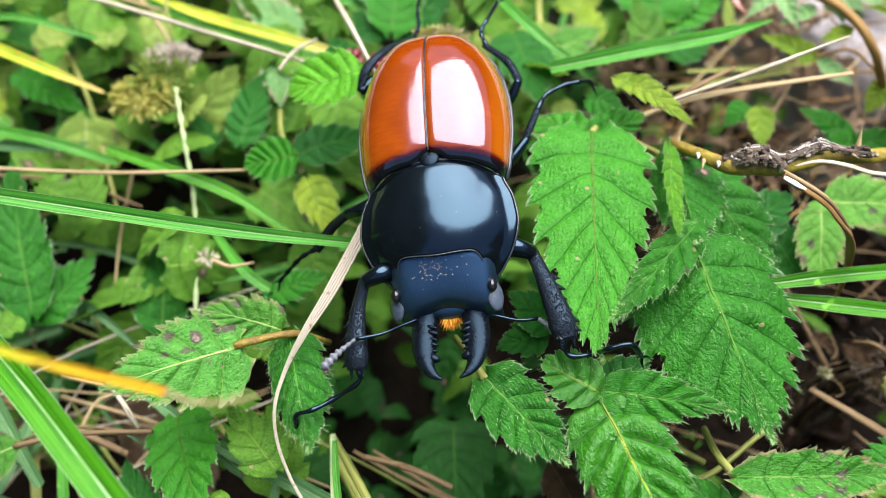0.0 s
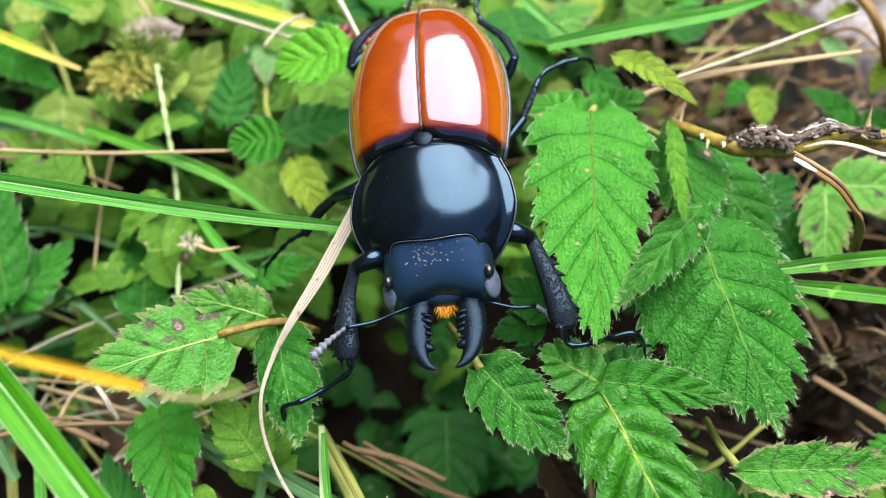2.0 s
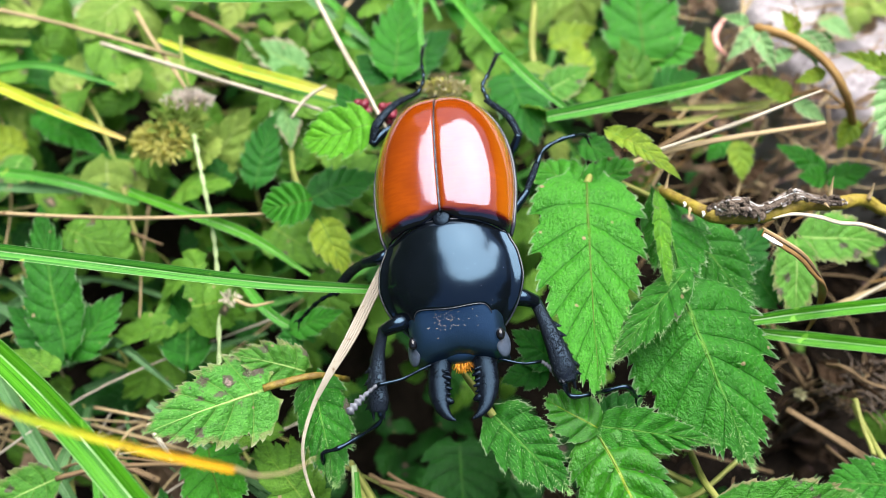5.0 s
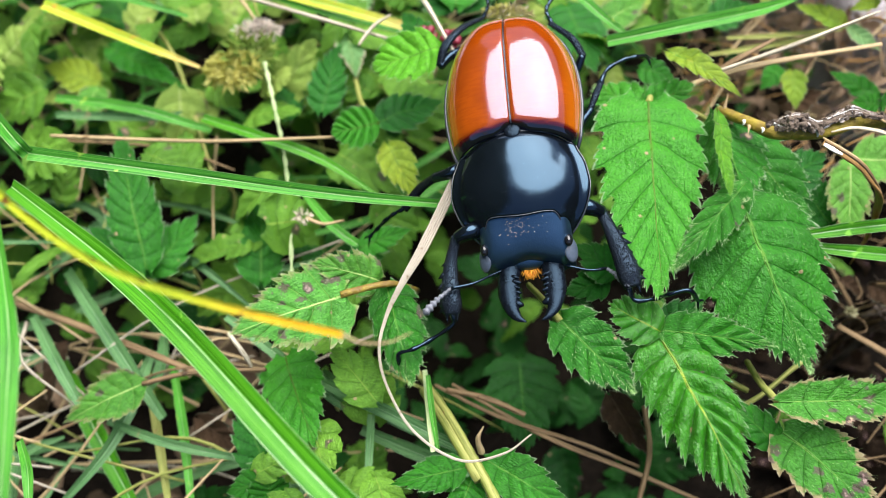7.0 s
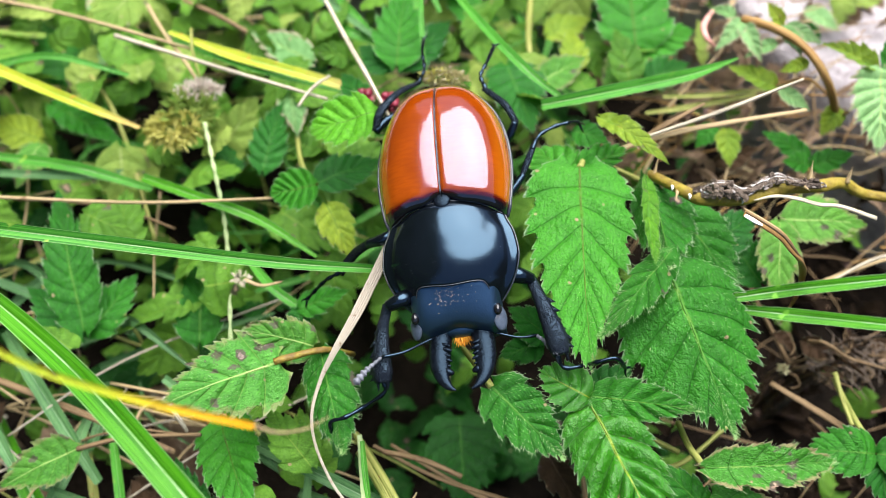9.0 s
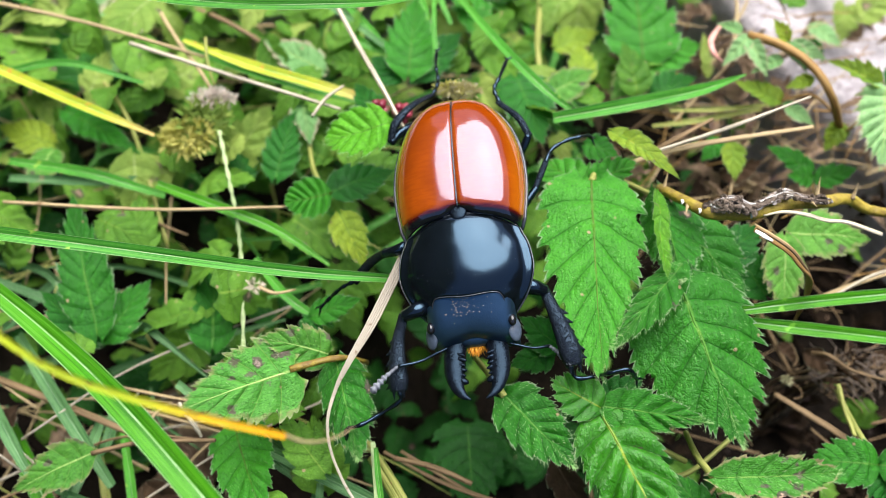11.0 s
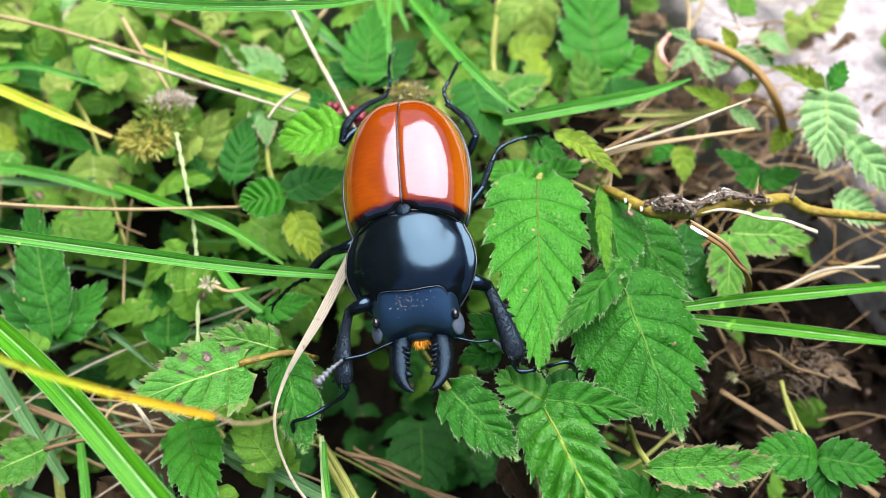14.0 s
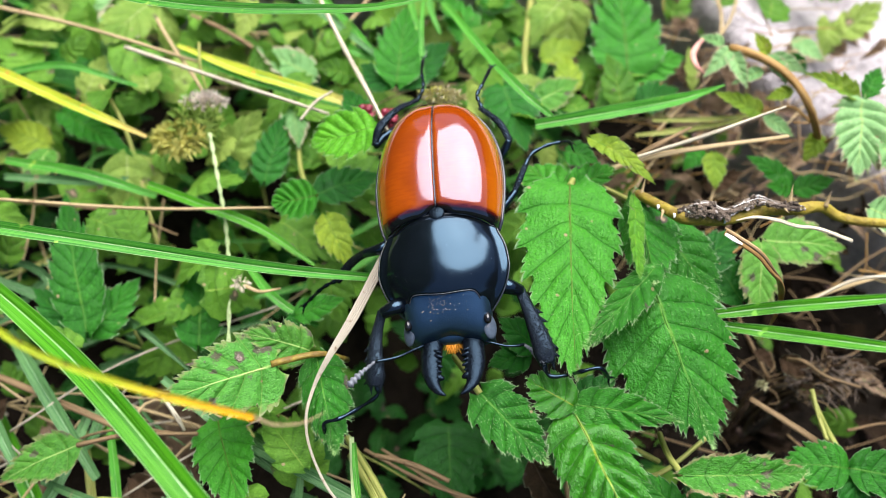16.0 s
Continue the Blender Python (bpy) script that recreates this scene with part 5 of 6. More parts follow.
    for x, y, z in ((0.0390, 0.0796, 0.0755), (0.0474, 0.0783, 0.0760), (0.0372, 0.0830, 0.0730)):
        arc = [vec((x + 0.0002 * math.cos(a), y + 0.00045 * math.sin(a), z + 0.0002 * math.cos(2 * a))) for a in (-1.4, -0.7, 0.0, 0.7, 1.4)]
        d = local(tube_data(arc, [0.00008, 0.00022, 0.00022, 0.00008], 16, 6, 0.2), o)
        part("leaf_scar", mesh_of("leaf_scar", *d[:2], PITH, d[2]), root, "whitish crescent leaf scar")
    for a, b in (((0.0358, 0.0880, 0.0690), (0.0364, 0.0903, 0.0712)), ((0.0586, 0.0821, 0.0748), (0.0583, 0.0790, 0.0775)), ((0.0600, 0.0828, 0.0750), (0.0602, 0.0850, 0.0775)), ((0.0681, 0.0845, 0.0715), (0.0685, 0.0861, 0.0740)), ((0.0385, 0.0830, 0.0725), (0.0371, 0.0795, 0.0745))):
        d = local(tube_data((a, b), [0.0005, 0.00022, 0.00003], 8, 7), o)
        part("thorn", mesh_of("thorn", *d[:2], STRAW, d[2]), root, "pale hooked thorn")


twisted_stem()
branch()


def berry():
    bm = bmesh.new()
    for k in range(14):
        a = k * 2.4
        z = 1 - 2 * (k + 0.5) / 14
        r = math.sqrt(1 - z * z)
        bmesh.ops.create_icosphere(bm, subdivisions=1, radius=0.0009, matrix=Matrix.Translation((r * math.cos(a) * 0.0014, r * math.sin(a) * 0.0014, z * 0.0014)))
    me = bpy.data.meshes.new("berry")
    bm.to_mesh(me)
    bm.free()
    me.materials.append(BERRY)
    me.polygons.foreach_set("use_smooth", [True] * len(me.polygons))
    for where in ((-0.0152, 0.1090, 0.0655), (-0.0108, 0.1085, 0.0650)):
        thing("berry", me, Matrix.Translation(where), "small dark red unripe berry", "berry", "berries")


berry()

# ---- the withering shoot by the stone ----
leaf_plant(
    [
        ((0.0616, 0.1309, 0.0620), (0.0552, 0.1246, 0.0600), 4.2, dict(mat=LEAF_PALE, teeth=6, fold=0.4)),
        ((0.0617, 0.1302, 0.0620), (0.0640, 0.1209, 0.0610), 4.0, dict(mat=LEAF_PALE, teeth=6, fold=0.5, roll=25)),
        ((0.0607, 0.1331, 0.0610), (0.0561, 0.1365, 0.0600), 3.6, dict(mat=LEAF_PALE, teeth=6, fold=0.5)),
        ((0.0690, 0.1288, 0.0630), (0.0668, 0.1338, 0.0640), 3.2, dict(mat=LEAF_YELLOW, teeth=6, fold=0.5, roll=-20)),
        ((0.0694, 0.1284, 0.0630), (0.0715, 0.1209, 0.0620), 4.4, dict(mat=LEAF_PALE, teeth=6, fold=0.4)),
        ((0.0702, 0.1287, 0.0630), (0.0764, 0.1246, 0.0620), 3.8, dict(mat=LEAF_PALE, teeth=6, roll=30)),
        ((0.0673, 0.1251, 0.0620), (0.0609, 0.1227, 0.0600), 3.6, dict(mat=LEAF_PALE, teeth=6, fold=0.5)),
        ((0.0727, 0.1200, 0.0620), (0.0675, 0.1188, 0.0600), 3.4, dict(mat=LEAF_YELLOW, teeth=6)),
    ],
    "withering pale green shoot with crumpled leaflets",
    ((0.0617, 0.1314, 0.0620), (0.0664, 0.1271, 0.0640), (0.0718, 0.1218, 0.0640), (0.0754, 0.1153, 0.0620), (0.0809, 0.1136, 0.0520)),
    0.0008,
    TWIG_RED,
)
leaf_plant(
    [
        ((0.0680, 0.1188, 0.0560), (0.0580, 0.1220, 0.0580), 5.0, dict(mat=LEAF_YELLOW, teeth=7, fold=0.3)),
        ((0.0685, 0.1180, 0.0560), (0.0745, 0.1136, 0.0540), 4.6, dict(mat=LEAF_PALE, teeth=7)),
        ((0.0805, 0.1143, 0.0540), (0.0763, 0.1088, 0.0520), 5.0, dict(mat=LEAF_YELLOW, teeth=7)),
        ((0.0592, 0.1138, 0.0480), (0.0589, 0.1056, 0.0460), 6.0, dict(mat=LEAF_YELLOW, teeth=6)),
        ((0.0569, 0.1146, 0.0480), (0.0525, 0.1108, 0.0460), 5.0, dict(mat=LEAF, teeth=6)),
    ],
    "browning yellow-green leaves over dead twigs",
    ((0.0680, 0.1188, 0.0560), (0.0739, 0.1186, 0.0580), (0.0802, 0.1158, 0.0540)),
    0.00025,
    TWIG_RED,
)
leaf_plant([((0.0858, 0.1512, 0.0440), (0.0917, 0.1440, 0.0440), 6.0, dict(mat=LEAF_PALE, teeth=6)), ((0.0860, 0.1512, 0.0400), (0.0889, 0.1437, 0.0400), 5.0, dict(mat=LEAF, teeth=6))], "small pale green leaf on the stone")
leaf_plant([((-0.0579, 0.1575, 0.0500), (-0.0436, 0.1666, 0.0540), 12.0, dict(mat=LEAF, teeth=9)), ((-0.0768, 0.1653, 0.0460), (-0.0568, 0.1564, 0.0480), 10.0, dict(mat=LEAF, teeth=9)), ((-0.0860, 0.1596, 0.0420), (-0.0813, 0.1732, 0.0440), 12.0, dict(mat=LEAF_PALE, teeth=9))], "green leaves at the far side of the grass")
leaf_plant([((0.0108, 0.1593, 0.0460), (0.0212, 0.1649, 0.0480), 9.0, dict(mat=LEAF_BRIGHT, teeth=8)), ((0.0086, 0.1464, 0.0460), (0.0007, 0.1634, 0.0460), 9.0, dict(mat=LEAF, teeth=8)), ((0.0239, 0.1424, 0.0460), (0.0344, 0.1475, 0.0460), 8.0, dict(mat=LEAF_YELLOW, teeth=7))], "light green leaves behind the moss")

# ---- more blades and litter ----
for p, w, mat, text in (
    (((-0.0901, 0.0615, 0.0240), (-0.0806, 0.0473, 0.0260), (-0.0707, 0.0326, 0.0260)), 4.2, GRASS_RIB, "pale grass blade with a white midrib, low down"),
    (((-0.0929, 0.0671, 0.0340), (-0.0857, 0.0568, 0.0360), (-0.0793, 0.0478, 0.0360)), 2.6, GRASS_DARK, "dull grey-green grass blade in the tangle"),
    (((-0.0881, 0.0769, 0.0340), (-0.0770, 0.0624, 0.0360), (-0.0639, 0.0455, 0.0360)), 3.0, GRASS_DARK, "dull grey-green grass blade in the tangle"),
    (((-0.0709, 0.0574, 0.0280), (-0.0664, 0.0442, 0.0300), (-0.0625, 0.0306, 0.0300)), 1.8, STEM, "olive upright grass stem in the tangle"),
    (((-0.0657, 0.0589, 0.0300), (-0.0606, 0.0440, 0.0340), (-0.0573, 0.0297, 0.0340)), 1.9, GRASS, "upright green grass blade in the tangle"),
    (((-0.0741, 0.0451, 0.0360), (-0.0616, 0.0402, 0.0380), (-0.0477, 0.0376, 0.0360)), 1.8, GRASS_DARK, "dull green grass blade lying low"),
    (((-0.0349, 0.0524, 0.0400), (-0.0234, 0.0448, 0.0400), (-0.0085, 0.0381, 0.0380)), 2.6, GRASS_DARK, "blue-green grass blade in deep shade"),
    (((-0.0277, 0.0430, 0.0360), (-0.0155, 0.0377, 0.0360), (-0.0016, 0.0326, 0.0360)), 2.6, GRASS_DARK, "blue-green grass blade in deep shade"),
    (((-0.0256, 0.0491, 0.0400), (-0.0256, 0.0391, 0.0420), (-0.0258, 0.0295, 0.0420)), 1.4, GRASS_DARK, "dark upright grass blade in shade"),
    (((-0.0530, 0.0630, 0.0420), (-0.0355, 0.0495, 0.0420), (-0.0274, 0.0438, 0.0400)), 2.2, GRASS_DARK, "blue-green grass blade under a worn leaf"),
    (((-0.0158, 0.0474, 0.0540), (-0.0150, 0.0398, 0.0550), (-0.0145, 0.0336, 0.0540)), 1.1, STEM_PALE, "short pale upright grass stalk"),
    (((-0.0816, 0.0368, 0.0520), (-0.0785, 0.0316, 0.0540), (-0.0769, 0.0254, 0.0540)), 1.9, GRASS, "short bright green grass blade"),
    (((-0.0310, 0.1605, 0.0500), (-0.0207, 0.1457, 0.0520), (-0.0125, 0.1319, 0.0540)), 1.7, GRASS, "green grass blade behind the straw"),
    (((-0.0006, 0.1694, 0.0520), (-0.0026, 0.1525, 0.0540), (-0.0002, 0.1418, 0.0540)), 1.4, GRASS, "thin green grass blade near the stone"),
    (((-0.0094, 0.1696, 0.0500), (-0.0068, 0.1526, 0.0520), (-0.0043, 0.1385, 0.0540)), 1.5, GRASS, "thin green grass blade near the stone"),
    (((-0.0925, 0.1110, 0.0460), (-0.0752, 0.1066, 0.0480), (-0.0593, 0.1023, 0.0460)), 2.2, GRASS, "green grass blade among dark leaves"),
    (((-0.0927, 0.1081, 0.0440), (-0.0722, 0.1059, 0.0460), (-0.0627, 0.1079, 0.0440)), 2.0, GRASS_DARK, "dull green grass blade among leaves"),
    (((-0.0260, 0.1451, 0.0500), (-0.0195, 0.1382, 0.0520), (-0.0133, 0.1367, 0.0500)), 2.0, GRASS, "short green grass blade behind the straw"),
    (((0.0703, 0.1230, 0.0500), (0.0567, 0.1198, 0.0520), (0.0463, 0.1210, 0.0500)), 1.0, STEM, "olive thin dead grass stem"),
    (((0.0672, 0.1230, 0.0480), (0.0521, 0.1184, 0.0500), (0.0427, 0.1184, 0.0480)), 1.2, STEM, "olive thin dead grass stem"),
):
    grass_blade(p, w, mat, text)
for a, b, w, roll in (
    ((0.0701, 0.0707, 0.0360), (0.0761, 0.0648, 0.0380), 5.0, 30),
    ((0.0744, 0.0673, 0.0380), (0.0849, 0.0643, 0.0360), 4.0, -40),
    ((0.0875, 0.0731, 0.0300), (0.0916, 0.0660, 0.0300), 4.5, 10),
    ((0.0654, 0.0730, 0.0340), (0.0705, 0.0691, 0.0340), 4.0, -20),
    ((0.0493, 0.0645, 0.0400), (0.0618, 0.0588, 0.0360), 7.0, 10),
    ((0.0586, 0.1113, 0.0400), (0.0697, 0.1129, 0.0420), 6.0, 30),
    ((0.0522, 0.1223, 0.0420), (0.0620, 0.1191, 0.0420), 5.0, -30),
    ((0.0176, 0.0489, 0.0360), (0.0227, 0.0384, 0.0360), 7.0, 20),
    ((-0.0594, 0.0474, 0.0300), (-0.0513, 0.0408, 0.0300), 6.0, 10),
    ((-0.0869, 0.0627, 0.0300), (-0.0915, 0.0523, 0.0300), 6.0, 20),
):
    SEED[0] += 1
    d = leaf_data((vec(b) - vec(a)).length, w * MM, 6, 0.5, 0.5, 0.8, seed=SEED[0], fine=5, across=4)
    thing("dead_leaf", mesh_of("dead_leaf", *d[:2], DEAD, d[2]), frame_of(a, b, roll), "curled brown dead leaf on the soil", "leaf", "dead leaves")
stalk(((0.0694, 0.0689, 0.0400), (0.0707, 0.0665, 0.0440), (0.0754, 0.0643, 0.0420), (0.0827, 0.0629, 0.0400)), (0.5, 0.5, 0.4, 0.3), STRAW_BROWN, "twisted brown dead twig on soil")
stalk(((0.0700, 0.0599, 0.0460), (0.0701, 0.0548, 0.0460), (0.0702, 0.0496, 0.0470)), (0.6, 0.5, 0.5), STEM, "short yellow-green plant stem", "plant_stem", "stem", "plant stems")
stalk(((-0.0661, 0.1501, 0.0500), (-0.0593, 0.1370, 0.0540), (-0.0529, 0.1266, 0.0560), (-0.0494, 0.1205, 0.0560)), (0.6, 0.5, 0.5, 0.4), STRAW, "crooked tan dry stalk among grass")
stalk(((-0.0516, 0.1322, 0.0600), (-0.0506, 0.1261, 0.0600), (-0.0491, 0.1211, 0.0580)), (0.4, 0.4, 0.3), STEM, "short olive stem above a seed head", "plant_stem", "stem", "plant stems")
stalk(((-0.0592, 0.1541, 0.0460), (-0.0505, 0.1478, 0.0480), (-0.0429, 0.1437, 0.0460)), (0.8, 0.7, 0.6), STRAW_BROWN, "dead brown stalk in the grass")
stalk(((-0.0755, 0.1304, 0.0480), (-0.0686, 0.1195, 0.0500), (-0.0649, 0.1108, 0.0460), (-0.0591, 0.0938, 0.0400)), (0.6, 0.6, 0.6, 0.5), STEM, "tan crooked plant stem in the grass", "plant_stem", "stem", "plant stems")
stalk(((-0.0912, 0.1045, 0.0400), (-0.0692, 0.1009, 0.0420), (-0.0548, 0.0953, 0.0420)), (0.4, 0.4, 0.3), STRAW_BROWN, "thin brown straw in shade")
stalk(((-0.0501, 0.0561, 0.0500), (-0.0472, 0.0524, 0.0500), (-0.0460, 0.0506, 0.0480)), (0.5, 0.55, 0.4), STRAW_PALE, "short pale dry twig")
stalk(((-0.0484, 0.0516, 0.0440), (-0.0587, 0.0538, 0.0400), (-0.0698, 0.0537, 0.0340), (-0.0809, 0.0477, 0.0300), (-0.0936, 0.0429, 0.0280)), (0.3, 0.3, 0.3, 0.35, 0.4), STRAW_BROWN, "tan bramble stem with old thorns", "plant_stem", "stem", "plant stems")
stalk(((-0.0123, 0.0482, 0.0420), (-0.0054, 0.0462, 0.0430), (0.0014, 0.0434, 0.0420)), (0.6, 0.7, 0.6), STRAW_BROWN, "brown dry twig under a leaf")
stalk(((0.0236, 0.0467, 0.0360), (0.0232, 0.0378, 0.0380), (0.0203, 0.0290, 0.0380)), (0.6, 0.6, 0.6), STRAW_BROWN, "upright brown dead stalk in shade")
stalk(((-0.0209, 0.1492, 0.0500), (-0.0138, 0.1583, 0.0520), (-0.0021, 0.1694, 0.0500)), (0.6, 0.5, 0.4), STRAW, "curved tan straw near the stone")
stalk(((0.0663, 0.1716, 0.0460), (0.0677, 0.1561, 0.0480), (0.0649, 0.1413, 0.0460)), (0.7, 0.6, 0.5), STRAW, "tan forked dry stalk near the stone")
stalk(((0.0583, 0.1384, 0.0580), (0.0543, 0.1318, 0.0600), (0.0543, 0.1282, 0.0600), (0.0566, 0.1275, 0.0580)), (0.6, 0.9, 0.8, 0.4), PINK, "curled pink withered stalk near the stone", flat=0.6)
stalk(((0.0770, 0.1732, 0.0440), (0.0714, 0.1577, 0.0460), (0.0662, 0.1485, 0.0460)), (0.6, 0.5, 0.4), STRAW, "tan dry stalk near the stone")
stalk(((-0.0067, 0.0344, 0.0510), (-0.0073, 0.0356, 0.0540), (-0.0064, 0.0371, 0.0560)), (0.8, 0.5, 0.1), STRAW, "pale hooked bramble thorn", "thorn", "thorn", "thorns")


# ---- the stag beetle ----
SHIELD = vec((-0.0019, 0.0741, 0.0838))
BODY = Matrix.Translation(SHIELD) @ pose(0, 0, 0, 10, 0, 3.0) @ pose(0, 0, 0, 0, -12, 0)
TO_BODY = BODY.inverted()


ELY_L = 22.8
ELY_W = ((0, 9.2), (1, 9.8), (5, 10.6), (9, 10.7), (13, 10.2), (16.7, 9.1), (19.1, 7.7), (20.9, 5.9), (22.1, 3.5), (22.8, 0.25))
ELY_Z = ((0, 0.25), (4, 0.6), (9, 0.7), (14, 0.3), (16.7, -0.35), (19.0, -1.2), (20.4, -2.1), (21.6, -3.4), (22.4, -5.0), (22.8, -6.8))
ELY_D = ((0, 5.2), (6, 6.3), (14, 7.0), (18.6, 6.4), (20.9, 4.4), (22.0, 2.6), (22.8, 0.6))


def elytron_point(side, s, y):
    """s from 0 at the seam to 1 at the rim."""
    w = soft_step(ELY_W, y)
    x = s * w
    drop = soft_step(ELY_D, y) * (1 - (1 - min(s, 1.0) ** 3.3) ** 0.6)
    seam = 0.12 * math.exp(-((x / 0.22) ** 2))
    roll_off = 0.9 * math.exp(-((y / 0.9) ** 2))
    return vec((side * (x + 0.02), y, soft_step(ELY_Z, y) - drop - seam - roll_off)) * MM


def build_elytron(side):
    ny, nx = 60, 26
    verts, faces, uvs = [], [], []
    for j in range(ny + 1):
        y = ELY_L * (1 - (1 - j / ny) ** 1.35)
        for i in range(nx + 1):
            s = 1 - (1 - i / nx) ** 1.6
            front = 1.1 * max(0.0, 1 - s * 3.2) * (1 - y / ELY_L) ** 14
            p = elytron_point(side, s, y)
            p.y += (front - 1.9 * s**2.5 * (1 - y / ELY_L) ** 6) * MM
            verts.append(p)
            uvs.append((y / ELY_L, s))
    n = nx + 1
    for j in range(ny):
        for i in range(nx):
            q = j * n + i
            f = (q, q + 1, q + n + 1, q + n)
            faces.append(f if side > 0 else f[::-1])
    return verts, faces, uvs


PRO_W = ((-15.6, 6.3), (-14.6, 7.4), (-13.0, 8.8), (-11.0, 9.9), (-8.5, 10.6), (-6.5, 10.5), (-4.5, 10.1), (-2.6, 9.3), (0.2, 8.6))
PRO_Z = ((-15.6, -3.6), (-13.2, -1.9), (-10.0, -0.75), (-6.5, -0.25), (-4, -0.1), (-1, -0.3), (0.2, -0.9))


def pronotum_point(s, v):
    """s from -1 to 1 across, v from 0 at the back to 1 at the front."""
    back = 0.2 - 2.2 * abs(s) ** 2.8
    lobe = min(1.0, max(0.0, (abs(s) - 0.5) / 0.38))
    front = -12.7 - 0.25 * math.cos(s * 5.0) * (1 - s * s) - 2.3 * lobe * lobe * (3 - 2 * lobe)
    y = back + (front - back) * v
    w = soft_step(PRO_W, y)
    x = s * w
    drop = 4.2 * (1 - (1 - min(abs(s), 1) ** 2.1) ** 0.6) + 1.4 * s * s
    dent = 0.25 * math.exp(-(((x - 6.5) / 1.3) ** 2 + ((y + 4.6) / 1.3) ** 2)) + 0.2 * math.exp(-(((x + 6.5) / 1.3) ** 2 + ((y + 4.6) / 1.3) ** 2))
    flange = 1.5 * max(0.0, (abs(s) - 0.86) / 0.14) ** 1.5
    return vec((x, y, soft_step(PRO_Z, y) - drop - dent + flange)) * MM


def build_pronotum():
    nx, ny = 48, 34
    verts, faces, uvs = [], [], []
    for j in range(ny + 1):
        for i in range(nx + 1):
            t = -1 + 2 * i / nx
            s = math.copysign(1 - (1 - abs(t)) ** 1.5, t)
            verts.append(pronotum_point(s, j / ny))
            uvs.append((i / nx, j / ny))
    n = nx + 1
    for j in range(ny):
        for i in range(nx):
            q = j * n + i
            faces.append((q, q + n, q + n + 1, q + 1))
    return verts, faces, uvs


HEAD_W = ((-19.6, 6.3), (-19.0, 6.8), (-17.8, 7.0), (-16, 6.95), (-14, 7.1), (-12.6, 7.2), (-10, 6.9))
HEAD_Z = ((-19.6, -8.0), (-18.9, -6.9), (-17, -5.2), (-14, -3.5), (-12, -2.7), (-10, -3.4))


def head_point(s, v):
    front = -19.4 + 1.1 * math.exp(-((s / 0.5) ** 2)) + 0.7 * max(0, abs(s) - 0.75) / 0.25
    y = -10.0 + (front + 10.0) * v
    w = soft_step(HEAD_W, y)
    drop = 2.6 * (1 - (1 - min(abs(s), 1) ** 6) ** 0.5) + 0.5 * s * s
    dip = 0.5 * math.exp(-((s / 0.5) ** 2)) * v**3
    lip = 2.4 * max(0.0, (v - 0.9) / 0.1) ** 2.2
    return vec((s * w, y, soft_step(HEAD_Z, y) - drop - dip - lip)) * MM


def build_head():
    nx, ny = 44, 34
    verts, faces, uvs = [], [], []
    for j in range(ny + 1):
        for i in range(nx + 1):
            t = -1 + 2 * i / nx
            s = math.copysign(1 - (1 - abs(t)) ** 1.4, t)
            verts.append(head_point(s, j / ny))
            uvs.append((i / nx, j / ny))
    n = nx + 1
    for j in range(ny):
        for i in range(nx):
            q = j * n + i
            faces.append((q, q + n, q + n + 1, q + 1))
    return verts, faces, uvs


def shell(me, thickness=0.0004):
    """Turns a sheet's rim inward so that it has a thick edge."""
    bm = bmesh.new()
    bm.from_mesh(me)
    bmesh.ops.recalc_face_normals(bm, faces=bm.faces)
    if sum(f.normal.z for f in bm.faces) < 0:
        bmesh.ops.reverse_faces(bm, faces=bm.faces)
    edges = [e for e in bm.edges if e.is_boundary]
    out = bmesh.ops.extrude_edge_only(bm, edges=edges)
    for g in out["geom"]:
        if isinstance(g, bmesh.types.BMVert):
            g.co.z -= thickness
    bm.to_mesh(me)
    bm.free()
    me.polygons.foreach_set("use_smooth", [True] * len(me.polygons))
    return me


def ball(name, centre, radii, mat, turn=(0, 0, 0), detail=3):
    bm = bmesh.new()
    bmesh.ops.create_icosphere(bm, subdivisions=detail, radius=1.0, matrix=Matrix.Translation(vec(centre) * MM) @ pose(0, 0, 0, *turn) @ Matrix.Diagonal((*[r * MM for r in radii], 1)))
    me = bpy.data.meshes.new(name)
    bm.to_mesh(me)
    bm.free()
    me.materials.append(mat)
    me.polygons.foreach_set("use_smooth", [True] * len(me.polygons))
    return me


def mandible(side):
    pts = [vec((side * x, y, z)) * MM for x, y, z in ((3.2, -17.8, -9.5), (3.45, -20.6, -9.3), (3.55, -23.2, -8.8), (3.2, -25.5, -8.2), (2.3, -27.0, -7.7), (1.15, -27.8, -7.4))]
    data = [tube_data(pts, [0.0018, 0.0018, 0.00165, 0.0011, 0.0006, 0.0001], 34, 14, 0.03, 0.65)]
    for x, y, r in ((2.15, -20.4, 0.30), (1.95, -21.2, 0.42), (2.15, -22.0, 0.30), (2.0, -22.8, 0.40), (2.2, -23.6, 0.32), (1.9, -24.7, 0.7)):
        a, b = vec((side * (x + 0.8), y + 0.2, -8.5)) * MM, vec((side * (x - 0.45), y - 0.25, -8.2)) * MM
        data.append(tube_data((a, b), [r * MM, r * 0.9 * MM, r * 0.35 * MM], 6, 9))
    return joined(*data)


def body_tube(points, radii, count=24, sides=10, rough=0.0, flat=1.0):
    return tube_data([TO_BODY @ vec(p) for p in points], [r * MM for r in radii], count, sides, rough, flat)


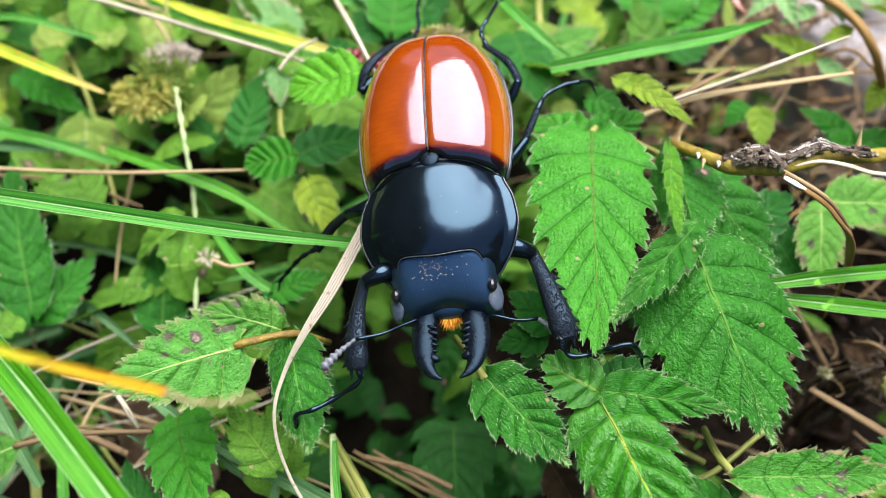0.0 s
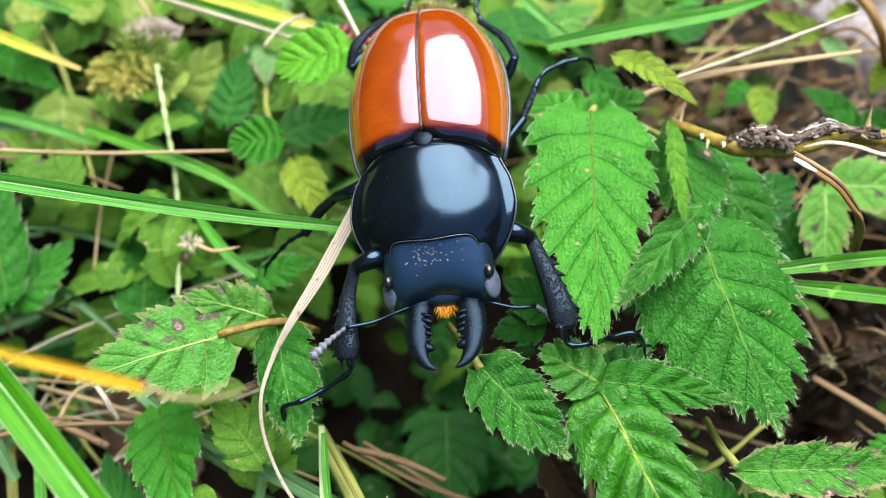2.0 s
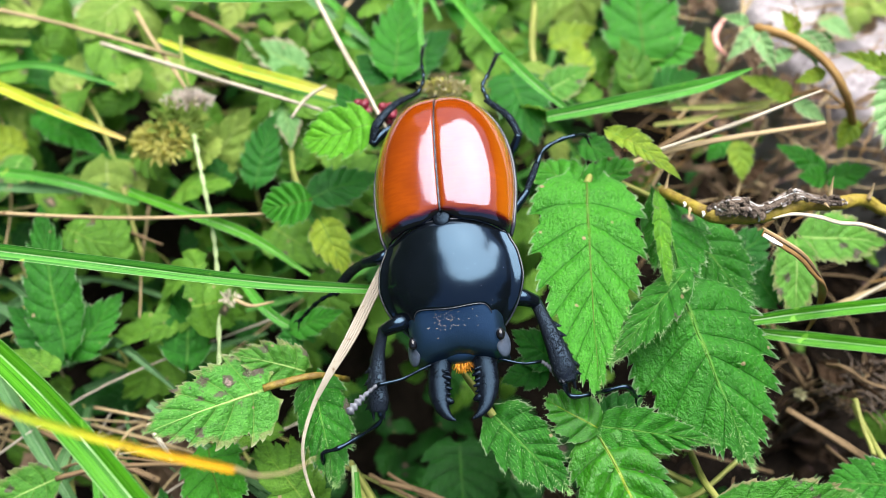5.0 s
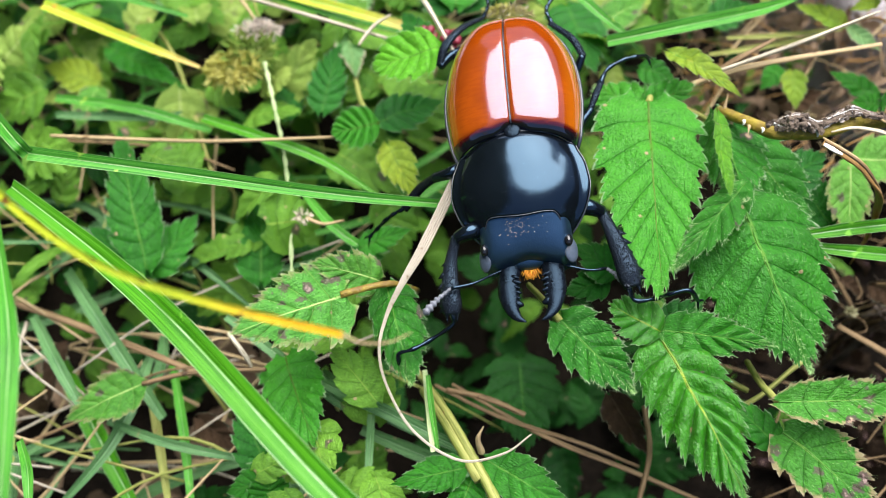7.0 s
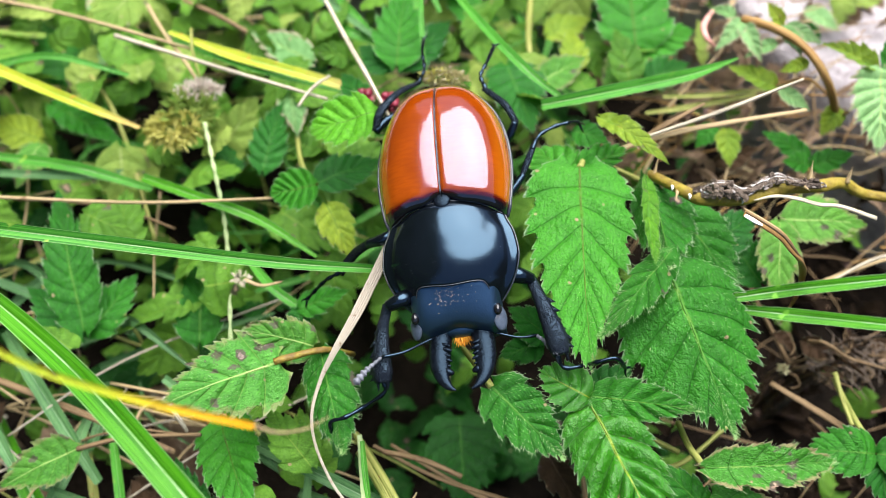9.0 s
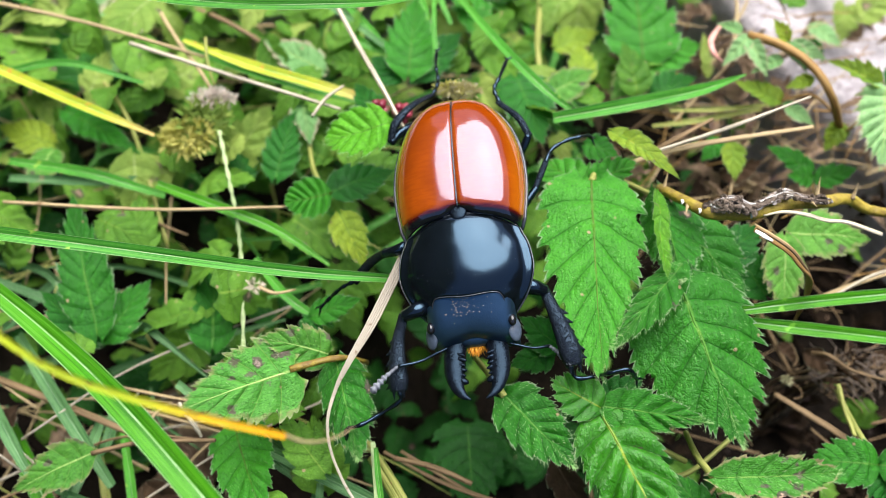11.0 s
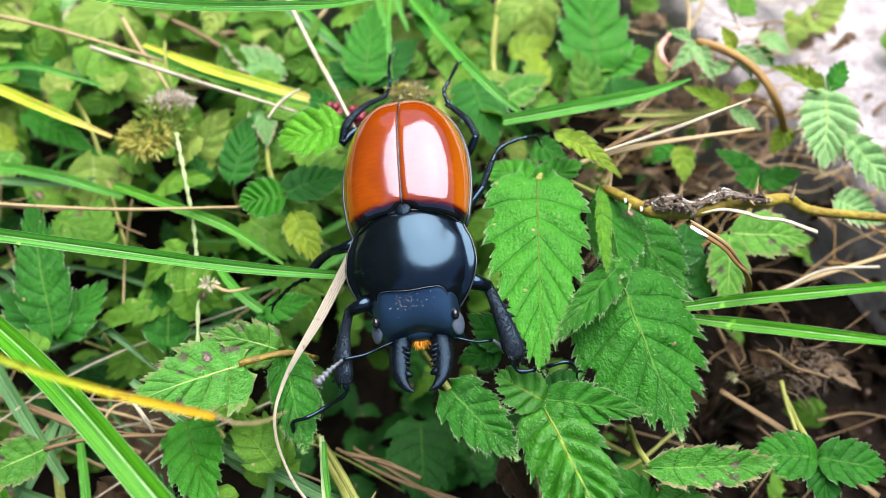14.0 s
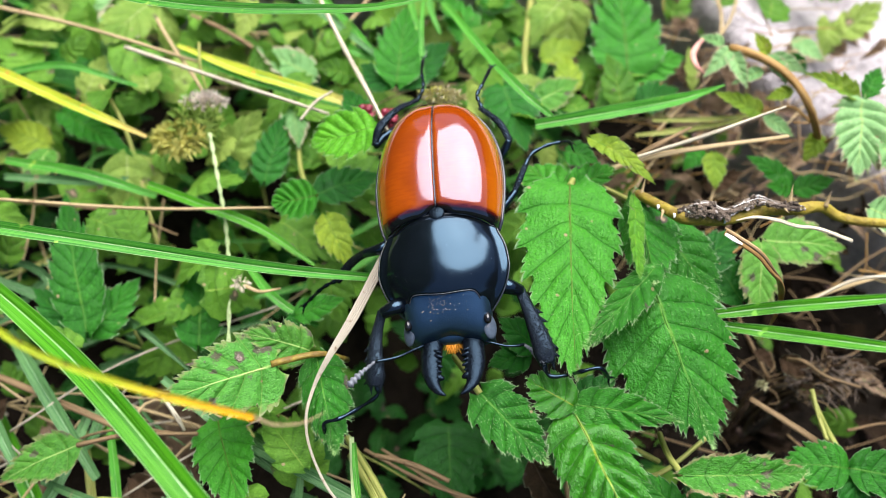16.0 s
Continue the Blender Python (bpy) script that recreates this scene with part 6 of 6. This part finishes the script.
def spikes(points, count, size, seed, radii, outer):
    """A row of small spines along a shin."""
    rng = random.Random(seed)
    path = spline([TO_BODY @ vec(p) for p in points], count)
    data = []
    for i in range(count // 3, count):
        d = (path[i + 1] - path[i - 1]).normalized()
        side = d.cross(vec((0, 0, 1))).normalized() * outer
        a = path[i] + side * along(radii, i / count) * MM * 0.75
        long = size * rng.uniform(0.7, 1.3) * MM
        data.append(tube_data((a, a + side * long + d * long * 0.7), [long * 0.55, 0.00004], 3, 7))
    end = path[count]
    d = (end - path[count - 1]).normalized()
    for k in (-1, 1):
        a = end - d * 0.0006 + d.cross(vec((0, 0, 1))).normalized() * k * radii[-1] * MM * 0.6
        data.append(tube_data((a, a + d * size * 2.4 * MM), [size * 0.5 * MM, 0.00004], 4, 7))
    return joined(*data)


def build_beetle():
    beetle = new("stag_beetle")
    beetle.matrix_world = BODY
    tagged(beetle, "black stag beetle with glossy amber-brown wing cases, resting on bramble leaves", "beetle")
    for side, name in ((-1, "wing_case"), (1, "wing_case")):
        d = build_elytron(side)
        ely = part(name, shell(mesh_of(name, *d[:2], ELYTRON, d[2])), beetle, "glossy amber-brown wing case")
        rim = [elytron_point(side, 1.0, ELY_L * i / 22) + vec((side * 0.12, -1.9 * (1 - i / 22) ** 6, 0)) * MM for i in range(23)]
        t = tube_data(rim, [0.00028] * 3, 66, 8)
        part("rim", mesh_of("rim", *t[:2], RIM, t[2]), ely, "black raised rim")
        seam = [elytron_point(side, 0.004, 1.2 + (ELY_L - 1.4) * i / 16) + vec((0, 0, 0.00002)) for i in range(17)]
        t = tube_data(seam, [0.00008, 0.00007, 0.00006], 48, 6)
        part("seam", mesh_of("seam", *t[:2], RIM, t[2]), ely, "dark seam edge")
    part("shield", ball("shield", (0, 0.5, -0.7), (1.3, 1.5, 0.42), BLACK_HORN, (-8, 0, 0)), beetle, "small black triangular shield between the wing cases")
    # the trunk under the wing cases
    part("underside", ball("underside", (0, 8.0, -5.6), (8.4, 12.5, 3.2), BLACK_MATT), beetle, "black belly")
    part("neck", ball("neck", (0, -7.0, -6.4), (6.3, 7.5, 2.4), BLACK_MATT), beetle, "black breast")
    d = build_pronotum()
    pro = part("pronotum", shell(mesh_of("pronotum", *d[:2], BLACK, d[2]), 0.0006), beetle, "smooth glossy black neck plate")
    for side in (-1, 1):
        rim = [pronotum_point(side, i / 18) for i in range(19)]
        t = tube_data(rim, [0.00016] * 2, 54, 8)
        part("rim", mesh_of("rim", *t[:2], RIM, t[2]), pro, "thin polished raised rim")
    for v in (0.0, 1.0):
        rim = [pronotum_point(-0.97 + 1.94 * i / 24, v) for i in range(25)]
        t = tube_data(rim, [0.00009] * 2, 60, 8)
        part("rim", mesh_of("rim", *t[:2], RIM, t[2]), pro, "thin polished raised rim")
    d = build_head()
    rng = random.Random(9)
    head = part("head", shell(mesh_of("head", *d[:2], BLACK_MATT, d[2]), 0.0012), beetle, "broad matt black head")
    part("jaw_base", ball("jaw_base", (0, -15.6, -9.2), (5.6, 3.6, 1.7), BLACK_MATT), head, "black underside of the head")
    specks = []
    for k in range(34):
        v = rng.random() ** 0.4
        p = pronotum_point(rng.uniform(-0.85, 0.85), v)
        r = rng.uniform(0.000015, 0.00005)
        specks.append(tube_data((p, p + vec((rng.uniform(-1, 1), rng.uniform(-1, 1), 0.2)) * 0.0001), [r, r * 0.7], 2, 4))
    j = joined(*specks)
    tagged(part("dust", mesh_of("dust", *j[:2], CLUB, j[2]), pro, "pale specks of dust"), kind="stuff")
    part("labrum", ball("labrum", (0, -18.3, -9.5), (3.2, 0.9, 0.9), BLACK_MATT), head, "black upper lip")
    for side in (-1, 1):
        part("eye", ball("eye", (side * 6.4, -16.35, -5.9), (0.65, 0.95, 0.75), EYE_MAT), head, "shiny round black eye")
        part("eye_ridge", ball("eye_ridge", (side * 6.55, -17.5, -7.2), (1.15, 2.0, 0.5), GREY_LOBE, (20, side * 30, side * 14)), head, "grey flat ridge below the eye")
        m = mandible(side)
        part("mandible", mesh_of("mandible", *m[:2], BLACK_HORN, m[2]), head, "short curved black toothed jaw")
    rng = random.Random(4)
    data = []
    for k in range(190):
        a = vec((rng.uniform(-0.9, 0.9), -18.4, -10.4 + rng.uniform(-0.5, 0.5))) * MM
        b = a + vec((a.x / MM * 0.25 + rng.gauss(0, 0.35), -2.6 * rng.uniform(0.35, 1.0) * (1 - 0.5 * abs(a.x) / (0.9 * MM)), rng.uniform(-0.4, 0.7))) * MM
        data.append(tube_data((a, (a + b) / 2 + vec((0, 0, 0.00015)), b), [0.00012, 0.00009, 0.00003], 4, 4))
    j = joined(*data)
    part("mouth_brush", mesh_of("mouth_brush", *j[:2], TUFT_MAT, j[2]), head, "orange bristly mouth brush")
    grains = []
    for k in range(110):
        s, v = rng.gauss(-0.12, 0.16), min(0.8, max(0.1, rng.gauss(0.42, 0.1)))
        if rng.random() < 0.25:
            s, v = rng.uniform(-0.5, 0.5), rng.uniform(0.15, 0.8)
        p = head_point(s, v)
        grains.append(tube_data((p, p + vec((rng.uniform(-1, 1), rng.uniform(-1, 1), 0.15)) * 0.00022), [rng.uniform(0.00003, 0.00008), 0.00004], 2, 4))
    j = joined(*grains)
    tagged(part("dust", mesh_of("dust", *j[:2], DUST, j[2]), head, "pale grains of dust"), kind="stuff")

    # antennae
    for scape, club in (
        (((-0.0034, 0.0568, 0.0715), (-0.0052, 0.0557, 0.0720), (-0.0079, 0.0539, 0.0730), (-0.0113, 0.0531, 0.0730)), ((-0.0113, 0.0531, 0.0730), (-0.0134, 0.0512, 0.0730), (-0.0153, 0.0489, 0.0730))),
        (((0.0062, 0.0573, 0.0720), (0.0099, 0.0567, 0.0715), (0.0127, 0.0572, 0.0710)), ((0.0127, 0.0572, 0.0710), (0.0141, 0.0557, 0.0715), (0.0155, 0.0528, 0.0735))),
    ):
        t = body_tube(scape, (0.24, 0.2, 0.3), 16, 8)
        ant = part("antenna", mesh_of("antenna", *t[:2], BLACK, t[2]), beetle, "thin jointed black antenna with a grey club")
        t = body_tube(club, (0.22, 0.32, 0.2, 0.36, 0.22, 0.42, 0.24, 0.56, 0.3, 0.66, 0.34, 0.72, 0.45, 0.7, 0.25), 56, 10)
        part("club", mesh_of("club", *t[:2], CLUB, t[2]), ant, "grey segmented club")

    def leg(thigh, shin, foot, r_thigh, r_shin, r_foot, seed, spiny=0.0):
        t = body_tube(thigh, r_thigh, 18, 12)
        top = part("leg", mesh_of("leg", *t[:2], BLACK, t[2]), beetle, "jointed glossy black leg")
        t = body_tube(shin, r_shin, 28, 14, 0.03, 0.6)
        d = joined(t, spikes(shin, 9, spiny, seed, r_shin, 1 if seed % 2 else -1)) if spiny else t
        part("shin", mesh_of("shin", *d[:2], BLACK_PITTED, d[2]), top, "ridged black shin")
        t = body_tube(foot, r_foot, 60, 8)
        end, before = (TO_BODY @ vec(foot[-1]) for foot in (foot, foot[:-1]))
        d = (end - before).normalized()
        across = d.cross(vec((0, 0, 1))).normalized()
        claws = [tube_data((end, end + d * 0.0007 + across * k * 0.0006, end + d * 0.0016 + across * k * 0.0008 - vec((0, 0, 0.0006))), [0.00022, 0.00018, 0.00003], 8, 7) for k in (-1, 1)]
        t = joined(t, *claws)
        part("foot", mesh_of("foot", *t[:2], BLACK, t[2]), top, "thin jointed black foot with claws")

    bead = (0.34, 0.46, 0.28, 0.44, 0.28, 0.44, 0.28, 0.42, 0.27, 0.33, 0.4, 0.42, 0.3)
    leg(((-0.0054, 0.0637, 0.0730), (-0.0081, 0.0618, 0.0750), (-0.0104, 0.0611, 0.0740)), ((-0.0104, 0.0615, 0.0740), (-0.0113, 0.0577, 0.0720), (-0.0114, 0.0530, 0.0710), (-0.0112, 0.0502, 0.0700)), ((-0.0112, 0.0508, 0.0690), (-0.0111, 0.0494, 0.0680), (-0.0146, 0.0477, 0.0660), (-0.0173, 0.0462, 0.0660), (-0.0194, 0.0459, 0.0650), (-0.0195, 0.0449, 0.0630)), (1.3, 1.3, 0.95), (0.8, 0.85, 1.05, 1.3, 1.6, 1.75, 1.3), bead, 1, 0.8)
    leg(((0.0064, 0.0665, 0.0740), (0.0095, 0.0653, 0.0760), (0.0122, 0.0649, 0.0750)), ((0.0119, 0.0653, 0.0750), (0.0134, 0.0609, 0.0750), (0.0150, 0.0566, 0.0740), (0.0160, 0.0530, 0.0730)), ((0.0153, 0.0540, 0.0730), (0.0164, 0.0518, 0.0710), (0.0196, 0.0520, 0.0710), (0.0212, 0.0513, 0.0740), (0.0239, 0.0516, 0.0745), (0.0257, 0.0510, 0.0720)), (1.3, 1.4, 1.0), (0.85, 0.95, 1.15, 1.4, 1.65, 1.8, 1.35), bead, 2, 0.85)
    leg(((-0.0080, 0.0764, 0.0720), (-0.0110, 0.0745, 0.0720), (-0.0139, 0.0747, 0.0700)), ((-0.0135, 0.0750, 0.0700), (-0.0163, 0.0752, 0.0660), (-0.0191, 0.0738, 0.0620)), ((-0.0191, 0.0738, 0.0620), (-0.0218, 0.0733, 0.0600), (-0.0248, 0.0725, 0.0560), (-0.0256, 0.0721, 0.0550)), (1.1, 1.0, 0.8), (0.8, 0.9, 0.9), bead, 3, 0.3)
    leg(((0.0085, 0.0808, 0.0720), (0.0105, 0.0832, 0.0730), (0.0124, 0.0854, 0.0740)), ((0.0119, 0.0847, 0.0740), (0.0130, 0.0872, 0.0750), (0.0141, 0.0897, 0.0760)), ((0.0139, 0.0892, 0.0760), (0.0153, 0.0920, 0.0760), (0.0181, 0.0939, 0.0760), (0.0204, 0.0946, 0.0760), (0.0221, 0.0956, 0.0750), (0.0229, 0.0957, 0.0740)), (0.8, 0.85, 0.6), (0.45, 0.6, 0.5), bead, 4, 0.2)
    leg(((-0.0054, 0.1027, 0.0700), (-0.0104, 0.0991, 0.0720), (-0.0127, 0.0963, 0.0720)), ((-0.0128, 0.0963, 0.0720), (-0.0118, 0.0992, 0.0740), (-0.0087, 0.1033, 0.0740), (-0.0050, 0.1073, 0.0720)), ((-0.0050, 0.1073, 0.0720), (-0.0040, 0.1113, 0.0710), (-0.0043, 0.1161, 0.0700), (-0.0040, 0.1215, 0.0680)), (0.8, 0.9, 0.7), (0.65, 0.85, 0.65, 0.5), bead, 5)
    leg(((0.0073, 0.0918, 0.0710), (0.0101, 0.0930, 0.0740), (0.0114, 0.0950, 0.0760)), ((0.0115, 0.0948, 0.0760), (0.0098, 0.0988, 0.0760), (0.0064, 0.1032, 0.0750)), ((0.0068, 0.1031, 0.0750), (0.0060, 0.1061, 0.0750), (0.0072, 0.1091, 0.0750), (0.0090, 0.1149, 0.0730)), (0.8, 0.85, 0.65), (0.6, 0.65, 0.5), bead, 6)
    return beetle


cam.data.dof.focus_object = build_beetle()


# ---- undergrowth, far grass and litter ----
def build_undergrowth():
    rng = random.Random(11)
    sets = {"light": ([], [], []), "faded": ([], [], []), "dark": ([], [], []), "dead": ([], [], []), "tan": ([], [], [])}
    for k in range(3800):
        x, y = rng.uniform(-0.17, 0.16), rng.uniform(-0.01, 0.23)
        bare = x > 0.045 + 0.02 * rng.random() and y < 0.14
        stony = y > 0.185 - 1.4 * max(0.0, x - 0.05) + 0.02 * rng.random()
        under = -0.022 < x < 0.05 and y < 0.08
        low = rng.random() < 0.55
        size = rng.uniform(0.0055, 0.0125)
        which = "light"
        if bare:
            if rng.random() < 0.35:
                which, z, size = "dead", ground_height(x, y) + rng.uniform(0.001, 0.006), size * 0.8
            elif rng.random() < 0.05:
                z = rng.uniform(0.0, 0.026)
            else:
                continue
        elif stony and rng.random() < 0.75 or (x < -0.05 and y < 0.06 and rng.random() < 0.6):
            continue
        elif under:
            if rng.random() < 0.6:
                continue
            # leaves below the beetle take the greens that stand for shade
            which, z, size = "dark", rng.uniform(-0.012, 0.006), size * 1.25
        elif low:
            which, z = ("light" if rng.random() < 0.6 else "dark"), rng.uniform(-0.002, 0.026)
        elif x < -0.02 or y > 0.12:
            z, size = rng.uniform(0.034, 0.052), size * 1.3
            if x < -0.02 and y < 0.11 and rng.random() < 0.7:
                continue
            if y > 0.11 and rng.random() < 0.38:
                which = "faded"
        else:
            continue
        if x < -0.045 and y < 0.07 and rng.random() < 0.7:
            if rng.random() < 0.35:
                continue
            which, z, size = "tan", rng.uniform(-0.006, 0.012), size * 1.1
        if 0.035 < x < 0.12 and 0.125 < y < 0.175 and rng.random() < 0.8:
            if rng.random() < 0.5:
                continue
            which, z, size = "tan", rng.uniform(0.004, 0.042), size * 0.55
        verts, faces, uvs = sets[which]
        crumple = 0.9 if which in ("dead", "tan") else 0.0
        d = leaf_data(size, size * rng.uniform(0.6, 0.8), 6, rng.uniform(-0.2, 0.3) + crumple, rng.uniform(0.0, 0.5) + crumple, 0.5, rng.choice(("oval", "heart", "broad")), 0.24, k, 6, 3)
        m = Matrix.Translation((x, y, z)) @ pose(0, 0, 0, rng.uniform(-42, 42), rng.uniform(-45, 35), rng.uniform(0, 360))
        b = len(verts)
        verts += [m @ vec(p) for p in d[0]]
        faces += [tuple(i + b for i in f) for f in d[1]]
        uvs += d[2]
    for which, mat, label in (("light", LEAF_FILL, "low dense green bramble leaves"), ("faded", LEAF_FADED, "faded pale yellow-green leaves"), ("dark", LEAF_SHADED, "green leaves near the soil with shade put into their colour"), ("dead", DEAD_SHADED, "crumpled brown dead leaves on the soil, shade in their colour"), ("tan", DEAD_TAN, "crumpled tan dead leaves among grass and by the stone")):
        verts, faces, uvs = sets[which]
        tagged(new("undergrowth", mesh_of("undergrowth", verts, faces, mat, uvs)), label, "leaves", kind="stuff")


def build_far_grass():
    rng = random.Random(21)
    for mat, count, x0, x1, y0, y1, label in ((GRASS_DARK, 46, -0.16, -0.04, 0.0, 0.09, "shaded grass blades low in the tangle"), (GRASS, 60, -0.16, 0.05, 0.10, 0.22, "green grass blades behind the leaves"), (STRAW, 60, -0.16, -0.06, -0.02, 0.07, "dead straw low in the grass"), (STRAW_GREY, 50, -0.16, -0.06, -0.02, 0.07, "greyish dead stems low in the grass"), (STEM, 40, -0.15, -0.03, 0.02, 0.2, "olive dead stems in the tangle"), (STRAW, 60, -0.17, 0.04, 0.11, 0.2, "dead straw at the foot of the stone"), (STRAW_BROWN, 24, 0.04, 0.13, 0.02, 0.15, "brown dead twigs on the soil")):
        data = []
        for _ in range(count):
            a = vec((rng.uniform(x0, x1), rng.uniform(y0, y1), rng.uniform(0.012, 0.036)))
            ang = rng.uniform(0, 6.28)
            length = rng.uniform(0.02, 0.07)
            d = vec((math.cos(ang), math.sin(ang) * 0.7, rng.uniform(-0.05, 0.18))) * length
            mid = a + d * 0.5 + vec((rng.uniform(-1, 1), rng.uniform(-1, 1), rng.uniform(0, 1))) * 0.006
            end = a + d
            end.z = max(end.z, 0.018)
            if "straw" in mat.name or "stem" in mat.name:
                data.append(tube_data((a, mid, end), [rng.uniform(0.0002, 0.0005), 0.0002], 10, 5, 0.1))
            else:
                data.append(blade_data((a, mid, end), rng.uniform(0.001, 0.0028), 12, 0.3, (0.7, 1.0, 0.7, 0.2), rng.uniform(-30, 30)))
        j = joined(*data)
        tagged(new("grass_tangle", mesh_of("grass_tangle", *j[:2], mat, j[2])), label, "grass", kind="stuff")


def build_grit():
    rng = random.Random(31)
    bm = bmesh.new()
    for _ in range(260):
        x, y = rng.uniform(0.03, 0.15), rng.uniform(0.0, 0.16)
        r = rng.uniform(0.0004, 0.0012)
        z = ground_height(x, y) + r * 0.3
        bmesh.ops.create_icosphere(bm, subdivisions=1, radius=r, matrix=Matrix.Translation((x, y, z)) @ pose(0, 0, 0, rng.uniform(0, 90), 0, rng.uniform(0, 360)) @ Matrix.Diagonal((1, rng.uniform(0.6, 1), rng.uniform(0.5, 0.9), 1)))
    me = bpy.data.meshes.new("grit")
    bm.to_mesh(me)
    bm.free()
    me.materials.append(GRIT)
    me.polygons.foreach_set("use_smooth", [True] * len(me.polygons))
    tagged(new("grit", me), "small stones and crumbs on the soil", "gravel", kind="stuff")


def build_litter():
    """Tan and brown chaff, curled scraps and broken stems heaped at the foot of the stone and on the bare soil."""
    rng = random.Random(41)
    for mat, count, low, high, text in ((DEAD_TAN, 230, 0.020, 0.044, "crumpled tan scraps of dead leaves by the stone"), (DEAD_SHADED, 150, 0.010, 0.026, "brown scraps of dead leaves on the soil, darkened for shade")):
        data = []
        for k in range(count):
            x = rng.uniform(0.040, 0.135)
            y = rng.uniform(0.106, 0.168) if low > 0.015 else rng.uniform(0.03, 0.12)
            if y > 0.198 - 1.6 * max(0.0, x - 0.06):
                continue
            size = rng.uniform(0.003, 0.008)
            d = leaf_data(size, size * rng.uniform(0.3, 0.7), 4, rng.uniform(0.4, 1.4), rng.uniform(0.2, 1.4), 0.8, "oval", 0.3, k, 4, 2)
            m = Matrix.Translation((x, y, rng.uniform(low, high))) @ pose(0, 0, 0, rng.uniform(-60, 60), rng.uniform(-50, 50), rng.uniform(0, 360))
            data.append(([m @ vec(p) for p in d[0]], d[1], d[2]))
        j = joined(*data)
        tagged(new("leaf_litter", mesh_of("leaf_litter", *j[:2], mat, j[2])), text, "litter", kind="stuff")
    for mat, count, text in ((STRAW, 60, "tan broken stems in the litter"), (TWIG_RED, 60, "reddish broken stems in the litter"), (STRAW_BROWN, 34, "brown rootlets on the soil")):
        data = []
        for k in range(count):
            a = vec((rng.uniform(0.040, 0.13), rng.uniform(0.085, 0.165) if mat is not STRAW_BROWN else rng.uniform(0.03, 0.12), rng.uniform(0.026, 0.05) if mat is not STRAW_BROWN else rng.uniform(0.004, 0.034)))
            if a.y > 0.198 - 1.6 * max(0.0, a.x - 0.06):
                continue
            ang, long = rng.uniform(-0.5, 1.1) if rng.random() < 0.7 else rng.uniform(0, 6.28), rng.uniform(0.006, 0.026)
            b = a + vec((math.cos(ang), math.sin(ang), rng.uniform(-0.15, 0.25))) * long
            mid = (a + b) / 2 + vec((rng.gauss(0, 1), rng.gauss(0, 1), rng.gauss(0, 1))) * long * 0.08
            data.append(tube_data((a, mid, b), [rng.uniform(0.00012, 0.00035), 0.00012], 8, 5, 0.12))
        j = joined(*data)
        tagged(new("litter_stems", mesh_of("litter_stems", *j[:2], mat, j[2])), text, "litter", kind="stuff")


def build_root_tangle():
    """A nest of dry rootlets and curled leaf fibres on the bare soil."""
    rng = random.Random(51)
    middle = vec((0.0765, 0.0670, 0.0350))
    root = new("root_tangle")
    root.location = middle
    tagged(root, "tangle of dry brown rootlets and curled leaf fibres on dark soil", "roots")
    for mat, count, thick, said in ((BARK_DARK, 70, 0.00018, "dark brown rootlets"), (STRAW_BROWN, 26, 0.00014, "brown leaf fibres"), (DEAD, 30, 0.00022, "withered brown shreds of leaf")):
        data = []
        for _ in range(count):
            p = vec((rng.gauss(0, 0.0042), rng.gauss(0, 0.0016), rng.gauss(0, 0.0012)))
            a, bend, run = rng.gauss(0.15, 0.5), rng.gauss(0, 0.35), [p]
            for _ in range(6):
                p = p + vec((math.cos(a), math.sin(a), rng.gauss(0, 0.35))) * rng.uniform(0.0006, 0.0015)
                a += bend + rng.gauss(0, 0.3)
                run.append(p)
            data.append(tube_data(run, [thick * rng.uniform(0.6, 1.5), thick, thick * 0.4], 14, 5, 0.15))
        for _ in range(5):
            # some run down into the soil
            p = vec((rng.gauss(0, 0.003), rng.gauss(0, 0.0012), 0.0))
            data.append(tube_data((p, p + vec((rng.gauss(0, 0.003), 0.004, -0.02)), p + vec((rng.gauss(0, 0.004), 0.006, -0.052))), [thick, thick * 1.6, thick * 2.0], 14, 5, 0.15))
        j = joined(*data)
        tagged(part("rootlet", mesh_of("rootlet", *j[:2], mat, j[2]), root, said), kind="stuff")


leaf_plant([((0.0858, 0.0676, 0.0335), (0.0905, 0.0632, 0.0345), 4.0, dict(mat=DEAD_TAN, teeth=5, fold=0.7, curl=0.5, crimp=1.0))], "crumpled greyish dead leaf on dark soil")
leaf_plant([((0.0716, 0.0636, 0.0375), (0.0745, 0.0610, 0.0400), 2.6, dict(mat=DEAD, teeth=5, fold=0.8, curl=0.6, crimp=1.0))], "small dark brown withered leaf on the soil")
build_root_tangle()
build_undergrowth()
build_far_grass()
build_litter()
build_grit()


def motions():
    """Nothing but the camera moves in this shot: its path is keyed at the top."""


motions()
